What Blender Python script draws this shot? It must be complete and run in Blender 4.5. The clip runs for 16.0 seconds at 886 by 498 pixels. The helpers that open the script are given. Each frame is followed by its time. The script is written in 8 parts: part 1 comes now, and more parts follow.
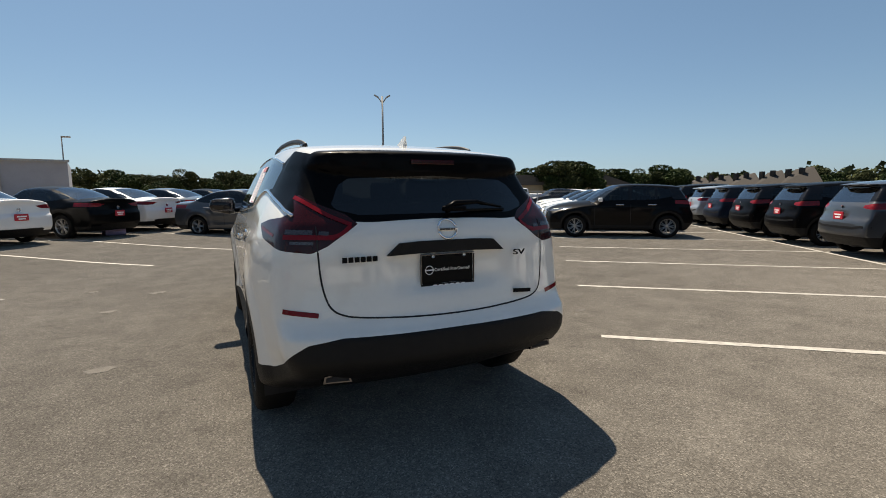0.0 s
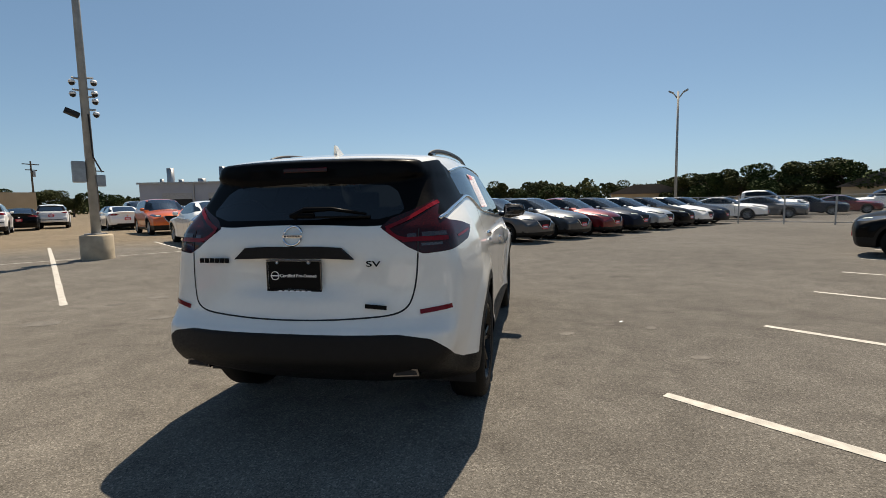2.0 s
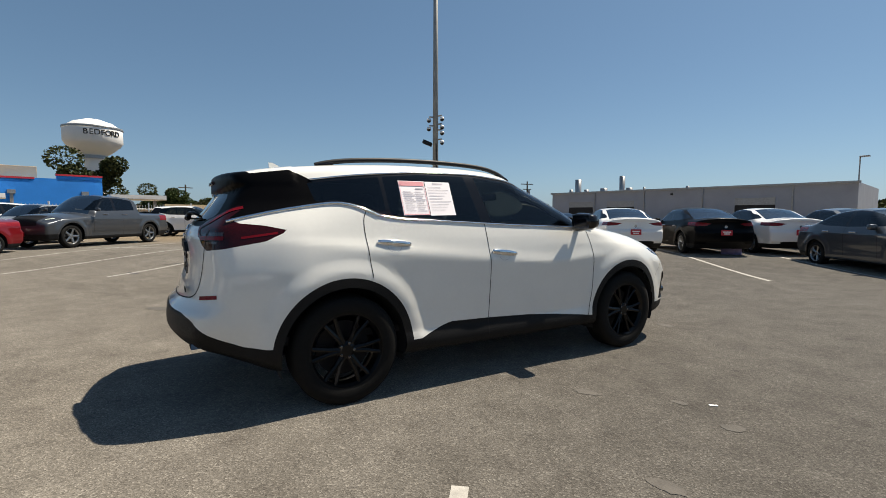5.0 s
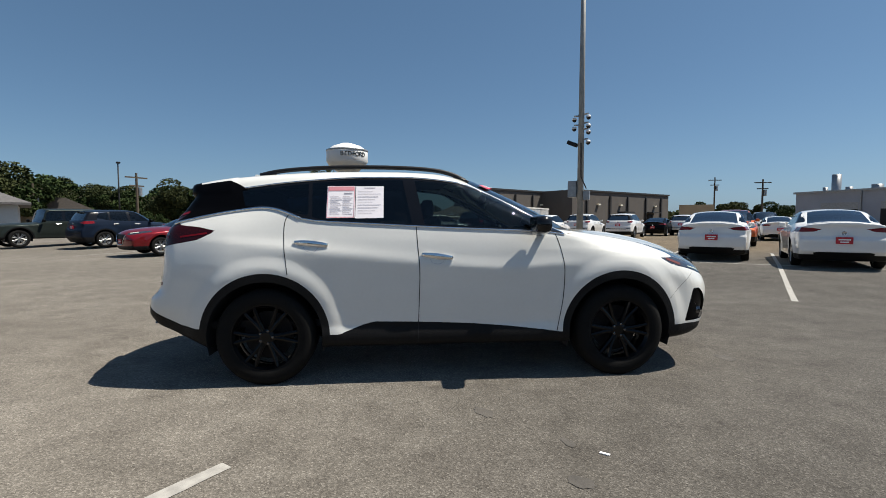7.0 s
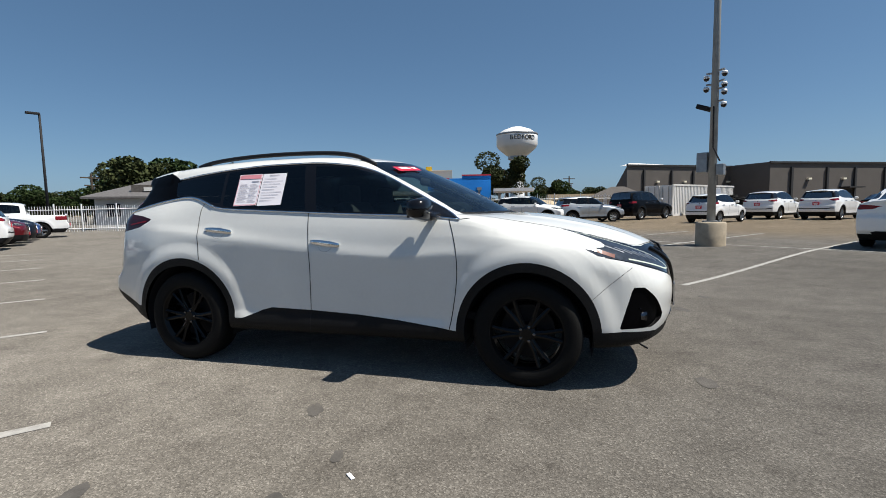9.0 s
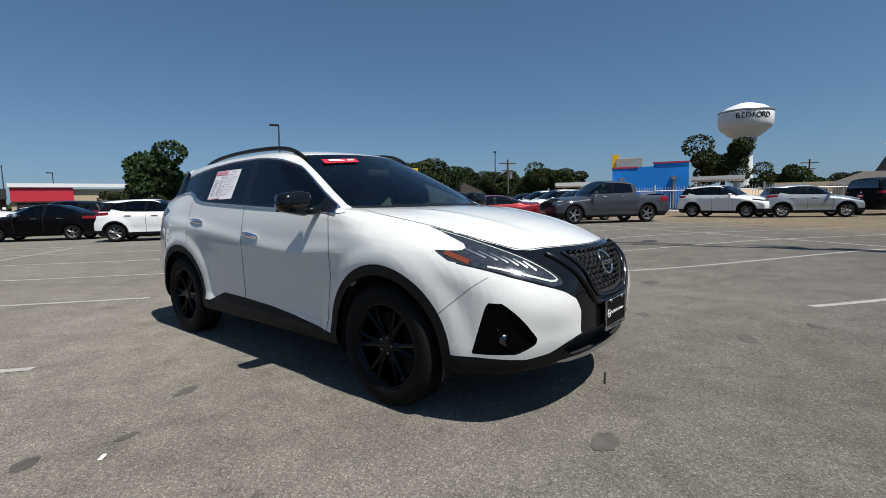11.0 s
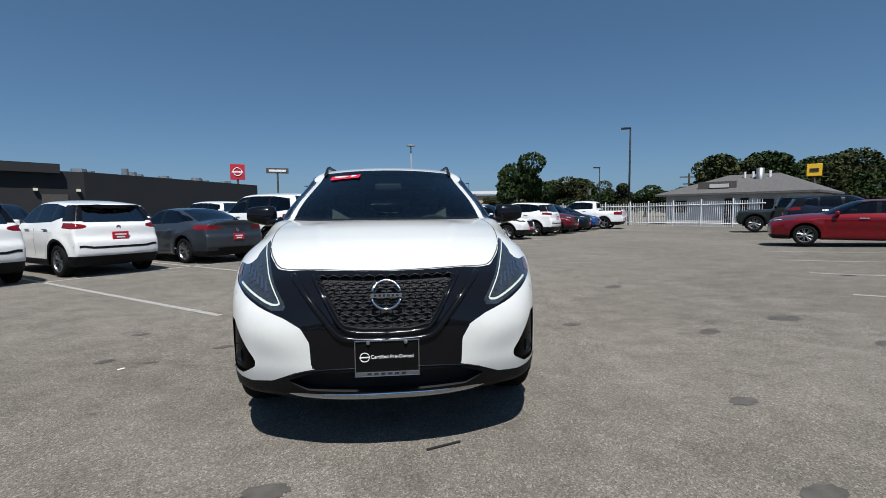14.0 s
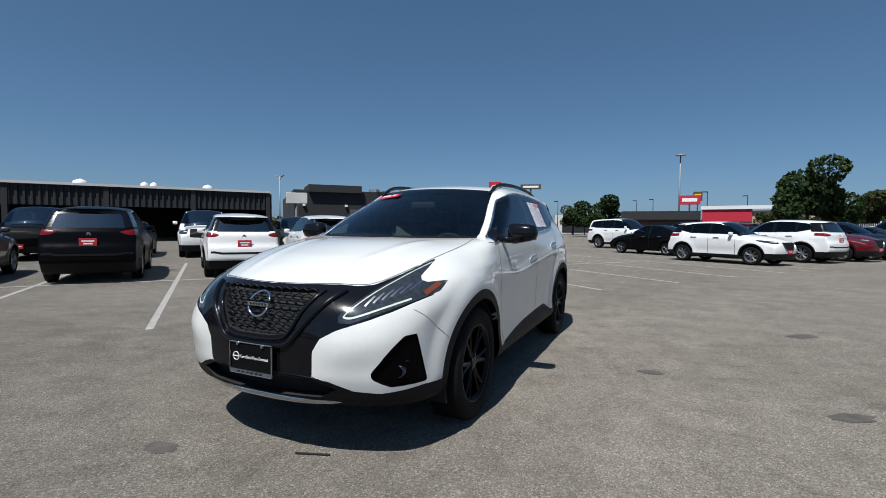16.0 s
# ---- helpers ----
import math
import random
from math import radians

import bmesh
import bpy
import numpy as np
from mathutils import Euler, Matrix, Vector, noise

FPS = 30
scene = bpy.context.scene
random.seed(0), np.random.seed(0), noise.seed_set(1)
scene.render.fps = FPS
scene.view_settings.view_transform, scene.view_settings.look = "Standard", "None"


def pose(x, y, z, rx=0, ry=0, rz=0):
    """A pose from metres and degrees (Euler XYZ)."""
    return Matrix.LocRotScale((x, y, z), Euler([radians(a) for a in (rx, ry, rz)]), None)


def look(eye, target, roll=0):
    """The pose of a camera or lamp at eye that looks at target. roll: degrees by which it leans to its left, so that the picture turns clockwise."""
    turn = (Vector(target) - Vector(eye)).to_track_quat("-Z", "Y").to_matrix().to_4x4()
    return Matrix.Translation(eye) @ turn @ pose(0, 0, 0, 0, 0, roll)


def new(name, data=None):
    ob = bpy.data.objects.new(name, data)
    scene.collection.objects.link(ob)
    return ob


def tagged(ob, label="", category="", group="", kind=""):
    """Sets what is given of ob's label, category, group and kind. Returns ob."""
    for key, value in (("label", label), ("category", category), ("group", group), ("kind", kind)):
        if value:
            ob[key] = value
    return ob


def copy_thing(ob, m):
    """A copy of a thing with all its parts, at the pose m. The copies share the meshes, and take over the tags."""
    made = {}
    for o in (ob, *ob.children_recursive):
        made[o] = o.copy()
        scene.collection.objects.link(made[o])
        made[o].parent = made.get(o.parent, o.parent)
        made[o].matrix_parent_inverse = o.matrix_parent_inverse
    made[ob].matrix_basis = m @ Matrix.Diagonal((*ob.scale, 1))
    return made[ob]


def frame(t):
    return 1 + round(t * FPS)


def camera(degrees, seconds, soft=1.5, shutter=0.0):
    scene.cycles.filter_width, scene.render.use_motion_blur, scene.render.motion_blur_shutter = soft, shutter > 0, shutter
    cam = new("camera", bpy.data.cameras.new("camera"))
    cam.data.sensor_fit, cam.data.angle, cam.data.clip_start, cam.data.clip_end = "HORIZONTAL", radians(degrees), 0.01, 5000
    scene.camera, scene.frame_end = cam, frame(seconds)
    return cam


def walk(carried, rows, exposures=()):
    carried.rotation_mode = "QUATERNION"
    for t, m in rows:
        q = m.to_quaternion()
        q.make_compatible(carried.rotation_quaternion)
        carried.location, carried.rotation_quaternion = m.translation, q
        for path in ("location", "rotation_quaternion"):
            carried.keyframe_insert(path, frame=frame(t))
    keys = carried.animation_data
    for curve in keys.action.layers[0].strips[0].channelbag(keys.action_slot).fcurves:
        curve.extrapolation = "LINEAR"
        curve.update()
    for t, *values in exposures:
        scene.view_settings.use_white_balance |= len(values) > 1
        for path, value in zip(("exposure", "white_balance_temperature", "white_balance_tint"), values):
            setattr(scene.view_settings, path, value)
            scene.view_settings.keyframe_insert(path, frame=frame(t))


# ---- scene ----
cam = camera(86.8, 16.0, 0.9)
PATH = [
    (0, (-1.057, -4.524, 1.354), (-0.217, -2.725, 1.116), -0.3),
    (0.5, (-0.525, -4.679, 1.357), (0.01, -2.766, 1.128), -0.3),
    (1, (0.048, -4.72, 1.357), (0.268, -2.745, 1.134), -0.4),
    (1.5, (0.662, -4.701, 1.345), (0.565, -2.714, 1.139), -0.9),
    (2, (1.255, -4.57, 1.318), (0.862, -2.618, 1.128), -1.1),
    (2.5, (1.844, -4.386, 1.307), (1.161, -2.514, 1.131), -0.8),
    (3, (2.369, -4.077, 1.301), (1.416, -2.326, 1.14), -0.4),
    (3.5, (2.856, -3.735, 1.302), (1.664, -2.135, 1.164), 0.0),
    (4, (3.271, -3.336, 1.289), (1.873, -1.912, 1.16), 0.3),
    (4.2, (3.422, -3.159, 1.277), (1.947, -1.814, 1.152), 0.1),
    (6.3, (4.428, -1.102, 1.29), (2.482, -0.664, 1.15), 0.3),
    (6.5, (4.479, -0.891, 1.265), (2.516, -0.533, 1.142), 0.1),
    (7, (4.556, -0.341, 1.262), (2.566, -0.176, 1.146), 0.0),
    (7.5, (4.519, 0.191, 1.25), (2.523, 0.185, 1.128), -0.3),
    (8, (4.436, 0.726, 1.231), (2.451, 0.535, 1.079), -0.9),
    (8.5, (4.255, 1.245, 1.24), (2.297, 0.87, 1.072), -1.3),
    (9, (4.04, 1.761, 1.25), (2.128, 1.203, 1.072), -1.1),
    (9.2, (3.936, 1.951, 1.245), (2.047, 1.322, 1.061), -1.1),
    (11.3, (2.519, 3.672, 1.218), (1.085, 2.292, 1.019), -0.9),
    (11.5, (2.361, 3.8, 1.216), (0.989, 2.359, 1.014), -0.7),
    (12, (1.922, 4.091, 1.221), (0.725, 2.502, 1.012), -0.8),
    (12.5, (1.438, 4.332, 1.219), (0.445, 2.607, 1.021), -0.8),
    (13, (0.908, 4.497, 1.23), (0.168, 2.649, 1.04), -1.0),
    (13.5, (0.399, 4.654, 1.238), (-0.072, 2.719, 1.062), -0.9),
    (14, (-0.106, 4.707, 1.251), (-0.296, 2.723, 1.094), -0.6),
    (14.5, (-0.61, 4.738, 1.26), (-0.512, 2.746, 1.113), -0.3),
    (15, (-1.102, 4.658, 1.267), (-0.75, 2.694, 1.14), -0.0),
    (15.5, (-1.607, 4.535, 1.267), (-0.992, 2.635, 1.16), 0.3),
    (16, (-2.079, 4.309, 1.281), (-1.223, 2.503, 1.187), 0.5),
]
walk(cam, [(t, look(eye, target, roll)) for t, eye, target, roll in PATH],
     [(0, 0.92, 7750, 11), (4, 0.86, 7600, 10.5), (6.5, 0.63, 6900, 9), (9, 0.57, 6550, 9), (11.5, 0.33, 6300, 9), (16, 0.28, 6150, 9)])

# ---- light ----
SUN_DIR = Vector((0.015, 0.55, 1.0)).normalized()
sun_data = bpy.data.lights.new("sun", "SUN")
sun_data.energy, sun_data.angle, sun_data.color = 4.8, radians(0.55), (1.0, 0.95, 0.87)
sun = new("sun", sun_data)
sun.matrix_world = look(SUN_DIR * 60, (0, 0, 0))
world = bpy.data.worlds.new("world")
scene.world = world
world.use_nodes = True
wn = world.node_tree
sky = wn.nodes.new("ShaderNodeTexSky")
sky.sky_type, sky.sun_disc = "NISHITA", False
sky.sun_elevation = math.asin(SUN_DIR.z)
sky.sun_rotation = math.atan2(SUN_DIR.x, SUN_DIR.y)
sky.air_density, sky.dust_density, sky.ozone_density = 1.0, 0.8, 1.6
tone = wn.nodes.new("ShaderNodeMix")
tone.data_type, tone.blend_type = "RGBA", "MULTIPLY"
tone.inputs["Factor"].default_value = 1.0
tone.inputs["B"].default_value = (0.80, 0.95, 1.10, 1)
wn.links.new(sky.outputs[0], tone.inputs["A"])
grey, hue, haze = wn.nodes.new("ShaderNodeRGBToBW"), wn.nodes.new("ShaderNodeMix"), wn.nodes.new("ShaderNodeMix")
hue.data_type, hue.blend_type = "RGBA", "MULTIPLY"
hue.inputs["Factor"].default_value, hue.inputs["B"].default_value = 1.0, (0.675, 0.97, 1.39, 1)
wn.links.new(sky.outputs[0], grey.inputs[0]); wn.links.new(grey.outputs[0], hue.inputs["A"])
haze.data_type = "RGBA"
haze.inputs["Factor"].default_value = 0.45
wn.links.new(tone.outputs["Result"], haze.inputs["A"]); wn.links.new(hue.outputs["Result"], haze.inputs["B"])
vivid = wn.nodes.new("ShaderNodeHueSaturation")
vivid.inputs["Saturation"].default_value = 1.16
veil = wn.nodes.new("ShaderNodeMix")
veil.data_type = "RGBA"
veil.inputs["Factor"].default_value, veil.inputs["B"].default_value = 0.22, (2.1, 3.3, 5.0, 1)
wn.links.new(haze.outputs["Result"], veil.inputs["A"]); wn.links.new(veil.outputs["Result"], vivid.inputs["Color"]); wn.links.new(vivid.outputs[0], wn.nodes["Background"].inputs[0])
wn.nodes["Background"].inputs[1].default_value = 0.057
scene.view_settings.exposure = 0.0


# ---- materials ----
def material(name):
    m = bpy.data.materials.new(name)
    m.use_nodes = True
    return m, m.node_tree.nodes, m.node_tree.links, m.node_tree.nodes["Principled BSDF"]


def plain(name, color, rough=0.5, metal=0.0, coat=0.0, var=0.12, scale=9.0, bump=0.0, bscale=200.0):
    """A surface whose colour varies a little at two scales, with fine relief."""
    m, n, l, b = material(name)
    b.inputs["Roughness"].default_value = rough
    b.inputs["Metallic"].default_value = metal
    b.inputs["Coat Weight"].default_value = coat
    b.inputs["Coat Roughness"].default_value = 0.04
    if var > 0:
        co = n.new("ShaderNodeTexCoord")
        a, c = n.new("ShaderNodeTexNoise"), n.new("ShaderNodeTexNoise")
        a.inputs["Scale"].default_value, c.inputs["Scale"].default_value = scale, scale * 14
        a.inputs["Detail"].default_value = 4
        mx = n.new("ShaderNodeMath"); mx.operation = "MULTIPLY_ADD"
        l.new(co.outputs["Object"], a.inputs["Vector"]); l.new(co.outputs["Object"], c.inputs["Vector"])
        l.new(c.outputs["Fac"], mx.inputs[0]); mx.inputs[1].default_value = 0.4
        l.new(a.outputs["Fac"], mx.inputs[2])
        ramp = n.new("ShaderNodeValToRGB")
        ramp.color_ramp.elements[0].position, ramp.color_ramp.elements[1].position = 0.45, 0.95
        ramp.color_ramp.elements[0].color = (*[x * (1 - var) for x in color], 1)
        ramp.color_ramp.elements[1].color = (*[min(1, x * (1 + var)) for x in color], 1)
        l.new(mx.outputs[0], ramp.inputs[0]); l.new(ramp.outputs[0], b.inputs["Base Color"])
        if bump > 0:
            bn, t = n.new("ShaderNodeBump"), n.new("ShaderNodeTexNoise")
            t.inputs["Scale"].default_value = bscale
            l.new(co.outputs["Object"], t.inputs["Vector"])
            bn.inputs["Strength"].default_value, bn.inputs["Distance"].default_value = bump, 0.01
            l.new(t.outputs["Fac"], bn.inputs["Height"]); l.new(bn.outputs[0], b.inputs["Normal"])
    else:
        b.inputs["Base Color"].default_value = (*color, 1)
    return m


def car_paint(name, color, metal=0.0, rough=0.35):
    m = plain(name, color, rough, metal, 1.0, 0.03, 3.0)
    m.node_tree.nodes["Principled BSDF"].inputs["Specular IOR Level"].default_value = 0.15
    return m


def glass(name, tint, clear, ior=1.5):
    """Tinted pane: gloss over a tinted see-through body."""
    m, n, l, b = material(name)
    n.remove(b)
    t, g, mix = n.new("ShaderNodeBsdfTransparent"), n.new("ShaderNodeBsdfGlossy"), n.new("ShaderNodeMixShader")
    t.inputs[0].default_value = (*[c * clear for c in tint], 1)
    g.inputs["Roughness"].default_value = 0.02
    g.inputs["Color"].default_value = (0.9, 0.95, 1, 1)
    f = n.new("ShaderNodeFresnel"); f.inputs[0].default_value = ior
    l.new(f.outputs[0], mix.inputs[0]); l.new(t.outputs[0], mix.inputs[1]); l.new(g.outputs[0], mix.inputs[2])
    l.new(mix.outputs[0], n["Material Output"].inputs[0])
    return m


M = {}
def dull(m, level):
    m.node_tree.nodes["Principled BSDF"].inputs["Specular IOR Level"].default_value = level
    return m


M["pearl"] = car_paint("pearl_white_paint", (0.69, 0.695, 0.672), 0.0, 0.30)
M["gloss_black"] = dull(plain("gloss_black", (0.005, 0.005, 0.0065), 0.18, 0, 0.55, 0), 0.1)
M["satin_black"] = dull(plain("satin_black", (0.002, 0.002, 0.0025), 0.35, 0, 0.05, 0), 0.03)
M["grille_black"] = dull(plain("grille_black", (0.012, 0.012, 0.013), 0.45, 0, 0, 0), 0.25)
M["black_plastic"] = dull(plain("black_plastic", (0.006, 0.006, 0.0066), 0.55, 0, 0, 0.2, 30, 0.25, 500), 0.2)
M["chrome"] = plain("chrome", (0.75, 0.76, 0.78), 0.08, 1.0, 0, 0)
M["dark_chrome"] = plain("dark_chrome", (0.12, 0.12, 0.13), 0.15, 1.0, 0, 0)
M["silver"] = plain("silver_metal", (0.55, 0.55, 0.56), 0.28, 1.0, 0, 0.05)
M["rubber"] = dull(plain("tyre_rubber", (0.005, 0.005, 0.005), 0.8, 0, 0, 0.25, 40, 0.2, 300), 0.2)
M["rim_black"] = dull(plain("rim_black", (0.004, 0.004, 0.0045), 0.3, 0, 0.22, 0), 0.10)
M["rim_silver"] = plain("rim_silver", (0.30, 0.305, 0.31), 0.3, 0.9, 0, 0.1)
M["red_lens"] = dull(plain("red_lens", (0.15, 0.005, 0.010), 0.15, 0, 0.12, 0.1, 60), 0.15)
M["red_lens_dark"] = dull(plain("red_lens_dark", (0.024, 0.002, 0.003), 0.12, 0, 0.2, 0.2, 80), 0.2)
M["clear_lens"] = plain("lamp_glass", (0.05, 0.056, 0.068), 0.12, 0.45, 1.0, 0.5, 40)
M["lamp_clear"] = plain("lamp_clear", (0.07, 0.058, 0.062), 0.15, 0.5, 0.4, 0.6, 160)
M["lamp_white"] = plain("lamp_white", (0.55, 0.60, 0.52), 0.25, 0, 0.5, 0)
M["amber"] = plain("amber_lens", (0.17, 0.040, 0.014), 0.15, 0, 1.0, 0)
M["glass_front"] = glass("windscreen_glass", (0.80, 0.95, 0.92), 0.80, 1.6)
M["glass_tint"] = glass("privacy_glass", (0.8, 0.9, 1.0), 0.07)
M["glass_mid"] = glass("side_glass", (0.8, 0.95, 0.9), 0.34)
M["interior"] = dull(plain("interior_dark", (0.022, 0.022, 0.024), 0.7, 0, 0, 0.2), 0.2)
M["seat"] = plain("seat_cloth", (0.07, 0.07, 0.075), 0.85, 0, 0, 0.3, 30)
M["paper"] = plain("paper", (0.75, 0.73, 0.78), 0.6, 0, 0, 0.02)
M["ink_red"] = plain("ink_red", (0.62, 0.24, 0.28), 0.6, 0, 0, 0.1)
M["ink_grey"] = plain("ink_grey", (0.30, 0.30, 0.36), 0.7, 0, 0, 0)
M["white_print"] = plain("white_print", (0.8, 0.8, 0.8), 0.5, 0, 0, 0)
M["banner_red"] = plain("banner_red", (0.55, 0.02, 0.05), 0.4, 0, 0, 0)
M["card_black"] = dull(plain("card_black", (0.004, 0.004, 0.004), 0.6, 0, 0, 0), 0.1)
M["disc_grey"] = dull(plain("brake_disc_grey", (0.02, 0.02, 0.022), 0.5, 0.3, 0, 0.1), 0.1)


# ---- building helpers ----
def mesh_from(name, verts, faces, mat, smooth=True, normals=None):
    me = bpy.data.meshes.new(name)
    me.from_pydata([tuple(v) for v in verts], [], [tuple(f) for f in faces])
    if mat:
        me.materials.append(mat)
    if smooth:
        me.polygons.foreach_set("use_smooth", [True] * len(me.polygons))
    me.update()
    if normals is not None:
        me.normals_split_custom_set_from_vertices([tuple(n) for n in normals])
    return me


def child(name, me, parent, label=""):
    ob = new(name, me)
    if parent:
        ob.parent = parent
    if label:
        tagged(ob, label)
    return ob


def part(name, bm, mat, parent, label="", smooth=False):
    me = bpy.data.meshes.new(name)
    bm.to_mesh(me)
    bm.free()
    me.materials.append(mat)
    if smooth:
        me.polygons.foreach_set("use_smooth", [True] * len(me.polygons))
    return child(name, me, parent, label)


def bm_box(cx, cy, cz, sx, sy, sz, bevel=0.0, m=None):
    bm = bmesh.new()
    bmesh.ops.create_cube(bm, size=1.0)
    bmesh.ops.scale(bm, vec=(sx, sy, sz), verts=bm.verts)
    if bevel > 0:
        bmesh.ops.bevel(bm, geom=bm.edges[:], offset=bevel, segments=2, affect="EDGES", profile=0.6)
    if m is not None:
        bmesh.ops.transform(bm, matrix=m, verts=bm.verts)
    bmesh.ops.translate(bm, vec=(cx, cy, cz), verts=bm.verts)
    return bm


def join(*bms):
    out = bmesh.new()
    for b in bms:
        me = bpy.data.meshes.new("tmp")
        b.to_mesh(me)
        b.free()
        out.from_mesh(me)
        bpy.data.meshes.remove(me)
    return out


def lathe(profile, seg=32, axis="x"):
    """Turns (radius, offset) pairs round an axis."""
    vs, fs = [], []
    n = len(profile)
    for i in range(seg):
        a = 2 * math.pi * i / seg
        for r, o in profile:
            p = (o, r * math.cos(a), r * math.sin(a))
            vs.append(p if axis == "x" else (p[1], p[2], p[0]) if axis == "z" else (p[1], p[0], p[2]))
    for i in range(seg):
        j = (i + 1) % seg
        for k in range(n - 1):
            fs.append((i * n + k, i * n + k + 1, j * n + k + 1, j * n + k))
    return vs, fs


def bm_lathe(profile, seg=32, axis="x", at=(0, 0, 0), m=None):
    vs, fs = lathe(profile, seg, axis)
    bm = bmesh.new()
    bv = [bm.verts.new(v) for v in vs]
    for f in fs:
        bm.faces.new([bv[i] for i in f])
    bmesh.ops.remove_doubles(bm, verts=bm.verts, dist=1e-5)
    bmesh.ops.recalc_face_normals(bm, faces=bm.faces)
    if m is not None:
        bmesh.ops.transform(bm, matrix=m, verts=bm.verts)
    bmesh.ops.translate(bm, vec=at, verts=bm.verts)
    return bm


def bm_tube(points, radius, seg=8, closed=False, flat=1.0):
    """A tube along points; flat squeezes it across its up direction."""
    pts = [Vector(p) for p in points]
    n = len(pts)
    bm = bmesh.new()
    rings = []
    for i, p in enumerate(pts):
        a = pts[(i - 1) % n] if closed or i > 0 else p
        b = pts[(i + 1) % n] if closed or i < n - 1 else p
        d = (b - a).normalized() if (b - a).length > 1e-9 else Vector((0, 1, 0))
        up = Vector((0, 0, 1)) if abs(d.z) < 0.9 else Vector((1, 0, 0))
        s = d.cross(up).normalized()
        u = s.cross(d)
        r = radius[i] if isinstance(radius, (list, tuple)) else radius
        rings.append([bm.verts.new(p + s * (math.cos(2 * math.pi * k / seg) * r * flat) + u * (math.sin(2 * math.pi * k / seg) * r)) for k in range(seg)])
    for i in range(n if closed else n - 1):
        A, B = rings[i], rings[(i + 1) % n]
        for k in range(seg):
            bm.faces.new((A[k], A[(k + 1) % seg], B[(k + 1) % seg], B[k]))
    if not closed:
        bm.faces.new(rings[0][::-1]); bm.faces.new(rings[-1])
    bmesh.ops.recalc_face_normals(bm, faces=bm.faces)
    return bm


def bm_prism(pts, depth, axis="z"):
    """A flat outline given by (a, b) pairs, thickened along an axis from 0 to depth."""
    bm = bmesh.new()
    put = {"z": lambda a, b, c: (a, b, c), "x": lambda a, b, c: (c, a, b), "y": lambda a, b, c: (a, c, b)}[axis]
    lo = [bm.verts.new(put(a, b, 0)) for a, b in pts]
    hi = [bm.verts.new(put(a, b, depth)) for a, b in pts]
    n = len(pts)
    bm.faces.new(lo[::-1]); bm.faces.new(hi)
    for i in range(n):
        j = (i + 1) % n
        bm.faces.new((lo[i], lo[j], hi[j], hi[i]))
    bmesh.ops.recalc_face_normals(bm, faces=bm.faces)
    return bm


def text_mesh(words, size, mat, parent, m, name="lettering", extrude=0.0015, width=0.0):
    cu = bpy.data.curves.new(name, "FONT")
    cu.body, cu.size, cu.align_x, cu.align_y, cu.extrude = words, size, "CENTER", "CENTER", extrude
    tmp = bpy.data.objects.new(name, cu)
    scene.collection.objects.link(tmp)
    me = bpy.data.meshes.new_from_object(tmp.evaluated_get(bpy.context.evaluated_depsgraph_get()))
    bpy.data.objects.remove(tmp)
    if width:
        xs = [v.co.x for v in me.vertices]
        s = width / (max(xs) - min(xs))
        me.transform(Matrix.Diagonal((s, 1, 1, 1)))
    me.transform(m)
    me.materials.clear()
    me.materials.append(mat)
    return child(name, me, parent)


# ---- smooth bodies from limits ----
def curve(pts):
    """A smooth function through (x, y) pairs (monotone cubic)."""
    xs, ys = np.array([p[0] for p in pts], float), np.array([p[1] for p in pts], float)
    if xs[0] > xs[-1]:
        xs, ys = xs[::-1], ys[::-1]
    h, d = np.diff(xs), np.diff(ys) / np.diff(xs)
    m = np.zeros(len(xs))
    m[0], m[-1] = d[0], d[-1]
    for i in range(1, len(xs) - 1):
        m[i] = 0 if d[i - 1] * d[i] <= 0 else (h[i - 1] + h[i]) / (h[i - 1] / d[i - 1] + h[i] / d[i])

    def f(x):
        x = np.asarray(x, float)
        i = np.clip(np.searchsorted(xs, x) - 1, 0, len(xs) - 2)
        t = np.clip((x - xs[i]) / h[i], 0, 1)
        t2, t3 = t * t, t * t * t
        return (2 * t3 - 3 * t2 + 1) * ys[i] + (t3 - 2 * t2 + t) * h[i] * m[i] + (3 * t2 - 2 * t3) * ys[i + 1] + (t3 - t2) * h[i] * m[i + 1]
    return f


def smax(a, b, k):
    h = np.clip(0.5 + 0.5 * (a - b) / k, 0, 1)
    return a * h + b * (1 - h) + k * h * (1 - h)


def smin(a, b, k):
    return -smax(-a, -b, k)


def sstep(a, b, x):
    t = np.clip((np.asarray(x, float) - a) / (b - a), 0, 1)
    return t * t * (3 - 2 * t)


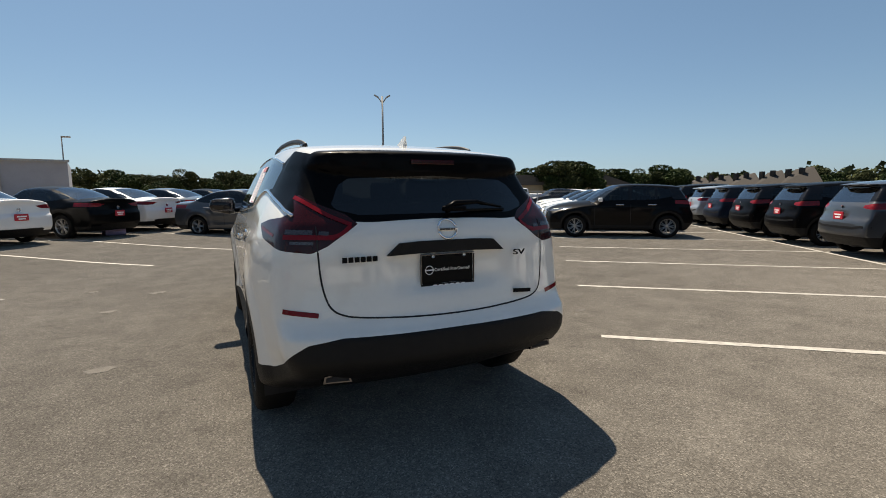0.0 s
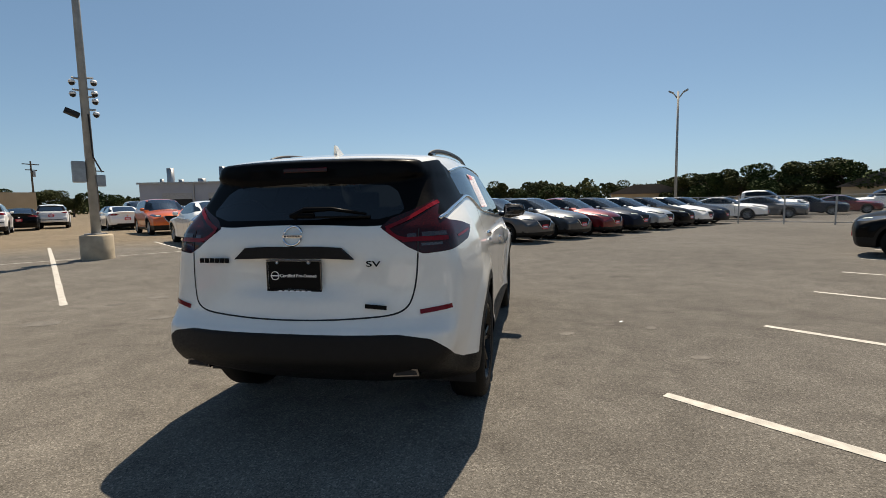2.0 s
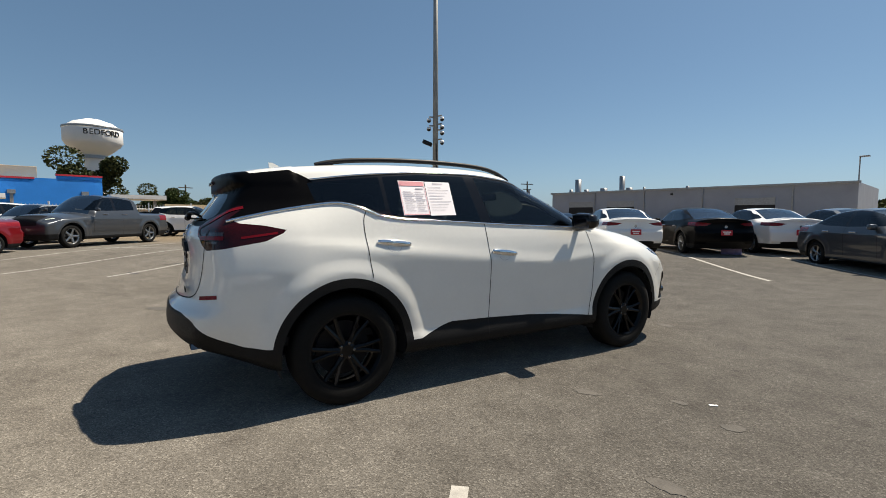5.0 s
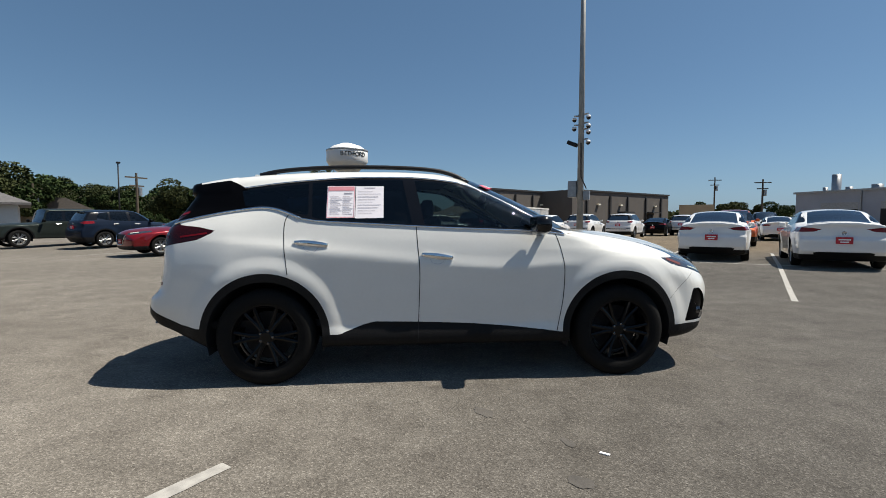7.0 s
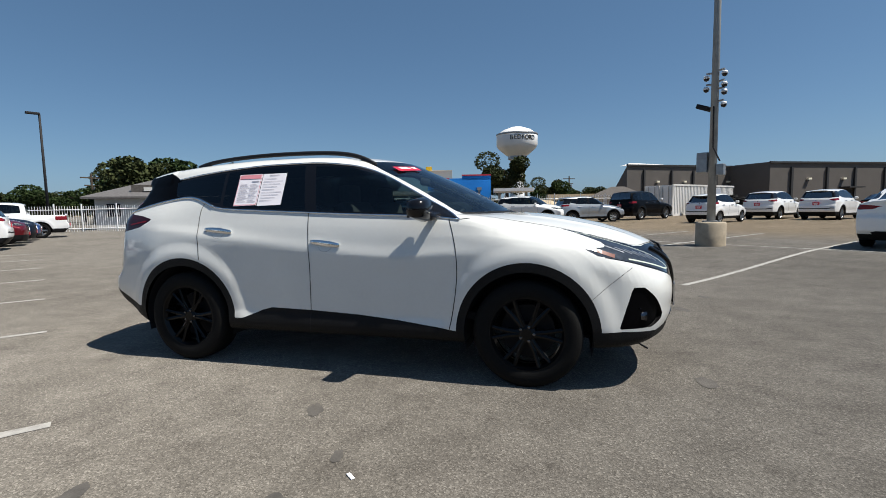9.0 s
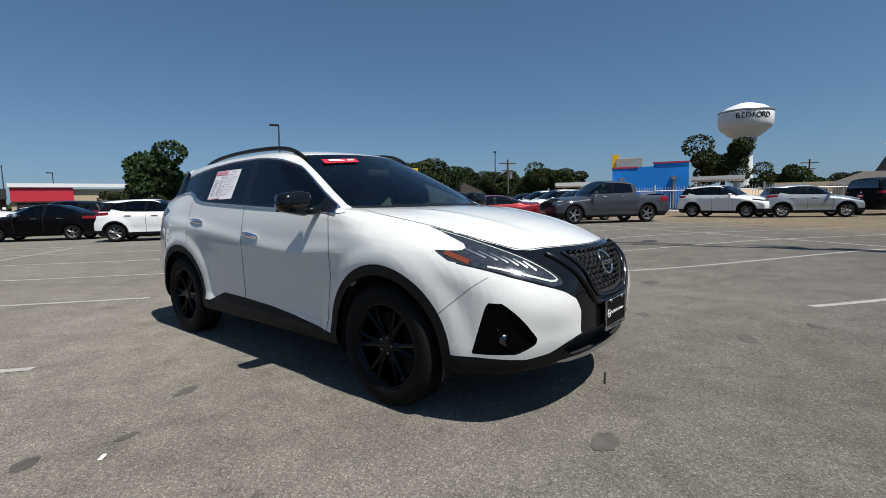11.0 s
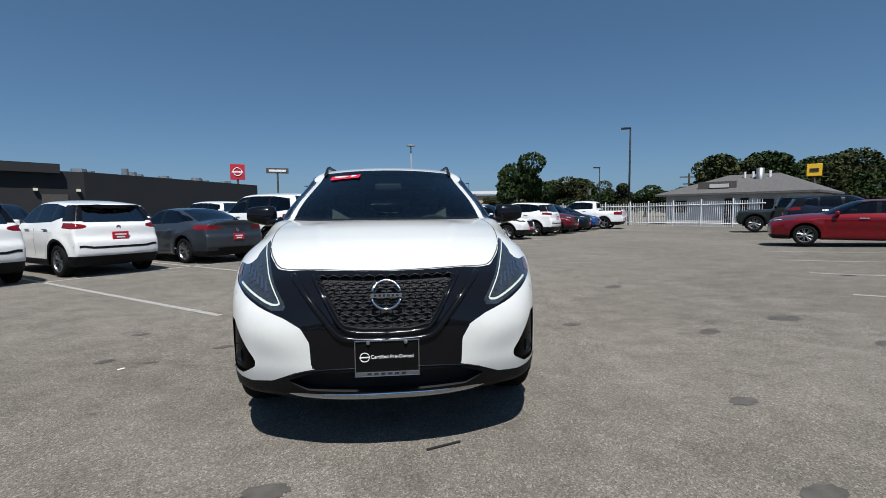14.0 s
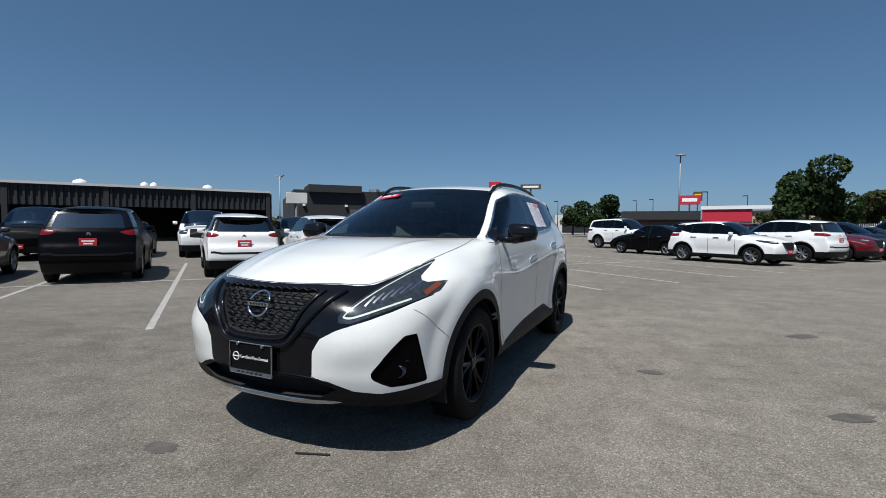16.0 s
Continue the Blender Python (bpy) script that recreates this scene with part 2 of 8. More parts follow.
def surface(F, lo, hi, h):
    """The skin of F < 0 inside a box, as vertices and triangles."""
    n = [int(math.ceil((hi[i] - lo[i]) / h)) + 1 for i in range(3)]
    ax = [lo[i] + h * np.arange(n[i]) for i in range(3)]
    X, Y, Z = np.meshgrid(*ax, indexing="ij")
    val = F(X, Y, Z)
    ins = val < 0
    c = np.zeros((n[0] - 1, n[1] - 1, n[2] - 1), int)
    offs = [(i, j, k) for i in (0, 1) for j in (0, 1) for k in (0, 1)]
    sl = lambda A, o: A[o[0]:A.shape[0] - 1 + o[0], o[1]:A.shape[1] - 1 + o[1], o[2]:A.shape[2] - 1 + o[2]]
    for o in offs:
        c += sl(ins, o)
    act = (c > 0) & (c < 8)
    idx = -np.ones(act.shape, int)
    I = np.argwhere(act)
    idx[act] = np.arange(len(I))
    corner = {o: val[I[:, 0] + o[0], I[:, 1] + o[1], I[:, 2] + o[2]] for o in offs}
    acc, cnt = np.zeros((len(I), 3)), np.zeros(len(I))
    for a in offs:
        for d in range(3):
            if a[d]:
                continue
            b = tuple(1 if q == d else a[q] for q in range(3))
            va, vb = corner[a], corner[b]
            x = (va < 0) != (vb < 0)
            t = np.where(x, va / np.where(x, va - vb, 1), 0)
            p = np.array(a, float)[None, :] + np.zeros((len(I), 3))
            p[:, d] = t
            acc += np.where(x[:, None], p, 0)
            cnt += x
    V = np.array(lo) + h * (I + acc / cnt[:, None])
    quads = []
    for d in range(3):
        e, f = (d + 1) % 3, (d + 2) % 3
        s0 = [slice(None)] * 3; s1 = [slice(None)] * 3
        s0[d] = slice(0, n[d] - 1); s1[d] = slice(1, n[d])
        A, B = ins[tuple(s0)], ins[tuple(s1)]
        P = np.argwhere(A != B)
        ok = (P[:, e] > 0) & (P[:, f] > 0) & (P[:, e] < n[e] - 1) & (P[:, f] < n[f] - 1)
        P = P[ok]
        flip = A[P[:, 0], P[:, 1], P[:, 2]]
        q = []
        for de, df in ((1, 1), (0, 1), (0, 0), (1, 0)):
            R = P.copy()
            R[:, e] -= de; R[:, f] -= df
            q.append(idx[R[:, 0], R[:, 1], R[:, 2]])
        q = np.stack(q, 1)
        q[~flip] = q[~flip][:, ::-1]
        quads.append(q)
    Q = np.concatenate(quads)
    eps = h * 0.05
    for _ in range(3):
        f0 = F(*V.T)
        g = np.stack([(F(*(V + np.eye(3)[k] * eps).T) - F(*(V - np.eye(3)[k] * eps).T)) / (2 * eps) for k in range(3)], 1)
        s = f0 / np.maximum((g * g).sum(1), 1e-6)
        st = g * s[:, None]
        L = np.linalg.norm(st, axis=1)
        V = V - st * np.minimum(1, 0.7 * h / np.maximum(L, 1e-9))[:, None]
    T = np.concatenate([Q[:, [0, 1, 2]], Q[:, [0, 2, 3]]])
    return V, T


def poly_d(a, b, pts):
    """Signed distance to a closed outline in a plane; negative inside."""
    P = np.array(pts, float)
    d2 = np.full(np.shape(a), 1e9)
    s = np.zeros(np.shape(a), bool)
    for i in range(len(P)):
        p, q = P[i], P[(i + 1) % len(P)]
        e = q - p
        t = np.clip(((a - p[0]) * e[0] + (b - p[1]) * e[1]) / max(e @ e, 1e-12), 0, 1)
        d2 = np.minimum(d2, (a - p[0] - t * e[0]) ** 2 + (b - p[1] - t * e[1]) ** 2)
        with np.errstate(divide="ignore", invalid="ignore"):
            x = p[0] + (b - p[1]) / (q[1] - p[1] if q[1] != p[1] else 1e-12) * e[0]
        s ^= ((p[1] > b) != (q[1] > b)) & (a < x)
    return np.where(s, -1, 1) * np.sqrt(d2)


class Skin:
    """A triangle skin that is cut along outlines into named pieces."""

    def __init__(self, V, T):
        self.V, self.T = V, T
        self.lab = np.zeros(len(T), int)
        self.names = ["paint"]
        self.normals()

    def normals(self):
        a, b, c = (self.V[self.T[:, k]] for k in range(3))
        fn = np.cross(b - a, c - a)
        N = np.zeros_like(self.V)
        for k in range(3):
            np.add.at(N, self.T[:, k], fn)
        self.N = N / np.maximum(np.linalg.norm(N, axis=1), 1e-12)[:, None]
        self.fn = fn / np.maximum(np.linalg.norm(fn, axis=1), 1e-12)[:, None]

    def cut(self, name, s, elig=None, over=("paint",)):
        """Gives the name to where s(x, y, z) < 0, on triangles where elig(normals, centres) holds."""
        if name not in self.names:
            self.names.append(name)
        new_lab = self.names.index(name)
        d = s(*self.V.T)
        d = np.where(np.abs(d) < 1e-5, -1e-5, d)
        cen = self.V[self.T].mean(1)
        ok = np.isin(self.lab, [self.names.index(o) for o in over if o in self.names]) if over else np.ones(len(self.T), bool)
        if elig is not None:
            ok &= elig(self.fn, cen)
        ind = d[self.T] < 0
        cnt = ind.sum(1)
        self.lab[ok & (cnt == 3)] = new_lab
        mix = np.where(ok & (cnt > 0) & (cnt < 3))[0]
        if not len(mix):
            return self
        V, N, mid = list(self.V), list(self.N), {}
        add_t, add_l = [], []

        def m(i, j):
            key = (min(i, j), max(i, j))
            if key not in mid:
                t = d[i] / (d[i] - d[j])
                mid[key] = len(V)
                V.append(self.V[i] + (self.V[j] - self.V[i]) * t)
                nn = self.N[i] + (self.N[j] - self.N[i]) * t
                N.append(nn / max(np.linalg.norm(nn), 1e-9))
            return mid[key]
        for f in mix:
            t, q, old = list(self.T[f]), list(ind[f]), self.lab[f]
            one = q.count(True) == 1
            k = q.index(True) if one else q.index(False)
            a, b, c = t[k], t[(k + 1) % 3], t[(k + 2) % 3]
            ab, ac = m(a, b), m(a, c)
            add_t += [(a, ab, ac), (ab, b, c), (ab, c, ac)]
            add_l += [new_lab, old, old] if one else [old, new_lab, new_lab]
        keep = np.ones(len(self.T), bool)
        keep[mix] = False
        self.T = np.concatenate([self.T[keep], np.array(add_t)])
        self.lab = np.concatenate([self.lab[keep], np.array(add_l)])
        self.fn_old = None
        self.V, self.N = np.array(V), np.array(N)
        a, b, c = (self.V[self.T[:, k]] for k in range(3))
        fn = np.cross(b - a, c - a)
        self.fn = fn / np.maximum(np.linalg.norm(fn, axis=1), 1e-12)[:, None]
        return self

    def piece(self, name, mat, parent, obname=None, label="", sink=None, pick=None):
        """Makes a mesh of one named piece; sink moves it, with walls back to the skin; pick chooses triangles by centre."""
        if name not in self.names:
            return None
        sel = self.lab == self.names.index(name)
        if pick is not None:
            sel &= pick(self.V[self.T].mean(1))
        T = self.T[sel]
        if not len(T):
            return None
        used, inv = np.unique(T, return_inverse=True)
        T = inv.reshape(-1, 3)
        V, N = self.V[used], self.N[used]
        if sink is not None:
            e = {}
            for t in T:
                for k in range(3):
                    i, j = t[k], t[(k + 1) % 3]
                    e[(i, j)] = 1
            rim = [(i, j) for (i, j) in e if (j, i) not in e]
            D = V + np.array(sink)
            n = len(V)
            V2 = np.concatenate([D, V])
            F = [tuple(t) for t in T] + [(j, i, i + n, j + n) for i, j in rim]
            me = mesh_from(obname or name, V2, F, mat, False)
        else:
            me = mesh_from(obname or name, V, T, mat, True, N)
        return child(obname or name, me, parent, label)

    def tree(self):
        from mathutils.bvhtree import BVHTree
        return BVHTree.FromPolygons([tuple(v) for v in self.V], [tuple(t) for t in self.T])


def resample(pts, step):
    P = [Vector((*p, 0)) if len(p) == 2 else Vector(p) for p in pts]
    out = []
    for a, b in zip(P, P[1:]):
        n = max(1, int((b - a).length / step))
        out += [a.lerp(b, i / n) for i in range(n)]
    out.append(P[-1])
    return out


def round_line(pts, n=3):
    """Softens the corners of an open line (Chaikin)."""
    P = [Vector((*p, 0)) if len(p) == 2 else Vector(p) for p in pts]
    for _ in range(n):
        Q = [P[0]]
        for a, b in zip(P, P[1:]):
            Q += [a.lerp(b, 0.25), a.lerp(b, 0.75)]
        Q.append(P[-1])
        P = Q
    return P


def on_skin(tree, pts, way, far=3.0):
    """Lays a flat line on a skin: way 'x+', 'x-', 'y+', 'y-' or 'z+' says from which side."""
    out = []
    for p in pts:
        a, b = p[0], p[1]
        o, d = {"x+": ((far, a, b), (-1, 0, 0)), "x-": ((-far, a, b), (1, 0, 0)), "y+": ((a, far, b), (0, -1, 0)),
                "y-": ((a, -far, b), (0, 1, 0)), "z+": ((a, b, far), (0, 0, -1))}[way]
        loc, nor, i, dist = tree.ray_cast(Vector(o), Vector(d))
        if loc is not None:
            out.append((loc, nor))
    return out


def bm_strip(laid, width, lift):
    """A ribbon along points laid on a skin."""
    bm = bmesh.new()
    rows = []
    for i, (p, n) in enumerate(laid):
        a, b = laid[max(0, i - 1)][0], laid[min(len(laid) - 1, i + 1)][0]
        d = (b - a)
        if d.length < 1e-7:
            continue
        s = d.cross(n).normalized() * (width / 2)
        rows.append((bm.verts.new(p + n * lift - s), bm.verts.new(p + n * lift + s)))
    for A, B in zip(rows, rows[1:]):
        bm.faces.new((A[0], A[1], B[1], B[0]))
    bmesh.ops.recalc_face_normals(bm, faces=bm.faces)
    return bm


# ---- wheels ----
def wheel_parts(parent, r, width, rim_mat, x, y, z, side, spokes=5, style="twin"):
    """A wheel of radius r at its hub; side +1 has its face towards +x."""
    wheel = child("wheel", None, parent)
    wheel.matrix_basis = pose(x, y, z, 0, 0, 0 if side > 0 else 180)
    rr = r * 0.70
    w = width / 2
    key = (round(r, 3), width, spokes, style, rim_mat.name)
    if key not in wheel_parts.store:
        prof = [(rr - 0.012, -w + 0.01), (rr + 0.01, -w), (r - 0.05, -w), (r - 0.018, -w + 0.012), (r, -w + 0.04), (r, w - 0.04), (r - 0.018, w - 0.012), (r - 0.05, w), (rr + 0.012, w - 0.004), (rr - 0.008, w - 0.012), (rr - 0.02, w - 0.03)]
        vs, fs = lathe(prof, 48)
        tyre = mesh_from("tyre", vs, fs, M["rubber"])
        barrel = bm_lathe([(rr - 0.005, -w + 0.02), (rr - 0.03, 0), (rr - 0.02, w - 0.035), (rr - 0.002, w - 0.018), (rr + 0.008, w - 0.010), (rr - 0.012, w - 0.012), (rr - 0.03, w - 0.04)], 48)
        back = bm_lathe([(0.0, -0.01), (rr * 0.72, -0.01), (rr * 0.72, -0.03), (0.0, -0.03)], 32)
        rim = join(barrel)
        for k in range(spokes):
            a = 2 * math.pi * k / spokes
            for off in ((-0.17, 0.17) if style == "twin" else (0.0,)):
                bm = bmesh.new()
                wi, wo = (rr * 0.07, rr * 0.048) if style == "twin" else (rr * 0.16, rr * 0.12)
                ring = []
                for t, q in ((0.16, wi), (0.5, (wi + wo) / 2 * 0.9), (1.0, wo)):
                    aa = a + off * (0.45 + 0.55 * t)
                    cx, cy = math.cos(aa) * rr * t * 0.97, math.sin(aa) * rr * t * 0.97
                    nx, ny = -math.sin(aa), math.cos(aa)
                    f = w - 0.035 - 0.012 * (1 - t) + 0.006 * t
                    ring.append([bm.verts.new((f, cx - nx * q, cy - ny * q)), bm.verts.new((f + 0.008, cx, cy)), bm.verts.new((f, cx + nx * q, cy + ny * q)),
                                 bm.verts.new((f - 0.035, cx + nx * q * 0.8, cy + ny * q * 0.8)), bm.verts.new((f - 0.035, cx - nx * q * 0.8, cy - ny * q * 0.8))])
                for A, B in zip(ring, ring[1:]):
                    for i in range(5):
                        bm.faces.new((A[i], A[(i + 1) % 5], B[(i + 1) % 5], B[i]))
                bmesh.ops.recalc_face_normals(bm, faces=bm.faces)
                rim = join(rim, bm)
        rim = join(rim, bm_lathe([(0.0, w - 0.03), (rr * 0.14, w - 0.03), (rr * 0.24, w - 0.045), (rr * 0.25, 0.0)], 24))
        me = bpy.data.meshes.new("rim"); rim.to_mesh(me); rim.free(); me.materials.append(rim_mat)
        disc = bpy.data.meshes.new("brake_disc"); back.to_mesh(disc); back.free(); disc.materials.append(M["disc_grey"])
        wheel_parts.store[key] = (tyre, me, disc)
    for nm, me in zip(("tyre", "rim", "brake_disc"), wheel_parts.store[key]):
        child(nm, me, wheel)
    return wheel


wheel_parts.store = {}


# ---- the white crossover ----
SUV_TOP = curve([(-2.4, 1.5), (-2.2, 1.553), (-2.0, 1.597), (-1.6, 1.655), (-1.2, 1.686), (-0.8, 1.702), (-0.4, 1.704), (0.0, 1.69), (0.25, 1.655), (0.5, 1.553), (0.8, 1.415), (1.05, 1.285), (1.17, 1.218), (1.24, 1.197), (1.35, 1.192), (1.6, 1.165), (1.9, 1.105), (2.1, 1.045), (2.25, 0.985), (2.36, 0.935), (2.5, 0.86)])
SUV_W = curve([(0.10, 0.83), (0.22, 0.895), (0.34, 0.932), (0.46, 0.936), (0.6, 0.9365), (0.8, 0.9365), (0.9, 0.933), (1.0, 0.921), (1.1, 0.902), (1.2, 0.875), (1.3, 0.845), (1.4, 0.803), (1.5, 0.757), (1.58, 0.715), (1.66, 0.655), (1.78, 0.5)])
SUV_CREASE = curve([(-2.4, 1.08), (-1.5, 1.06), (-0.9, 1.015), (-0.23, 0.945), (0.5, 0.89), (0.95, 0.92), (2.4, 0.9)])
SUV_FRONT = curve([(0.15, 2.06), (0.24, 2.20), (0.30, 2.33), (0.36, 2.40), (0.5, 2.435), (0.65, 2.435), (0.8, 2.415), (0.9, 2.38), (0.96, 2.345), (1.1, 2.2)])
SUV_REAR = curve([(0.15, -1.92), (0.3, -2.08), (0.40, -2.27), (0.47, -2.41), (0.56, -2.462), (0.66, -2.452), (0.71, -2.41), (0.76, -2.378), (0.9, -2.352), (1.05, -2.338), (1.14, -2.325), (1.2, -2.30), (1.235, -2.272), (1.32, -2.20), (1.42, -2.125), (1.55, -2.03), (1.7, -1.92)])
HUB_F, HUB_R, HUB_Z, TYRE_R = 1.4125, -1.4125, 0.374, 0.374


def suv_field(x, y, z):
    ax = np.abs(x)
    shift = 0.52 * ax ** 2 * sstep(-0.7, 0.3, y)
    crown = 0.032 * (ax / 0.65) ** 2.4 * (1 - sstep(0.1, 0.9, y)) + 0.012 * (ax / 0.65) ** 2 * sstep(0.9, 1.3, y)
    crown = crown - 0.007 * np.exp(-((ax - 0.50 + 0.16 * (y - 1.2)) / 0.045) ** 2) * sstep(1.2, 1.45, y) * (1 - sstep(2.0, 2.3, y))
    top = (z - SUV_TOP(y + shift) + crown) * np.where((y > 0.2) & (y < 1.2), 0.87, 0.99)
    w = SUV_W(z)
    # doors: a shoulder under the windows, a hollow flank, a lip above the sill
    doors = sstep(-1.75, -0.9, y) * (1 - sstep(0.75, 1.35, y))
    d = SUV_CREASE(y) - z
    w = w + doors * (0.009 * np.where(d < 0, np.exp(-(d / 0.06) ** 2), np.exp(-(d / 0.10) ** 2)) - 0.006 * np.exp(-((z - 0.90) / 0.16) ** 2))
    w = w - doors * 0.022 * np.clip(d / 0.42, 0, 1) * sstep(0.36, 0.47, z)
    # haunches over the wheels, and the flare round each arch
    for hy, zs, rise in ((HUB_F, 1.0, -0.05), (HUB_R, 1.06, -0.10)):
        r = np.sqrt((y - hy) ** 2 + (z - HUB_Z) ** 2)
        d = zs + rise * (y - hy) - z
        w = w + 0.014 * np.exp(-((y - hy) / 0.55) ** 2) * np.where(d < 0, np.exp(-(d / 0.06) ** 2), np.exp(-(d / 0.40) ** 2))
        w = w + 0.017 * (1 - sstep(0.515, 0.635, r)) * sstep(0.25, 0.45, z)
    w = w - 0.045 * sstep(0.95, 1.12, z) * sstep(1.0, 1.6, y)
    w = w - 0.115 * (1 - sstep(-2.45, -1.65, y)) - 0.13 * sstep(1.5, 2.4, y)
    # the cabin draws in towards the tail, the lower bumper is tucked in behind the tyres
    w = w - 0.088 * sstep(1.17, 1.40, z) * (1 - sstep(-2.40, -1.05, y))
    w = w - 0.05 * (1 - sstep(0.42, 0.64, z)) * (1 - sstep(-2.25, -1.85, y))
    side = ax - w
    front = y - (SUV_FRONT(z) - 0.40 * ax ** 2.6)
    d = z - (0.635 + 0.14 * (ax - 0.5))
    cheek = 0.026 * np.exp(-((ax - 0.60) / 0.19) ** 2) * np.where(d > 0, np.exp(-(d / 0.15) ** 2), np.exp(-(d / 0.11) ** 2))
    front = front - cheek
    rear = (SUV_REAR(z) + 0.27 * ax ** 2.5 + 0.04 * np.exp(-((ax - 0.0) / 0.30) ** 4 - ((z - 0.96) / 0.10) ** 4)) - y
    f = smax(top, side, 0.055 + 0.08 * sstep(0.9, 1.4, y))
    f = smax(f, front, 0.09 + 0.07 * sstep(0.5, 0.9, ax))
    f = smax(f, rear, 0.04 + 0.04 * sstep(0.5, 0.85, ax))
    f = smax(f, 0.285 - z, 0.05)
    spoiler = smax(smax(z - SUV_TOP(y) + crown, 1.435 + 0.22 * ax ** 3 - 0.05 * (y + 2.2) - z, 0.03), smax(-2.135 + 0.26 * ax ** 2.2 - y, ax - (w + 0.004), 0.06), 0.03)
    spoiler = np.maximum(spoiler, y + 1.7)
    return smin(f, spoiler, 0.02)


DLO = [(-1.60, 1.528), (-1.35, 1.565), (-1.10, 1.591), (-0.77, 1.618), (-0.316, 1.622), (0.05, 1.588), (0.33, 1.514), (0.60, 1.388), (0.775, 1.276), (0.945, 1.163), (0.72, 1.187), (0.40, 1.20), (0.04, 1.213), (-0.23, 1.226),
       (-0.67, 1.249), (-1.02, 1.266), (-1.15, 1.288), (-1.238, 1.325), (-1.326, 1.357), (-1.434, 1.374), (-1.58, 1.358), (-1.83, 1.316), (-2.07, 1.262), (-2.12, 1.245), (-2.14, 1.34), (-1.86, 1.52)]
BELT = [(0.945, 1.160)] + DLO[10:24]
TOPLINE = DLO[0:10]
TOP_Z = curve(TOPLINE)
REAR_EDGE = curve([(1.2, -1.45), (1.45, -1.53), (1.53, -1.60), (1.60, -1.74), (1.66, -1.86), (1.8, -1.95)])
BELT_Z = curve([(p[0], p[1]) for p in BELT] + [(-2.6, 1.235)])


def build_suv(base):
    V, T = surface(suv_field, (-1.06, -2.56, 0.14), (1.06, 2.52, 1.78), 0.019)
    sk = Skin(V, T)
    tree = sk.tree()
    out = lambda n, c: np.abs(n[:, 0]) > 0.22
    fro = lambda n, c: (c[:, 1] > 1.55)
    rea = lambda n, c: (c[:, 1] < -1.2)
    lid = lambda x, y, z: np.minimum(z - (SUV_TOP(y) - 0.032 * (np.abs(x) / 0.65) ** 2.4 - 0.014), y + 2.06 - 0.26 * np.abs(x) ** 2.2)
    for hy in (HUB_F, HUB_R):
        sk.cut("hole", lambda x, y, z: np.sqrt((y - hy) ** 2 + (z - HUB_Z) ** 2) - 0.432, lambda n, c: np.abs(c[:, 0]) > 0.5)
        sk.cut("arch", lambda x, y, z: np.maximum(np.sqrt(((y - hy) / 0.985) ** 2 + (z - HUB_Z) ** 2) - 0.497, 0.27 - z), lambda n, c: (np.abs(c[:, 0]) > 0.6) & (np.abs(c[:, 1] - hy) < 0.6))
    # side glass, pillars
    def pillar(x, y, z):
        ye = y + 0.52 * x * x
        return np.where(y > -0.5, 0.628 + 0.15 * sstep(0.2, 1.25, ye) - np.abs(x), -1.0)
    sk.cut("dlo", lambda x, y, z: np.maximum(poly_d(y, z, DLO), pillar(x, y, z)), lambda n, c: (np.abs(n[:, 0]) > 0.12) & (c[:, 2] > 1.1) & (np.abs(c[:, 0]) > 0.45))
    sk.cut("front_glass", lambda x, y, z: poly_d(y, z, [(-0.262, 1.60), (0.04, 1.572), (0.32, 1.498), (0.58, 1.376), (0.735, 1.275), (0.74, 1.20), (0.40, 1.218), (-0.185, 1.24)]) + 0.0, lambda n, c: np.abs(n[:, 0]) > 0.12, ("dlo",))
    sk.cut("rear_glass", lambda x, y, z: poly_d(y, z, [(-1.075, 1.572), (-0.77, 1.600), (-0.36, 1.604), (-0.285, 1.245), (-0.67, 1.266), (-1.0, 1.282), (-1.06, 1.30)]), out, ("dlo",))
    sk.cut("quarter_glass", lambda x, y, z: poly_d(y, z, [(-1.62, 1.505), (-1.105, 1.568), (-1.09, 1.312), (-1.17, 1.325), (-1.33, 1.375), (-1.45, 1.392), (-1.58, 1.378)]), out, ("dlo",))
    # windscreen
    def screen(x, y, z):
        ye = y + 0.52 * np.abs(x) ** 2
        return np.maximum(np.maximum(0.30 - ye, ye - 1.185), np.abs(x) - (0.585 + 0.15 * sstep(0.2, 1.25, ye)))
    sk.cut("screen", screen, lambda n, c: (n[:, 2] > 0.25) & (c[:, 1] > -0.3))
    sk.cut("cowl", lambda x, y, z: np.maximum(np.maximum(1.185 - (y + 0.52 * x * x), (y + 0.52 * x * x) - 1.235), np.abs(x) - 0.735), lambda n, c: (n[:, 2] > 0.25) & (c[:, 1] > 0.5))
    # rear: black upper part with its glass
    sk.cut("rear_black", lambda x, y, z: np.maximum(np.maximum(y - REAR_EDGE(z), BELT_Z(y) - z), lid(x, y, z)), rea, ("paint", "dlo"))
    wrap = lambda x, y: (np.abs(x) - 0.6) + (y + 2.3)
    sk.cut("rear_black", lambda x, y, z: np.maximum(lid(x, y, z), np.maximum(np.where(wrap(x, y) > 0.12, BELT_Z(y), 1.222 + 0.022 * sstep(0.35, 0.6, np.abs(x)) - 0.02 * (np.abs(x) / 0.5) ** 2) - z, y + 1.9)), rea)
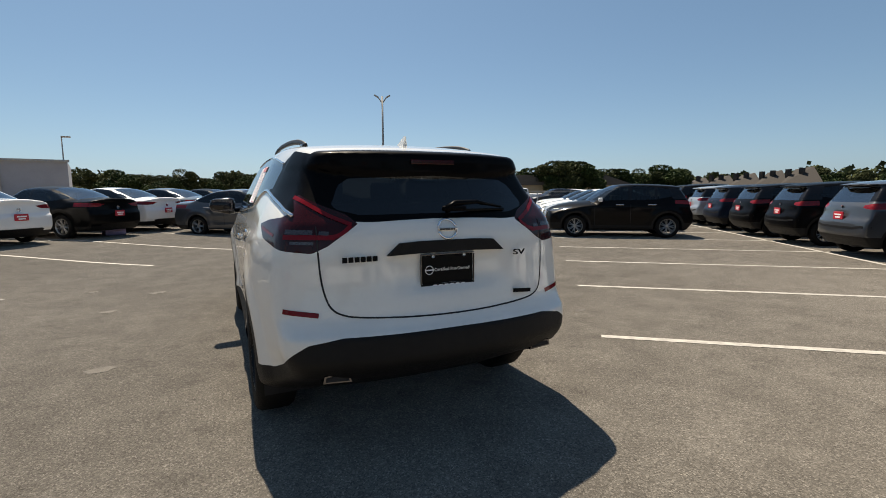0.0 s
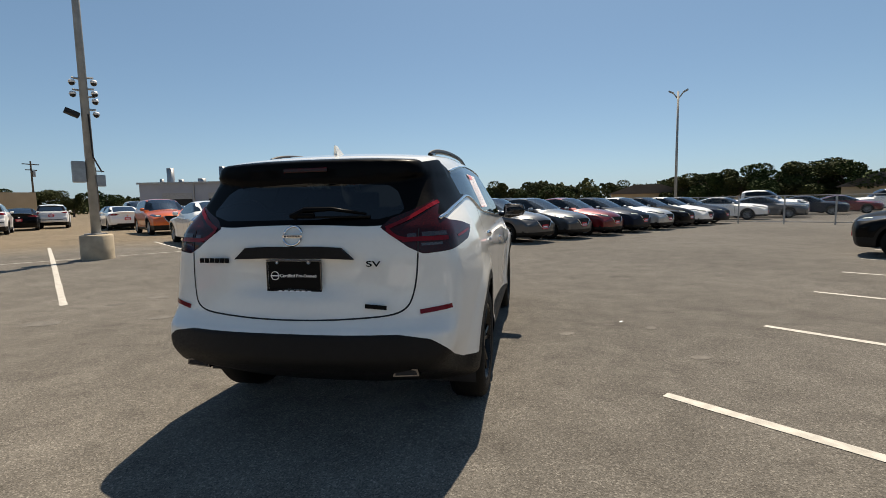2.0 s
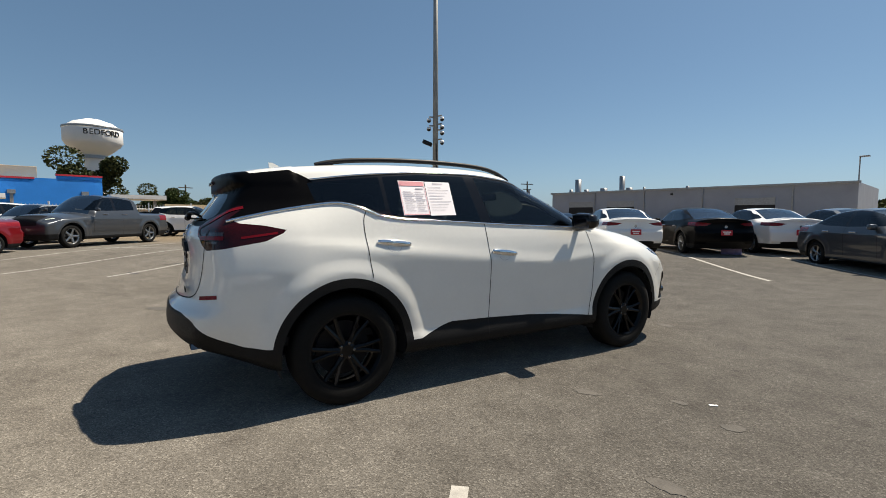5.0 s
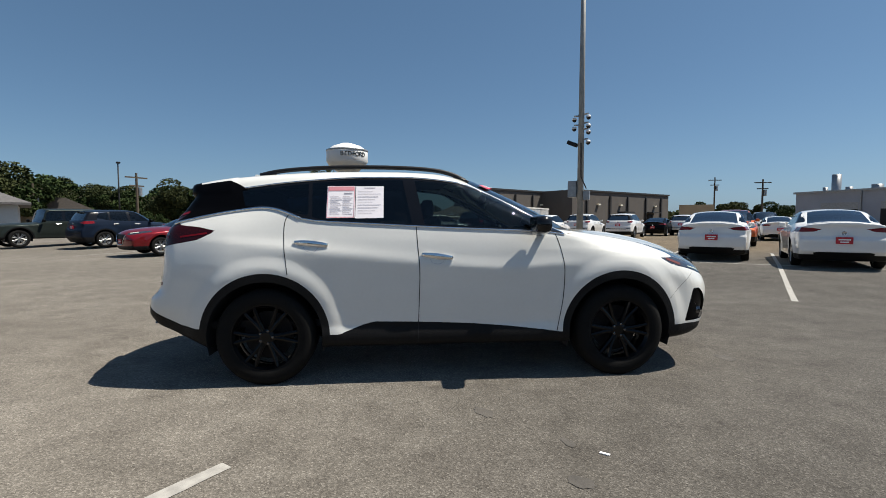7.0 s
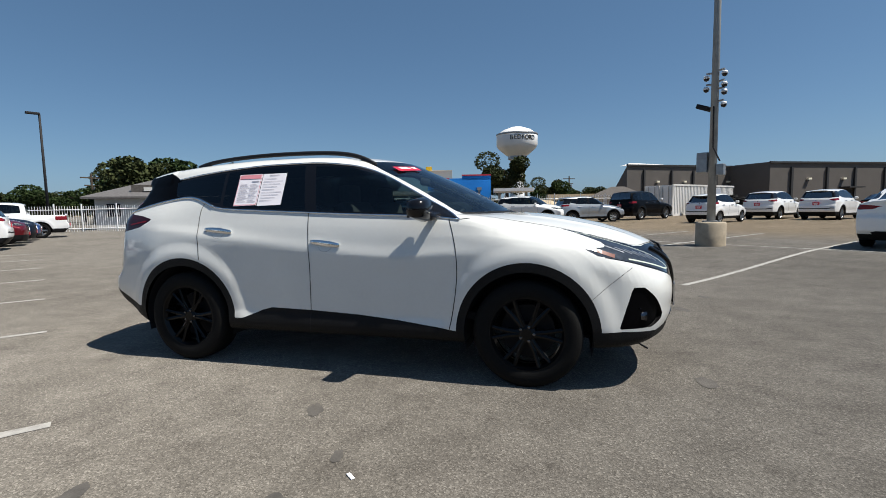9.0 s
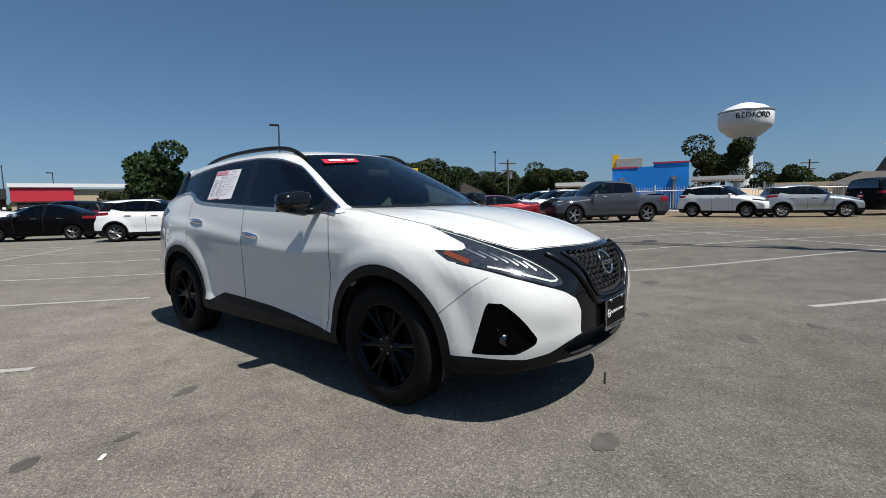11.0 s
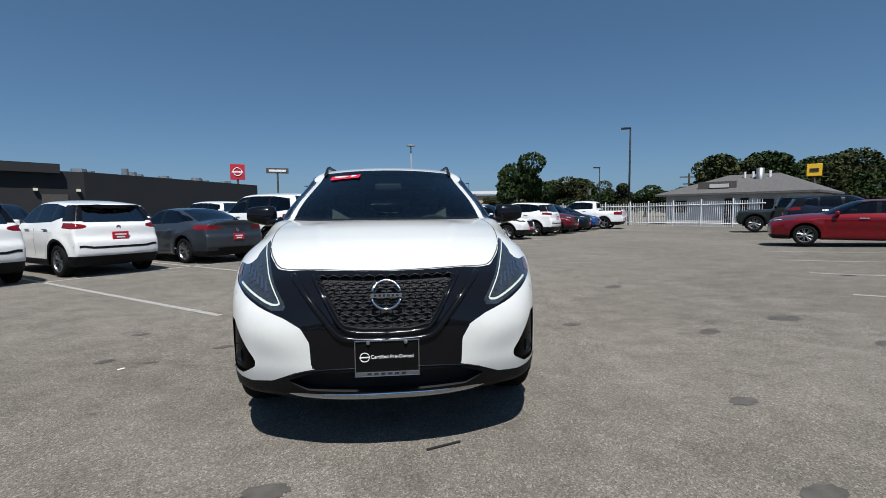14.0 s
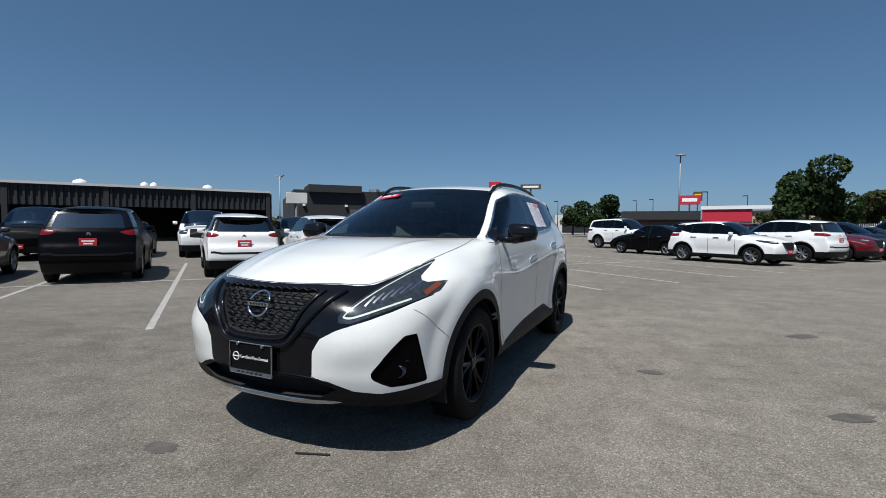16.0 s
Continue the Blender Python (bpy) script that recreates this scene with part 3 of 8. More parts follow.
    LAMP = [(-0.10, 1.205), (0.0, 1.252), (0.18, 1.298), (0.36, 1.348), (0.41, 1.335), (0.33, 1.265), (0.44, 1.236), (0.62, 1.222), (0.80, 1.192), (0.66, 1.124), (0.37, 1.080), (0.15, 1.065), (0.055, 1.10), (-0.05, 1.165)]
    sk.cut("lamp", lambda x, y, z: poly_d(wrap(x, y), z, LAMP), rea, ("paint", "rear_black", "dlo"))
    sk.cut("lamp_low", lambda x, y, z: poly_d(wrap(x, y), z, [(0.06, 1.19), (0.42, 1.20), (0.72, 1.19), (0.60, 1.118), (0.37, 1.10), (0.15, 1.085), (0.08, 1.12)]), rea, ("lamp",))
    sk.cut("back_glass", lambda x, y, z: poly_d(np.abs(x), z, [(-0.1, 1.250), (0.44, 1.246), (0.55, 1.275), (0.565, 1.30), (0.515, 1.395), (0.46, 1.43), (-0.1, 1.452)]), lambda n, c: n[:, 1] < -0.45, ("rear_black",))
    sk.cut("bumper_low", lambda x, y, z: z - np.interp(wrap(x, y), [-1, -0.1, 0.1, 0.2, 0.35, 0.5, 0.7, 0.9], [0.678, 0.674, 0.645, 0.60, 0.525, 0.475, 0.452, 0.45]), lambda n, c: (c[:, 1] < -1.75))
    # sills
    sk.cut("sill", lambda x, y, z: poly_d(y, z, [(-0.98, 0.392), (-0.85, 0.392), (-0.67, 0.462), (-0.586, 0.484), (-0.234, 0.476), (0.168, 0.458), (0.486, 0.431), (0.93, 0.378), (1.0, 0.1), (-1.0, 0.1)]), lambda n, c: np.abs(c[:, 1]) < 1.1)
    # front
    black = [(-0.1, 0.952), (0.30, 0.957), (0.42, 0.957), (0.51, 0.950), (0.58, 0.955), (0.66, 1.008), (0.737, 1.09), (0.748, 1.0), (0.80, 0.94), (0.86, 0.897), (0.74, 0.828), (0.648, 0.788), (0.56, 0.757), (0.50, 0.735), (0.42, 0.69), (0.378, 0.62), (0.372, 0.487), (-0.1, 0.50)]
    HEAD = [(0.735, 1.085), (0.62, 0.95), (0.50, 0.805), (0.50, 0.775), (0.57, 0.772), (0.70, 0.825), (0.82, 0.882), (0.868, 0.910), (0.874, 0.966), (0.80, 0.962), (0.754, 0.982), (0.750, 1.03)]
    sk.cut("headlamp", lambda x, y, z: poly_d(np.abs(x), z, HEAD), fro)
    sk.cut("mask", lambda x, y, z: poly_d(np.abs(x), z, black), lambda n, c: (c[:, 1] > 1.6) & (n[:, 1] > 0.1))
    sk.cut("grille", lambda x, y, z: poly_d(np.abs(x), z, [(-0.1, 0.935), (0.325, 0.937), (0.335, 0.92), (0.215, 0.705), (0.12, 0.685), (-0.1, 0.685)]), fro, ("mask",))
    low = lambda x: np.interp(np.abs(x), [0, 0.37, 0.48, 0.58, 0.70, 0.85, 1.0], [0.50, 0.487, 0.455, 0.412, 0.397, 0.408, 0.40])
    sk.cut("chin", lambda x, y, z: z - low(x), lambda n, c: c[:, 1] > 1.75, ("paint", "mask"))
    sk.cut("intake", lambda x, y, z: poly_d(np.abs(x), z, [(-0.1, 0.478), (0.36, 0.470), (0.50, 0.42), (0.40, 0.368), (-0.1, 0.352)]), lambda n, c: (c[:, 1] > 2.0) & (n[:, 1] > 0.3), ("chin",))
    sk.cut("fog", lambda x, y, z: np.maximum(poly_d(np.abs(x), z, [(0.96, 0.71), (0.80, 0.70), (0.705, 0.56), (0.67, 0.515), (0.67, 0.48), (0.75, 0.43), (0.96, 0.42)]), 2.02 + 0.30 * (z - 0.45) - y), fro)
    sk.cut("under", lambda x, y, z: z - 0.30, None, ("paint",))

    body = child("body_shell", None, base, "pearl white painted steel body")
    P = lambda name, mat, obname, label="", **k: sk.piece(name, M[mat], body, obname, label, **k)
    lft, rgt = (lambda c: c[:, 0] < 0), (lambda c: c[:, 0] > 0)
    P("paint", "pearl", "painted_panel")
    for back in (True, False):
        sk.piece("under", M["black_plastic"], body, "underbody", "black plastic underbody", pick=lambda c: (c[:, 1] < 0) == back)
    P("rear_black", "satin_black", "tailgate_surround", "gloss black tailgate upper and spoiler")
    P("cowl", "black_plastic", "cowl", "black plastic cowl")
    sk.piece("screen", M["glass_front"], base, "windscreen", "tinted windscreen")
    sk.piece("back_glass", M["glass_tint"], base, "rear_window", "dark tinted rear window")
    for pk in (lft, rgt):
        sk.piece("front_glass", M["glass_mid"], base, "side_window", "tinted front door window", pick=pk)
        sk.piece("rear_glass", M["glass_tint"], base, "side_window", "dark privacy glass rear door window", pick=pk)
        sk.piece("quarter_glass", M["glass_tint"], base, "side_window", "dark privacy glass quarter window", pick=pk)
        for py0, py1 in ((-9, -0.7), (-0.7, 0.2), (0.2, 9)):
            sk.piece("dlo", M["gloss_black"], base, "window_frame", "gloss black window frame", pick=lambda c: pk(c) & (c[:, 1] > py0) & (c[:, 1] <= py1))
        sk.piece("sill", M["black_plastic"], base, "sill_cladding", "matt black plastic sill cladding", pick=pk)
        for hy in (HUB_F, HUB_R):
            sk.piece("arch", M["black_plastic"], base, "wheel_arch_moulding", "matt black wheel arch moulding", pick=lambda c: pk(c) & (np.abs(c[:, 1] - hy) < 0.7))
        hl = sk.piece("headlamp", M["clear_lens"], base, "headlamp", "slim clear headlamp with white light strip", pick=pk)
        tl = sk.piece("lamp", M["red_lens_dark"], base, "tail_lamp", "dark red boomerang tail lamp", pick=pk)
        sk.piece("lamp_low", M["red_lens_dark"], tl, "lens", pick=pk)
        fg = sk.piece("fog", M["satin_black"], base, "fog_lamp_pocket", "black fog lamp pocket", pick=pk, sink=(0, -0.025, 0))
        s = 1 if pk is rgt else -1
        spot = tree.ray_cast(Vector((s * 0.765, 3, 0.505)), Vector((0, -1, 0)))[0]
        part("fog_lamp", bm_lathe([(0.0, 0.0), (0.026, 0.0), (0.034, 0.010), (0.034, -0.03)], 20, "y", (spot.x, spot.y - 0.038, spot.z), None), M["dark_chrome"], fg, "round fog lamp", True)
        part("pocket_rib", bm_tube([(spot.x - s * 0.07, spot.y + 0.004, 0.545), (spot.x + s * 0.04, spot.y - 0.08, 0.56)], 0.006, 6), M["gloss_black"], fg)
    sk.piece("bumper_low", M["black_plastic"], base, "rear_bumper_cladding", "matt black lower rear bumper")
    sk.piece("chin", M["black_plastic"], base, "front_bumper_cladding", "matt black lower front bumper")
    sk.piece("intake", M["interior"], base, "lower_intake", "black lower air intake", sink=(0, -0.07, 0))
    sk.piece("mask", M["gloss_black"], base, "grille_surround", "gloss black V-shaped grille surround")
    gr = sk.piece("grille", M["interior"], base, "grille", "black honeycomb grille", sink=(0, -0.05, 0))
    return sk, tree, body, gr


suv = new("suv_car")
tagged(suv, "pearl white crossover SUV with black wheels parked on the lot", "car")
suv.matrix_basis = pose(-0.022, 0, 0, 0, 0, 0.5)
SK, TREE, SHELL, GRILLE = build_suv(suv)
for hy in (HUB_F, HUB_R):
    for s in (1, -1):
        wh = wheel_parts(suv, TYRE_R, 0.235, M["rim_black"], s * 0.822, hy, HUB_Z, s, 6)
        for k in range(5):
            q = 2 * math.pi * k / 5
            part("lug_nut", bm_lathe([(0.0, 0.0895), (0.010, 0.0875), (0.010, 0.0725)], 8, "x", (0, math.cos(q) * 0.05, math.sin(q) * 0.05)), M["dark_chrome"], wh)
        vs, fs = lathe([(0.445, 0.14), (0.445, -0.32), (0.0, -0.32)], 40)
        vs = [(s * (0.76 + v[0]), hy + v[1], HUB_Z + v[2]) for v in vs]
        keep = [f for f in fs if min(vs[i][2] for i in f) > 0.20]
        child("wheel_well", mesh_from("wheel_well", vs, keep, M["interior"]), SHELL)


def lay(pts, way, step=0.03, soft=2):
    return on_skin(TREE, resample(round_line(pts, soft), step), way)


def seam(pts, way, name="panel_gap", width=0.006, mat="interior", lift=0.0012, soft=2, parent=None):
    return part(name, bm_strip(lay(pts, way, 0.02, soft), width, lift), M[mat], parent or SHELL)


def trim(pts, way, r, mat, name, lift=0.0, soft=2, flat=1.0, parent=None, label=""):
    return part(name, bm_tube([p + n * lift for p, n in lay(pts, way, 0.03, soft)], r, 8, False, flat), M[mat], parent or suv, label, True)


def suv_trim():
    for s, way in ((1, "x+"), (-1, "x-")):
        trim(BELT[:8], way, 0.007, "chrome", "chrome_strip", 0.002, 1)
        trim(BELT[7:], way, 0.011, "chrome", "chrome_strip", 0.001, 1)
        def top_edge(y):
            z = float(TOP_Z(y))
            while z > 1.12:
                q = on_skin(TREE, [(y, z)], way)
                if q and abs(q[0][0].x) >= 0.632 + 0.15 * float(sstep(0.2, 1.25, y + 0.52 * q[0][0].x ** 2)):
                    return z
                z -= 0.004
            return z
        trim(TOPLINE[:4] + [(y, top_edge(y)) for y in (-0.45, -0.25, -0.05, 0.12, 0.28, 0.42, 0.56, 0.68, 0.78, 0.86)] + [(0.945, 1.163)], way, 0.007, "chrome", "chrome_strip", 0.002, 1)
        seam([(-1.238, 1.325), (-1.274, 1.253), (-1.262, 1.06), (-1.235, 0.86)], way)
        seam([(-0.253, 1.222), (-0.242, 1.057), (-0.225, 0.881), (-0.234, 0.615), (-0.244, 0.30)], way)
        seam([(0.87, 1.165), (0.905, 1.06), (0.937, 0.9), (0.932, 0.70), (0.90, 0.50), (0.874, 0.384)], way)
        seam([(0.945, 1.163), (1.02, 1.17)], way)
        seam([(1.83, 0.62), (1.92, 0.70), (2.03, 0.79), (2.09, 0.83)], way, width=0.0022)
        for y0, y1, z0, z1 in ((-1.186, -0.935, 1.099, 1.077), (-0.211, 0.031, 1.004, 0.976)):
            h = child("door_handle", None, suv, "chrome door handle")
            mid = lay([(y0, z0), (y1, z1)], way, 0.02, 1)
            n = len(mid)
            pts = [p + q * (0.006 + 0.015 * math.sin(math.pi * min(1, max(0, (i + 1) / (n + 1)))) ** 0.5) for i, (p, q) in enumerate(mid)]
            bm = bm_tube(pts, [0.015 + 0.009 * math.sin(math.pi * (i + 0.5) / n) for i in range(n)], 10)
            a, b = mid[0][0], mid[-1][0]
            for v in bm.verts:
                x = a.x + (b.x - a.x) * (v.co.y - a.y) / (b.y - a.y)
                v.co.x = x + (v.co.x - x) * 0.45
            part("grip", bm, M["chrome"], h, "", True)
            c, q = mid[n // 2]
            bm = bm_lathe([(0.0, 0.002), (0.050, 0.0015), (0.060, 0.001)], 24, "x")
            bmesh.ops.scale(bm, vec=(1, 1.0, 0.8), verts=bm.verts)
            if s < 0:
                bmesh.ops.scale(bm, vec=(-1, 1, 1), verts=bm.verts)
            bmesh.ops.translate(bm, vec=c + Vector((s * 0.001, 0.01, -0.012)), verts=bm.verts)
            part("handle_cup", bm, M["pearl"], h, "", True)
            # grey arc paints the shade along the lower half of the handle cup
            seam([(c.y + 0.058 * math.cos(a), c.z - 0.008 + 0.05 * math.sin(a)) for a in (radians(195 + 15 * k) for k in range(11))], way, "cup_shade_arc", 0.0022, "ink_grey", 0.003, 1)
        # door mirror
        mir = child("door_mirror", None, suv, "gloss black door mirror")
        bm = bm_box(0, 0, 0, 0.235, 0.135, 0.15, 0.055)
        for v in bm.verts:
            v.co.z *= 1 - 0.25 * (v.co.x / 0.09) * (1 if v.co.z < 0 else 0.4)
            v.co.y -= 0.10 * abs(v.co.x + 0.02)
        bmesh.ops.scale(bm, vec=(s, 1, 1), verts=bm.verts)
        bmesh.ops.recalc_face_normals(bm, faces=bm.faces)
        bmesh.ops.translate(bm, vec=(s * 1.035, 0.715, 1.238), verts=bm.verts)
        part("shell", bm, M["gloss_black"], mir, "", True)
        part("stalk", bm_tube([(s * 0.86, 0.78, 1.20), (s * 0.93, 0.76, 1.185), (s * 1.0, 0.74, 1.19)], 0.028, 8), M["gloss_black"], mir, "", True)
        part("glass", bm_box(s * 1.035, 0.649, 1.24, 0.19, 0.006, 0.115, 0.0025), M["dark_chrome"], mir)
        # roof rail
        rail = child("roof_rail", None, suv, "black roof rail")
        rx = lambda y: s * (0.600 - 0.03 * abs(y + 0.5))
        pts = [on_skin(TREE, [(rx(y), y)], "z+")[0][0] + Vector((0, 0, h)) for y, h in ((-1.52, 0.004), (-1.42, 0.022), (-1.25, 0.034), (-0.9, 0.040), (-0.45, 0.040), (-0.1, 0.038), (0.08, 0.028), (0.20, 0.004))]
        part("bar", bm_tube([Vector(p) for p in resample(round_line(pts, 2), 0.05)], 0.018, 8, False, 0.6), M["grille_black"], rail, "", True)
        for y in (-1.45, 0.13):
            p = on_skin(TREE, [(rx(y), y)], "z+")[0][0]
            part("foot", bm_box(p.x, y, p.z + 0.006, 0.032, 0.12, 0.022, 0.008, Matrix.Rotation(0.12 if y < 0 else -0.32, 4, "X")), M["gloss_black"], rail, "", True)
        # wiper and seams at the back, exhaust
        tip = child("exhaust_tip", None, suv, "chrome trapezoid exhaust tip")
        o = bm_prism([(-0.07, -0.024), (0.07, -0.012), (0.062, 0.022), (-0.055, 0.026)], 0.06, "y")
        if s < 0:
            bmesh.ops.scale(o, vec=(-1, 1, 1), verts=o.verts)
            bmesh.ops.recalc_face_normals(o, faces=o.faces)
        bmesh.ops.translate(o, vec=(s * 0.60, -2.335, 0.462), verts=o.verts)
        part("rim", o, M["dark_chrome"], tip)
        i = bm_prism([(-0.058, -0.015), (0.058, -0.005), (0.052, 0.014), (-0.046, 0.018)], 0.02, "y")
        if s < 0:
            bmesh.ops.scale(i, vec=(-1, 1, 1), verts=i.verts)
            bmesh.ops.recalc_face_normals(i, faces=i.faces)
        bmesh.ops.translate(i, vec=(s * 0.60, -2.339, 0.462), verts=i.verts)
        part("opening", i, M["interior"], tip)
        # light strips in the headlamp
        hl = [c for c in suv.children if c.name.startswith("headlamp") and sum(v.co.x for v in c.data.vertices) * s > 0][0]
        for a, w in ((((0.737, 1.062), (0.665, 0.980), (0.60, 0.902), (0.545, 0.834), (0.527, 0.806)), 0.006), (((0.527, 0.806), (0.545, 0.798), (0.58, 0.801), (0.68, 0.840), (0.785, 0.884)), 0.011)):
            part("light_strip", bm_strip(lay([(s * x, z) for x, z in a], "y+", 0.015, 1), w, 0.002), M["lamp_white"], hl, "white daytime light strip")
        part("side_marker", bm_strip(lay([(s * 0.850, 0.955), (s * 0.822, 0.905)], "y+", 0.01, 0), 0.030, 0.002), M["amber"], hl, "amber side marker")
        for x, z in ((0.615, 0.868), (0.645, 0.882), (0.675, 0.896), (0.705, 0.910), (0.735, 0.924), (0.765, 0.936)):
            part("projector", bm_strip(lay([(s * (x - 0.008), z - 0.012), (s * (x + 0.012), z + 0.034)], "y+", 0.01, 0), 0.011, 0.002), M["silver"], hl, "silver lamp reflector")
        part("reflector", bm_strip(lay([(s * 0.668, 0.770), (s * 0.822, 0.790)], "y-", 0.02, 0), 0.024, 0.003), M["red_lens"], suv, "red bumper reflector")
        tl = [c for c in suv.children if c.name.startswith("tail_lamp") and sum(v.co.x for v in c.data.vertices) * s > 0][0]
        for z, x0, x1, w, mat in ((1.166, 0.672, 0.79, 0.024, "lamp_clear"), (1.141, 0.575, 0.80, 0.024, "red_lens"), (1.114, 0.672, 0.775, 0.014, "lamp_clear"), (1.160, 0.60, 0.645, 0.020, "lamp_clear")):
            part("lens_segment", bm_strip(lay([(s * x0, z), (s * x1, z + 0.004)], "y-", 0.02, 0), w, 0.002), M[mat], tl)
        part("lens_line", bm_strip(lay([(s * 0.655, 1.195), (s * 0.655, 1.07)], "y-", 0.02, 0), 0.006, 0.002), M["interior"], tl)
        for pts, w in ((((0.490, 1.200), (0.575, 1.236), (0.64, 1.276), (0.722, 1.335)), 0.022), (((0.495, 1.196), (0.535, 1.160), (0.58, 1.143), (0.66, 1.141)), 0.020)):
            part("light_bar", bm_strip(lay([(s * x, z) for x, z in pts], "y-", 0.015, 1), w, 0.004), M["red_lens"], tl, "bright red light bar")
        part("lens_segment", bm_strip(lay([(-2.05, 1.147), (-1.84, 1.176)], way, 0.02, 0), 0.014, 0.002), M["red_lens"], tl)
        # V blades of the grille surround
        bl = [(s * x, z) for x, z in ((0.475, 0.930), (0.40, 0.855), (0.29, 0.72), (0.24, 0.655), (0.18, 0.632), (0.0, 0.628))]
        trim(bl, "y+", 0.016, "gloss_black", "grille_blade", 0.004, 2, 1.0)
        bl = [(s * x, z) for x, z in ((0.37, 0.93), (0.30, 0.83), (0.235, 0.705), (0.18, 0.668), (0.0, 0.662))]
        trim(bl, "y+", 0.010, "gloss_black", "grille_blade", 0.004, 2, 1.0)
        trim([(s * 0.0, 0.497), (s * 0.37, 0.486), (s * 0.47, 0.458)], "y+", 0.003, "dark_chrome", "chrome_strip", 0.002, 1)
    # hood and gate seams
    seam([(-0.69, 1.045), (-0.655, 1.012), (-0.58, 0.960), (-0.51, 0.954), (-0.42, 0.960), (-0.30, 0.960), (0, 0.955), (0.30, 0.960), (0.42, 0.960), (0.51, 0.954), (0.58, 0.960), (0.655, 1.012), (0.69, 1.045)], "y+", width=0.006, soft=1)
    for s in (1, -1):
        seam([(s * 0.735, 1.0), (s * 0.755, 1.15), (s * 0.76, 1.35), (s * 0.73, 1.6), (s * 0.70, 1.78)], "z+", width=0.005)
    gate = [(0.655, 1.07), (0.65, 0.95), (0.635, 0.86), (0.61, 0.795), (0.55, 0.762), (0.45, 0.750), (0.15, 0.735)]
    seam([(-x, z) for x, z in gate] + gate[::-1], "y-", width=0.009)
    # tailgate handle bar
    bar = child("tailgate_bar", None, suv, "matt black tailgate handle bar")
    pr = bm_prism([(-0.335, 1.045), (-0.27, 1.105), (-0.15, 1.112), (0.15, 1.112), (0.27, 1.105), (0.335, 1.045), (0.16, 1.050), (-0.16, 1.050)], 0.03, "y")
    bmesh.ops.translate(pr, vec=(0, -2.340, 0), verts=pr.verts)
    part("bar", pr, M["black_plastic"], bar)
    # rear wiper
    wip = child("rear_wiper", None, suv, "black rear window wiper")
    part("arm", bm_tube([(0.0, -2.305, 1.265), (0.06, -2.29, 1.30), (0.2, -2.275, 1.305), (0.38, -2.235, 1.275)], [0.022, 0.016, 0.011, 0.007], 8), M["satin_black"], wip, "", True)
    part("cover", bm_box(0.05, -2.30, 1.272, 0.14, 0.03, 0.03, 0.012), M["satin_black"], wip, "", True)
    part("blade", bm_tube([(0.02, -2.28, 1.262), (0.4, -2.232, 1.262)], 0.007, 6), M["rubber"], wip)
    # fin aerial
    fin = bm_prism([(-1.72, 0.0), (-1.53, 0.0), (-1.60, 0.02), (-1.70, 0.072), (-1.73, 0.072)], 0.03, "x")
    for v in fin.verts:
        v.co.x = (v.co.x - 0.015) * (1 - 0.75 * v.co.z / 0.072)
    bmesh.ops.translate(fin, vec=(0, 0, 1.632), verts=fin.verts)
    part("roof_aerial", fin, M["pearl"], suv, "white shark-fin roof aerial")
    part("brake_light", bm_box(0.0, -2.138, 1.520, 0.26, 0.02, 0.024, 0.005), M["red_lens_dark"], suv, "red high brake light")
    # front lip
    pts = [(x, 2.374 - 0.40 * abs(x) ** 2.6 + 0.008, 0.333 + 0.025 * abs(x / 0.54) ** 3) for x in [-0.56 + 0.04 * k for k in range(29)]]
    part("chrome_lip", bm_tube(pts, [0.004 + 0.017 * min(1, (0.58 - abs(p[0])) / 0.12) for p in pts], 8, False, 0.5), M["chrome"], suv, "bright chrome chin strip", True)


def badge(y, z, r, face, parent):
    """A round maker's badge: a broken ring with a bar across it."""
    b = child("badge", None, parent, "chrome round badge")
    way = "y+" if face > 0 else "y-"
    for a0, a1 in ((0.25, math.pi - 0.25), (math.pi + 0.25, 2 * math.pi - 0.25)):
        laid = on_skin(TREE, [(r * math.cos(a), z + r * 0.92 * math.sin(a)) for a in [a0 + (a1 - a0) * k / 14 for k in range(15)]], way)
        part("ring", bm_tube([p + n * 0.004 for p, n in laid], 0.0068, 8), M["chrome"], b, "", True)
    p = on_skin(TREE, [(0, z)], way)[0][0]
    part("bar", bm_box(0, p.y + face * 0.006, z, r * 2.15, 0.008, r * 0.30, 0.002), M["chrome"], b)
    for k in range(6):
        part("printed_bar", bm_box((k - 2.5) * r * 0.30, p.y + face * 0.0105, z, r * 0.17, 0.002, r * 0.17), M["interior"], b)


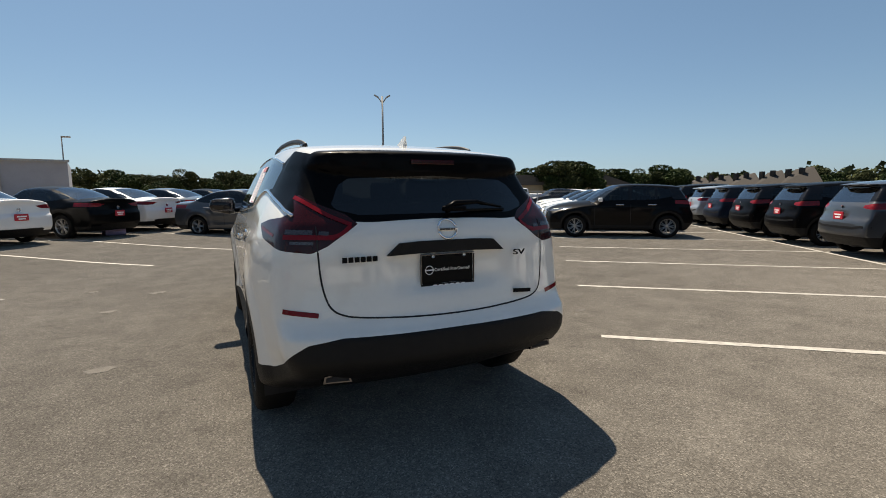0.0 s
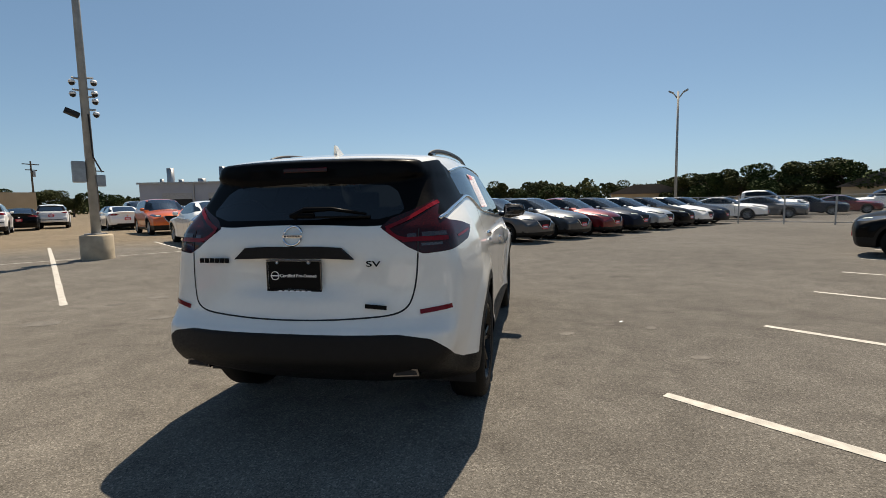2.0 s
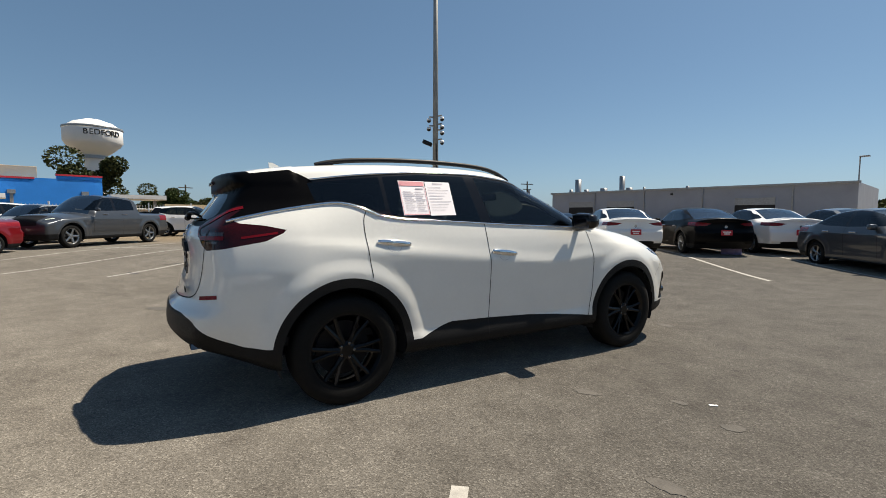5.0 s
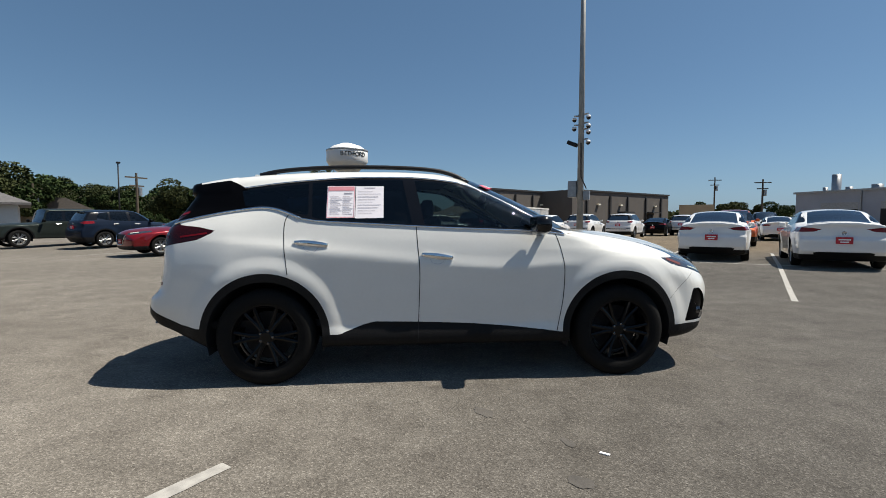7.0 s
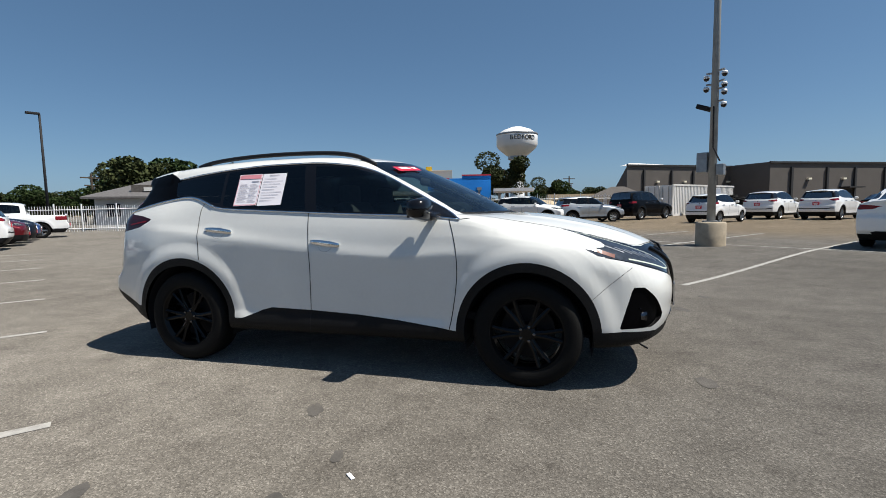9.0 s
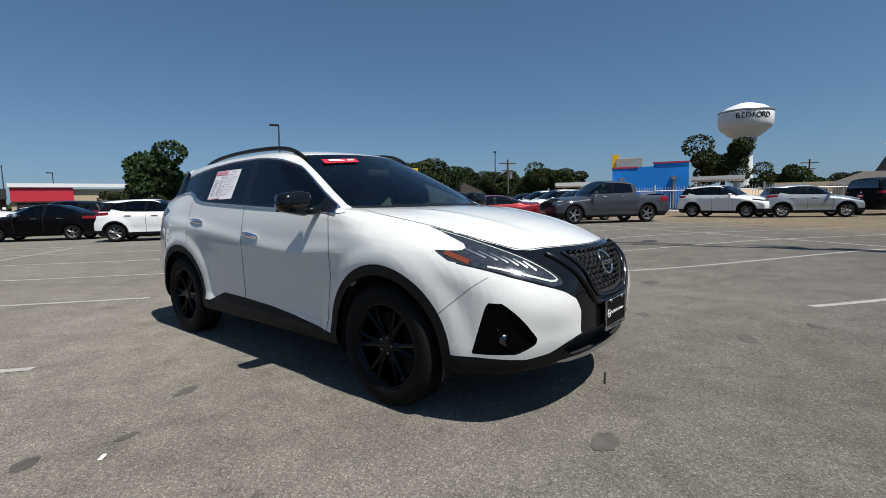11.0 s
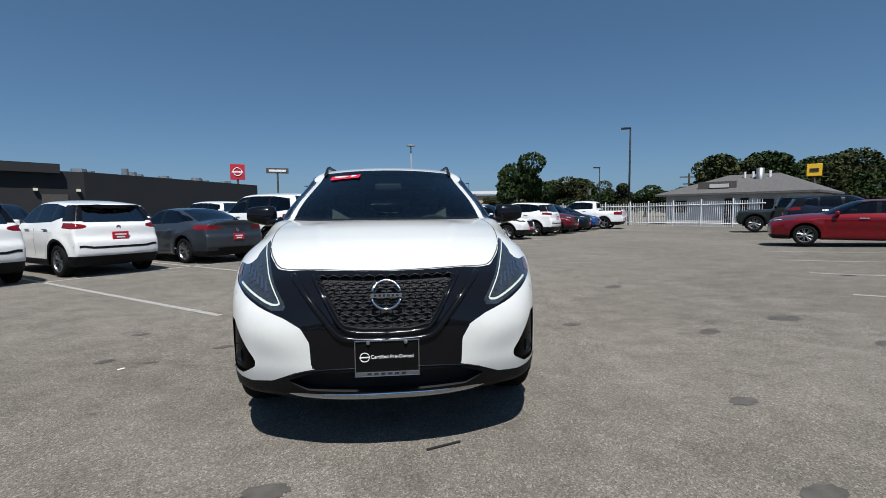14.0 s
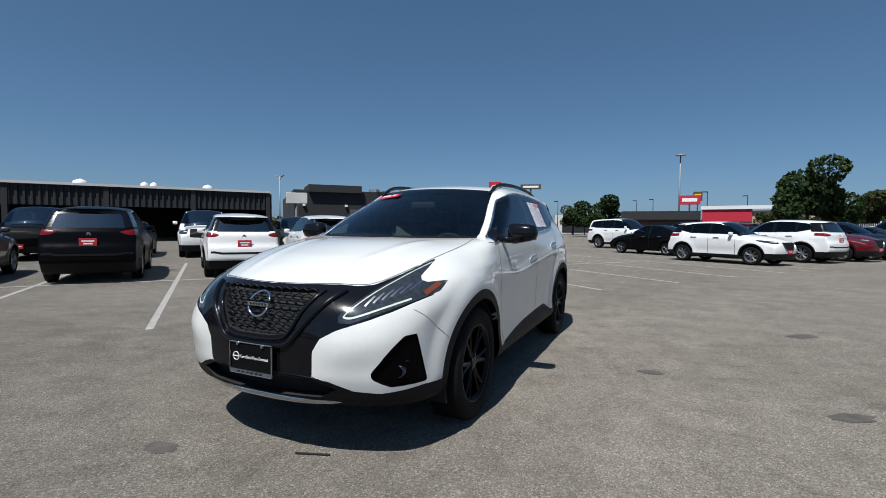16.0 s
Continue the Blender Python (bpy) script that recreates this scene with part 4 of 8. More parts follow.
def number_plate(y, z, face, parent):
    """A dealer's plate: black card in a chrome frame."""
    p = child("number_plate", None, parent, "black dealer plate in a chrome frame")
    tilt = Matrix.Translation((0, y, z))
    part("card", bm_box(0, y, z, 0.296, 0.006, 0.15, 0.002), M["card_black"], p, "black card")
    for cx, cz, sx, sz in ((0, 0.081, 0.312, 0.007), (0, -0.0935, 0.312, 0.004), (-0.1535, 0, 0.005, 0.15), (0.1535, 0, 0.005, 0.15)):
        part("frame_bar", bm_box(cx, y + face * 0.003, z + cz, sx, 0.012, sz, 0.002), M["dark_chrome"] if face < 0 else M["chrome"], p)
    for sx in (-0.09, 0.09):
        part("screw", bm_lathe([(0, 0.012), (0.009, 0.010), (0.009, 0)], 10, "y", (sx, y + face * 0.004 - (0.012 if face < 0 else 0), z + 0.072)), M["silver"], p)
    rot = Matrix.Translation((0.022 * face, y + face * 0.0045, z - 0.002)) @ Matrix.Rotation(math.pi / 2, 4, "X") @ Matrix.Rotation(math.pi if face > 0 else 0, 4, "Y")
    rot = Matrix.Translation(((-0.024 if face > 0 else 0.024), y + face * 0.0045, z)) @ Matrix.Rotation(math.pi if face > 0 else 0, 4, "Z") @ Matrix.Rotation(math.pi / 2, 4, "X")
    text_mesh("Certified Pre-Owned", 0.024, M["white_print"], p, rot, "lettering", 0.0008, 0.205)
    c = Vector(((0.108 if face > 0 else -0.108), y + face * 0.005, z))
    part("emblem", bm_tube([c + Vector((0.022 * math.cos(a), 0, 0.022 * math.sin(a))) for a in [2 * math.pi * k / 20 for k in range(20)]], 0.0022, 6, True), M["white_print"], p)
    part("emblem", bm_box(c.x, c.y, c.z, 0.05, 0.003, 0.006), M["white_print"], p)
    part("frame_band", bm_box(0, y + face * 0.003, z - 0.082, 0.312, 0.012, 0.019, 0.002), M["silver"] if face > 0 else M["card_black"], p, "lower band of the frame")
    for k in range(6):
        part("printed_bar", bm_box((k - 2.5) * 0.033 + 0.004, y + face * 0.0096, z - 0.082, 0.020, 0.002, 0.010), M["interior"] if face > 0 else M["white_print"], p)


def honeycomb(parent):
    """The mesh of the grille: hexagon cells in rows."""
    def inside(x, z):
        return 0.69 < z < 0.935 and abs(x) < 0.215 + (z - 0.705) / (0.92 - 0.705) * 0.115
    sx, hh = 0.058, 0.021
    for r in range(8):
        z = 0.700 + r * hh * 1.5
        for c in range(-8, 9):
            x = (c + (0.5 if r % 2 else 0)) * sx
            if not inside(x, z):
                continue
            y = SUV_FRONT(z) - 0.40 * abs(x) ** 2.6 - 0.022
            pts = [Vector((x + dx * sx * 0.5, y, z + dz * hh)) for dx, dz in ((1, -0.5), (1, 0.5), (0, 1), (-1, 0.5), (-1, -0.5), (0, -1))]
            part("grille_cell", bm_tube(pts, 0.0042, 6, True), M["grille_black"], parent, "", True)


def suv_interior():
    inn = child("interior", None, suv, "dark car interior")
    part("dashboard", bm_box(0, 0.86, 1.02, 1.42, 0.40, 0.22, 0.06), M["interior"], inn, "", True)
    part("floor_pan", bm_box(0, -0.4, 0.46, 1.6, 3.0, 0.06, 0.01), M["interior"], inn)
    for x in (-0.38, 0.38):
        for y, h in ((0.0, 0.62), (-0.95, 0.56)):
            part("seat_cushion", bm_box(x, y + 0.25, 0.68, 0.52, 0.52, 0.18, 0.06), M["seat"], inn, "", True)
            part("seat_back", bm_box(x, y - 0.06, 1.0, 0.50, 0.16, h, 0.06, Matrix.Rotation(0.2, 4, "X")), M["seat"], inn, "", True)
            part("head_rest", bm_box(x, y - 0.14, 1.37, 0.26, 0.10, 0.17, 0.04), M["seat"], inn, "", True)
    part("headliner", bm_box(0, -0.75, 1.612, 1.02, 1.6, 0.02, 0.008), M["seat"], inn)
    st = child("steering_wheel", None, inn)
    m = Matrix.Translation((-0.38, 0.60, 1.05)) @ Matrix.Rotation(math.radians(65), 4, "X")
    part("steering_rim", bm_tube([m @ Vector((0.185 * math.cos(a), 0.185 * math.sin(a), 0)) for a in [2 * math.pi * k / 24 for k in range(24)]], 0.016, 8, True), M["interior"], inn, "", True)
    bpy.data.objects.remove(st)
    part("steering_hub", bm_box(-0.38, 0.60, 1.05, 0.16, 0.05, 0.10, 0.02), M["interior"], inn, "", True)
    part("inside_mirror", bm_box(0, 0.42, 1.48, 0.24, 0.03, 0.07, 0.02), M["interior"], inn, "", True)


def window_papers():
    """Two sheets behind each rear door window and a banner on the windscreen."""
    for s in (1, -1):
        st = child("window_sticker", None, suv, "two printed paper sheets on the rear window")
        for k, (y0, y1) in enumerate(((-0.955, -0.735), (-0.730, -0.51))):
            q = on_skin(TREE, [(y0, 1.545), (y1, 1.547), (y1, 1.292), (y0, 1.287)], "x+" if s > 0 else "x-")
            bm = bmesh.new()
            bm.faces.new([bm.verts.new(p + n * 0.004) for p, n in q])
            part("sheet", bm, M["paper"], st, "white printed sheet")
            ex, ez = (q[1][0] - q[0][0]), (q[3][0] - q[0][0])
            n = q[0][1]

            def bar(a0, a1, b0, b1, mat):
                bm = bmesh.new()
                bm.faces.new([bm.verts.new(q[0][0] + ex * a + ez * b + n * 0.007) for a, b in ((a0, b0), (a1, b0), (a1, b1), (a0, b1))])
                part("printed_bar", bm, M[mat], st)
            if k == 0:
                bar(0.05, 0.95, 0.02, 0.15, "ink_red")
                bar(0.02, 0.035, 0.02, 0.98, "ink_red"); bar(0.965, 0.98, 0.02, 0.98, "ink_red"); bar(0.02, 0.98, 0.965, 0.985, "ink_red")
                bar(0.60, 0.9, 0.22, 0.25, "ink_grey")
                for r in range(11):
                    bar(0.12, 0.42 + 0.06 * ((r * 7) % 3), 0.32 + r * 0.055, 0.335 + r * 0.055, "ink_grey")
                    bar(0.56, 0.82 + 0.05 * ((r * 5) % 3), 0.32 + r * 0.055, 0.335 + r * 0.055, "ink_grey")
            else:
                bar(0.3, 0.7, 0.05, 0.07, "ink_grey")
                for r in range(9):
                    bar(0.08, 0.6 + 0.1 * ((r * 7) % 4), 0.16 + r * 0.085, 0.172 + r * 0.085, "ink_grey")
    st = child("windscreen_banner", None, suv, "red promotional strip on the windscreen")
    q = on_skin(TREE, [(0.50, 0.300), (0.24, 0.395), (0.255, 0.465), (0.52, 0.372)], "z+")
    bm = bmesh.new()
    bm.faces.new([bm.verts.new(p + n * 0.014) for p, n in q])
    bmesh.ops.recalc_face_normals(bm, faces=bm.faces)
    part("strip", bm, M["banner_red"], st)
    e, h, n = q[1][0] - q[0][0], q[3][0] - q[0][0], q[0][1]
    for a0, a1, b0, b1 in ((0.15, 0.62, 0.50, 0.66), (0.15, 0.55, 0.28, 0.42), (0.72, 0.90, 0.30, 0.65)):
        bm = bmesh.new()
        bm.faces.new([bm.verts.new(q[0][0] + e * a + h * b + n * 0.020) for a, b in ((a0, b0), (a1, b0), (a1, b1), (a0, b1))])
        part("printed_bar", bm, M["white_print"], st)


suv_trim()
badge(-2.318, 1.166, 0.052, -1, suv)
badge(2.43, 0.845, 0.072, 1, suv)
number_plate(-2.322, 0.957, -1, suv)
number_plate(2.462, 0.555, 1, suv)
honeycomb(GRILLE)
suv_interior()
window_papers()
for words, x, w in (("SV", 0.442, 0.075),):
    text_mesh(words, 0.042, M["card_black"], suv, Matrix.Translation((x, -2.332, 1.022)) @ Matrix.Rotation(math.pi / 2, 4, "X"), "lettering", 0.004, w)
for k in range(6):
    part("model_badge_bar", bm_box(-0.545 + k * 0.030, -2.320, 1.036, 0.024, 0.008, 0.026, 0.002), M["card_black"], suv)
part("trim_badge", bm_box(0.455, -2.350, 0.805, 0.115, 0.006, 0.022, 0.002, Matrix.Rotation(0.06, 4, "Y")), M["card_black"], suv, "small black trim badge")


# ---- the lot: directions along the stalls (u) and along the rows (v) ----
U, W_DIR = Vector((0.809, -0.588, 0)), Vector((0.588, 0.809, 0))


def lot(a, b, z=0.0):
    """The place a metres along the stalls and b metres along the rows."""
    p = U * a + W_DIR * b
    return Vector((p.x, p.y, z))


def ground_z(x, y):
    """The lot rises a little towards the north-west."""
    t = min(1, max(0, (-0.85 * x + 0.53 * y - 5.0) / 6.0))
    return 0.15 * t * t * (3 - 2 * t)


def body_field(c):
    top, wz, fr, re = curve(c["top"]), curve(c["w"]), curve(c["front"]), curve(c["rear"])
    hub = c["hub"]

    def f(x, y, z):
        ax = np.abs(x)
        sh = c["bend"] * ax ** 2 * (sstep(-0.6, 0.4, y) - c.get("tailbend", 0.0) * (1 - sstep(-1.2, -0.4, y)))
        t = (z - top(y + sh) + c["crown"] * (ax / 0.6) ** 2.4) * 0.95
        w = wz(z) - c["nose"] * sstep(c["y1"] - 0.9, c["y1"], y) - c["tail"] * (1 - sstep(c["y0"], c["y0"] + 0.9, y))
        for hy in hub[:2]:
            r = np.sqrt((y - hy) ** 2 + (z - hub[2]) ** 2)
            w = w + 0.025 * np.exp(-((r - hub[2] - 0.13) / 0.09) ** 2)
        w = w - 0.02 * np.exp(-((z - 0.5) / 0.14) ** 2) * (np.abs(y) < 1.2)
        s = ax - w
        g = smax(t, s, c["k"])
        g = smax(g, y - (fr(z) - c["cf"] * ax ** 2.6), c["k"] * 1.3)
        g = smax(g, re(z) + c["cr"] * ax ** 2.6 - y, c["k"] * 1.1)
        if "spoiler" in c:
            ye, z0 = c["spoiler"]
            sp = smax(smax(t, z0 - z, 0.02), smax(ye + 0.22 * ax ** 2.2 - y, ax - wz(z) + 0.02, 0.05), 0.02)
            g = smin(g, np.maximum(sp, y + 1.2), 0.015)
        return smax(g, c["zb"] - z, 0.05)
    return f


SEDAN = dict(y0=-2.42, y1=2.40, top=[(-2.5, 1.09), (-2.36, 1.105), (-2.2, 1.10), (-1.95, 1.11), (-1.75, 1.13), (-1.2, 1.32), (-0.8, 1.415), (-0.3, 1.445), (0.1, 1.42), (0.45, 1.30), (0.95, 1.06), (1.06, 1.03), (1.4, 1.01), (1.9, 0.955), (2.15, 0.905), (2.30, 0.85), (2.42, 0.77), (2.5, 0.70)],
             w=[(0.1, 0.82), (0.3, 0.89), (0.6, 0.915), (0.85, 0.91), (0.95, 0.875), (1.1, 0.80), (1.3, 0.70), (1.45, 0.58)], front=[(0.1, 2.25), (0.3, 2.38), (0.55, 2.41), (0.70, 2.40), (0.80, 2.37), (0.9, 2.27)],
             rear=[(0.1, -2.2), (0.3, -2.33), (0.45, -2.42), (0.68, -2.42), (0.78, -2.37), (0.98, -2.36), (1.06, -2.39), (1.1, -2.39)], bend=0.42, tailbend=0.6, crown=0.05, nose=0.11, tail=0.09, k=0.042, cf=0.27, cr=0.17, zb=0.2, hub=(1.38, -1.42, 0.33), arch=0.40,
             dlo=[(-1.52, 1.10), (-1.22, 1.27), (-0.8, 1.365), (-0.3, 1.395), (0.08, 1.365), (0.42, 1.25), (0.86, 0.995), (-0.3, 1.015), (-1.1, 1.04)], pillars=[(-0.38, -0.27)], screen=(0.13, 1.03, 0.56, 0.70), back=("top", -1.78, -0.85, 0.62, 0.53),
             lampf=[(0.45, 0.80), (0.62, 0.85), (0.78, 0.915), (0.87, 0.93), (0.85, 0.83), (0.70, 0.755), (0.48, 0.725)], lampr=[(0.36, 0.935), (0.60, 0.97), (0.90, 0.99), (0.92, 0.89), (0.78, 0.868), (0.55, 0.88)], grille=[(-0.1, 0.75), (0.40, 0.75), (0.44, 0.68), (0.28, 0.40), (-0.1, 0.36)], blade=[(0.44, 0.73), (0.37, 0.60), (0.27, 0.43), (0.18, 0.39), (0.0, 0.38)],
             low=0.34, plate=0.68, plate_y=-2.43, skirt=0.24, roof_black=None, rim="rim_silver", mir=(0.93, 0.62, 1.03))
COMPACT = dict(SEDAN, y0=-2.26, y1=2.24, top=[(-2.35, 1.08), (-2.1, 1.095), (-1.75, 1.13), (-1.1, 1.365), (-0.7, 1.45), (-0.2, 1.482), (0.2, 1.45), (0.5, 1.345), (1.02, 1.10), (1.14, 1.045), (1.5, 0.985), (1.85, 0.915), (2.05, 0.855), (2.18, 0.78), (2.3, 0.67)], front=[(z, y - 0.16) for z, y in SEDAN["front"]], rear=[(z, y + 0.16) for z, y in SEDAN["rear"]], w=[(z, w - 0.045) for z, w in SEDAN["w"]],
               hub=(1.34, -1.28, 0.31), arch=0.37, dlo=[(-1.42, 1.11), (-1.1, 1.30), (-0.7, 1.392), (-0.2, 1.425), (0.18, 1.395), (0.48, 1.29), (0.93, 1.065), (-0.3, 1.03), (-1.05, 1.05)], screen=(0.18, 1.10, 0.53, 0.66), lampf=[(0.40, 0.755), (0.58, 0.80), (0.72, 0.86), (0.82, 0.885), (0.80, 0.80), (0.64, 0.725), (0.42, 0.70)], grille=[(-0.1, 0.71), (0.34, 0.71), (0.36, 0.66), (0.24, 0.50), (-0.1, 0.48)], blade=[(0.38, 0.70), (0.30, 0.60), (0.22, 0.50), (0.12, 0.47), (0.0, 0.465)], back=("top", -1.66, -0.80, 0.58, 0.50), plate_y=-2.27, mir=(0.89, 0.58, 1.04))
CROSSOVER = dict(y0=-2.14, y1=2.12, top=[(-2.2, 1.40), (-1.9, 1.50), (-1.5, 1.55), (-0.9, 1.59), (-0.4, 1.60), (0.0, 1.575), (0.35, 1.46), (0.82, 1.17), (0.93, 1.09), (1.3, 1.05), (1.7, 0.98), (1.95, 0.90), (2.3, 0.75)],
            w=[(0.1, 0.78), (0.3, 0.85), (0.6, 0.872), (0.9, 0.868), (1.05, 0.83), (1.2, 0.77), (1.4, 0.68), (1.6, 0.56)], front=[(0.1, 1.95), (0.3, 2.08), (0.55, 2.12), (0.8, 2.08), (0.95, 1.98)],
            rear=[(0.1, -1.85), (0.3, -2.02), (0.5, -2.14), (0.7, -2.13), (0.85, -2.06), (1.02, -2.03), (1.1, -1.98), (1.45, -1.74), (1.6, -1.62)], bend=0.42, crown=0.05, nose=0.09, tail=0.08, k=0.045, cf=0.25, cr=0.15, zb=0.22, hub=(1.26, -1.36, 0.335), arch=0.40,
            dlo=[(-1.52, 1.23), (-1.38, 1.44), (-0.9, 1.51), (-0.4, 1.525), (-0.02, 1.50), (0.33, 1.39), (0.76, 1.10), (-0.3, 1.11), (-1.05, 1.13)], pillars=[(-0.36, -0.25), (-1.08, -1.0)], screen=(0.08, 0.91, 0.54, 0.67), back=("rear", 1.12, 1.41, 0.60, 0.52),
            lampf=[(0.46, 0.86), (0.72, 0.91), (0.8, 0.93), (0.82, 0.84), (0.7, 0.79), (0.5, 0.78)], lampr=[(0.50, 1.045), (0.62, 1.08), (0.78, 1.11), (0.86, 1.125), (0.86, 1.03), (0.79, 0.985), (0.64, 0.995)], grille=[(-0.1, 0.84), (0.36, 0.84), (0.40, 0.74), (0.26, 0.54), (-0.1, 0.52)], blade=[(0.41, 0.82), (0.35, 0.70), (0.25, 0.57), (0.15, 0.54), (0.0, 0.535)], spoiler=(-1.93, 1.468),
            low=0.44, plate=0.84, plate_y=-2.10, skirt=0.36, roof_black=None, rim="rim_silver", mir=(0.89, 0.55, 1.12))
MIDSUV = dict(CROSSOVER, y0=-2.34, y1=2.30, top=[(y * 1.085, z * 1.065) for y, z in CROSSOVER["top"]], front=[(z * 1.05, y + 0.18) for z, y in CROSSOVER["front"]], rear=[(z * 1.065, y - 0.19) for z, y in CROSSOVER["rear"]], w=[(z * 1.06, w + 0.045) for z, w in CROSSOVER["w"]],
             hub=(1.35, -1.355, 0.36), arch=0.43, dlo=[(y * 1.09, z * 1.065) for y, z in CROSSOVER["dlo"]], pillars=[(-0.38, -0.26), (-1.16, -1.08)], screen=(0.08, 0.98, 0.58, 0.71), back=("rear", 1.20, 1.50, 0.64, 0.56),
             lampf=[(a * 1.05, z * 1.06) for a, z in CROSSOVER["lampf"]], lampr=[(a * 1.04, z * 1.06) for a, z in CROSSOVER["lampr"]], grille=[(a * 1.05, z * 1.06) for a, z in CROSSOVER["grille"]], blade=[(a * 1.05, z * 1.06) for a, z in CROSSOVER["blade"]], spoiler=(-2.09, 1.565), low=0.46, plate=0.90, plate_y=-2.29, mir=(0.95, 0.58, 1.19))
BIGSUV = dict({k: v for k, v in MIDSUV.items() if k not in ("spoiler", "blade")}, y0=-2.66, y1=2.62, top=[(-2.7, 1.62), (-2.5, 1.80), (-2.2, 1.87), (-1.5, 1.91), (-0.6, 1.925), (0.0, 1.90), (0.35, 1.78), (0.9, 1.40), (1.02, 1.26), (1.5, 1.22), (2.1, 1.17), (2.4, 1.08), (2.8, 0.95)],
              w=[(0.1, 0.86), (0.35, 0.95), (0.7, 0.985), (1.0, 0.985), (1.2, 0.95), (1.4, 0.88), (1.7, 0.78), (1.95, 0.66)], front=[(0.1, 2.42), (0.35, 2.56), (0.7, 2.61), (1.0, 2.58), (1.2, 2.48)],
              rear=[(0.1, -2.3), (0.35, -2.5), (0.55, -2.66), (0.8, -2.66), (0.95, -2.58), (1.2, -2.55), (1.5, -2.50), (1.85, -2.36), (2.0, -2.25)], bend=0.32, k=0.055, cf=0.24, cr=0.14, hub=(1.54, -1.54, 0.40), arch=0.47, nose=0.10, tail=0.08, zb=0.28,
              dlo=[(-2.32, 1.38), (-2.20, 1.72), (-1.5, 1.80), (-0.6, 1.82), (-0.02, 1.79), (0.35, 1.67), (0.86, 1.29), (-0.3, 1.29), (-1.7, 1.31)], pillars=[(-0.40, -0.27), (-1.42, -1.30)], screen=(0.06, 1.0, 0.64, 0.78), back=("rear", 1.38, 1.80, 0.72, 0.64),
              lampf=[(0.58, 1.12), (0.9, 1.14), (0.95, 1.0), (0.62, 0.95)], lampr=[(0.62, 1.20), (0.95, 1.25), (0.96, 1.13), (0.86, 1.09), (0.66, 1.13)], grille=[(-0.1, 1.10), (0.5, 1.10), (0.45, 0.78), (0.3, 0.62), (-0.1, 0.62)], low=0.50, plate=0.98, plate_y=-2.60, mir=(1.06, 0.72, 1.36), skirt=0.40)
TRUCK = dict(BIGSUV, y0=-2.95, y1=2.92, top=[(-3.1, 1.30), (-1.30, 1.31), (-1.22, 1.36), (-1.12, 1.82), (-0.9, 1.89), (-0.3, 1.93), (0.35, 1.91), (0.65, 1.80), (1.2, 1.40), (1.32, 1.26), (1.8, 1.22), (2.5, 1.17), (2.75, 1.08), (3.1, 0.95)],
             front=[(0.1, 2.75), (0.35, 2.86), (0.7, 2.92), (1.0, 2.90), (1.2, 2.80)], rear=[(0.1, -2.6), (0.4, -2.8), (0.55, -2.95), (0.75, -2.95), (0.85, -2.88), (1.3, -2.86), (1.4, -2.86)], k=0.05, cf=0.16, cr=0.03, hub=(1.95, -1.72, 0.41), arch=0.48,
             dlo=[(-0.98, 1.36), (-0.94, 1.74), (-0.3, 1.82), (0.33, 1.81), (0.62, 1.70), (1.12, 1.33), (0.3, 1.32)], pillars=[(-0.05, 0.07)], screen=(0.36, 1.30, 0.64, 0.78), back=("none",),
             lampf=[(0.62, 1.14), (0.92, 1.15), (0.95, 0.92), (0.68, 0.92)], lampr=[(0.76, 1.26), (1.0, 1.26), (1.0, 0.95), (0.76, 0.95)], grille=[(-0.1, 1.13), (0.58, 1.13), (0.58, 0.80), (-0.1, 0.76)], bed=(-2.78, -1.32, 0.72), plate=0.70, plate_y=-2.97, mir=(1.10, 1.0, 1.36))
OFFROAD = dict(BIGSUV, y0=-2.30, y1=2.28, top=[(-2.4, 1.80), (-2.2, 1.83), (-0.5, 1.85), (0.35, 1.83), (0.45, 1.74), (0.62, 1.30), (0.72, 1.17), (1.5, 1.14), (2.1, 1.09), (2.4, 1.0)], w=[(0.1, 0.7), (0.4, 0.78), (0.8, 0.80), (1.1, 0.80), (1.2, 0.79), (1.5, 0.74), (1.9, 0.66)],
            front=[(0.1, 2.1), (0.4, 2.2), (0.6, 2.28), (0.9, 2.24), (1.15, 2.2)], rear=[(0.1, -2.1), (0.5, -2.2), (0.7, -2.3), (1.2, -2.24), (1.9, -2.2)], bend=0.08, k=0.035, cf=0.05, cr=0.03, nose=0.10, tail=0.02, hub=(1.48, -1.50, 0.41), arch=0.50, zb=0.40,
            dlo=[(-2.0, 1.22), (-2.0, 1.70), (-0.5, 1.73), (0.30, 1.71), (0.42, 1.62), (0.54, 1.24)], pillars=[(-0.30, -0.18), (-1.2, -1.08)], screen=(0.42, 0.70, 0.60, 0.66), back=("rear", 1.25, 1.70, 0.55, 0.52),
            lampf=[(0.45, 1.0), (0.6, 1.0), (0.6, 0.86), (0.45, 0.86)], lampr=[(0.64, 1.1), (0.8, 1.1), (0.8, 0.85), (0.64, 0.85)], grille=[(-0.1, 1.0), (0.4, 1.0), (0.4, 0.70), (-0.1, 0.70)], low=0.50, plate=0.7, plate_y=-2.32, mir=(0.95, 0.62, 1.25), skirt=0.45)
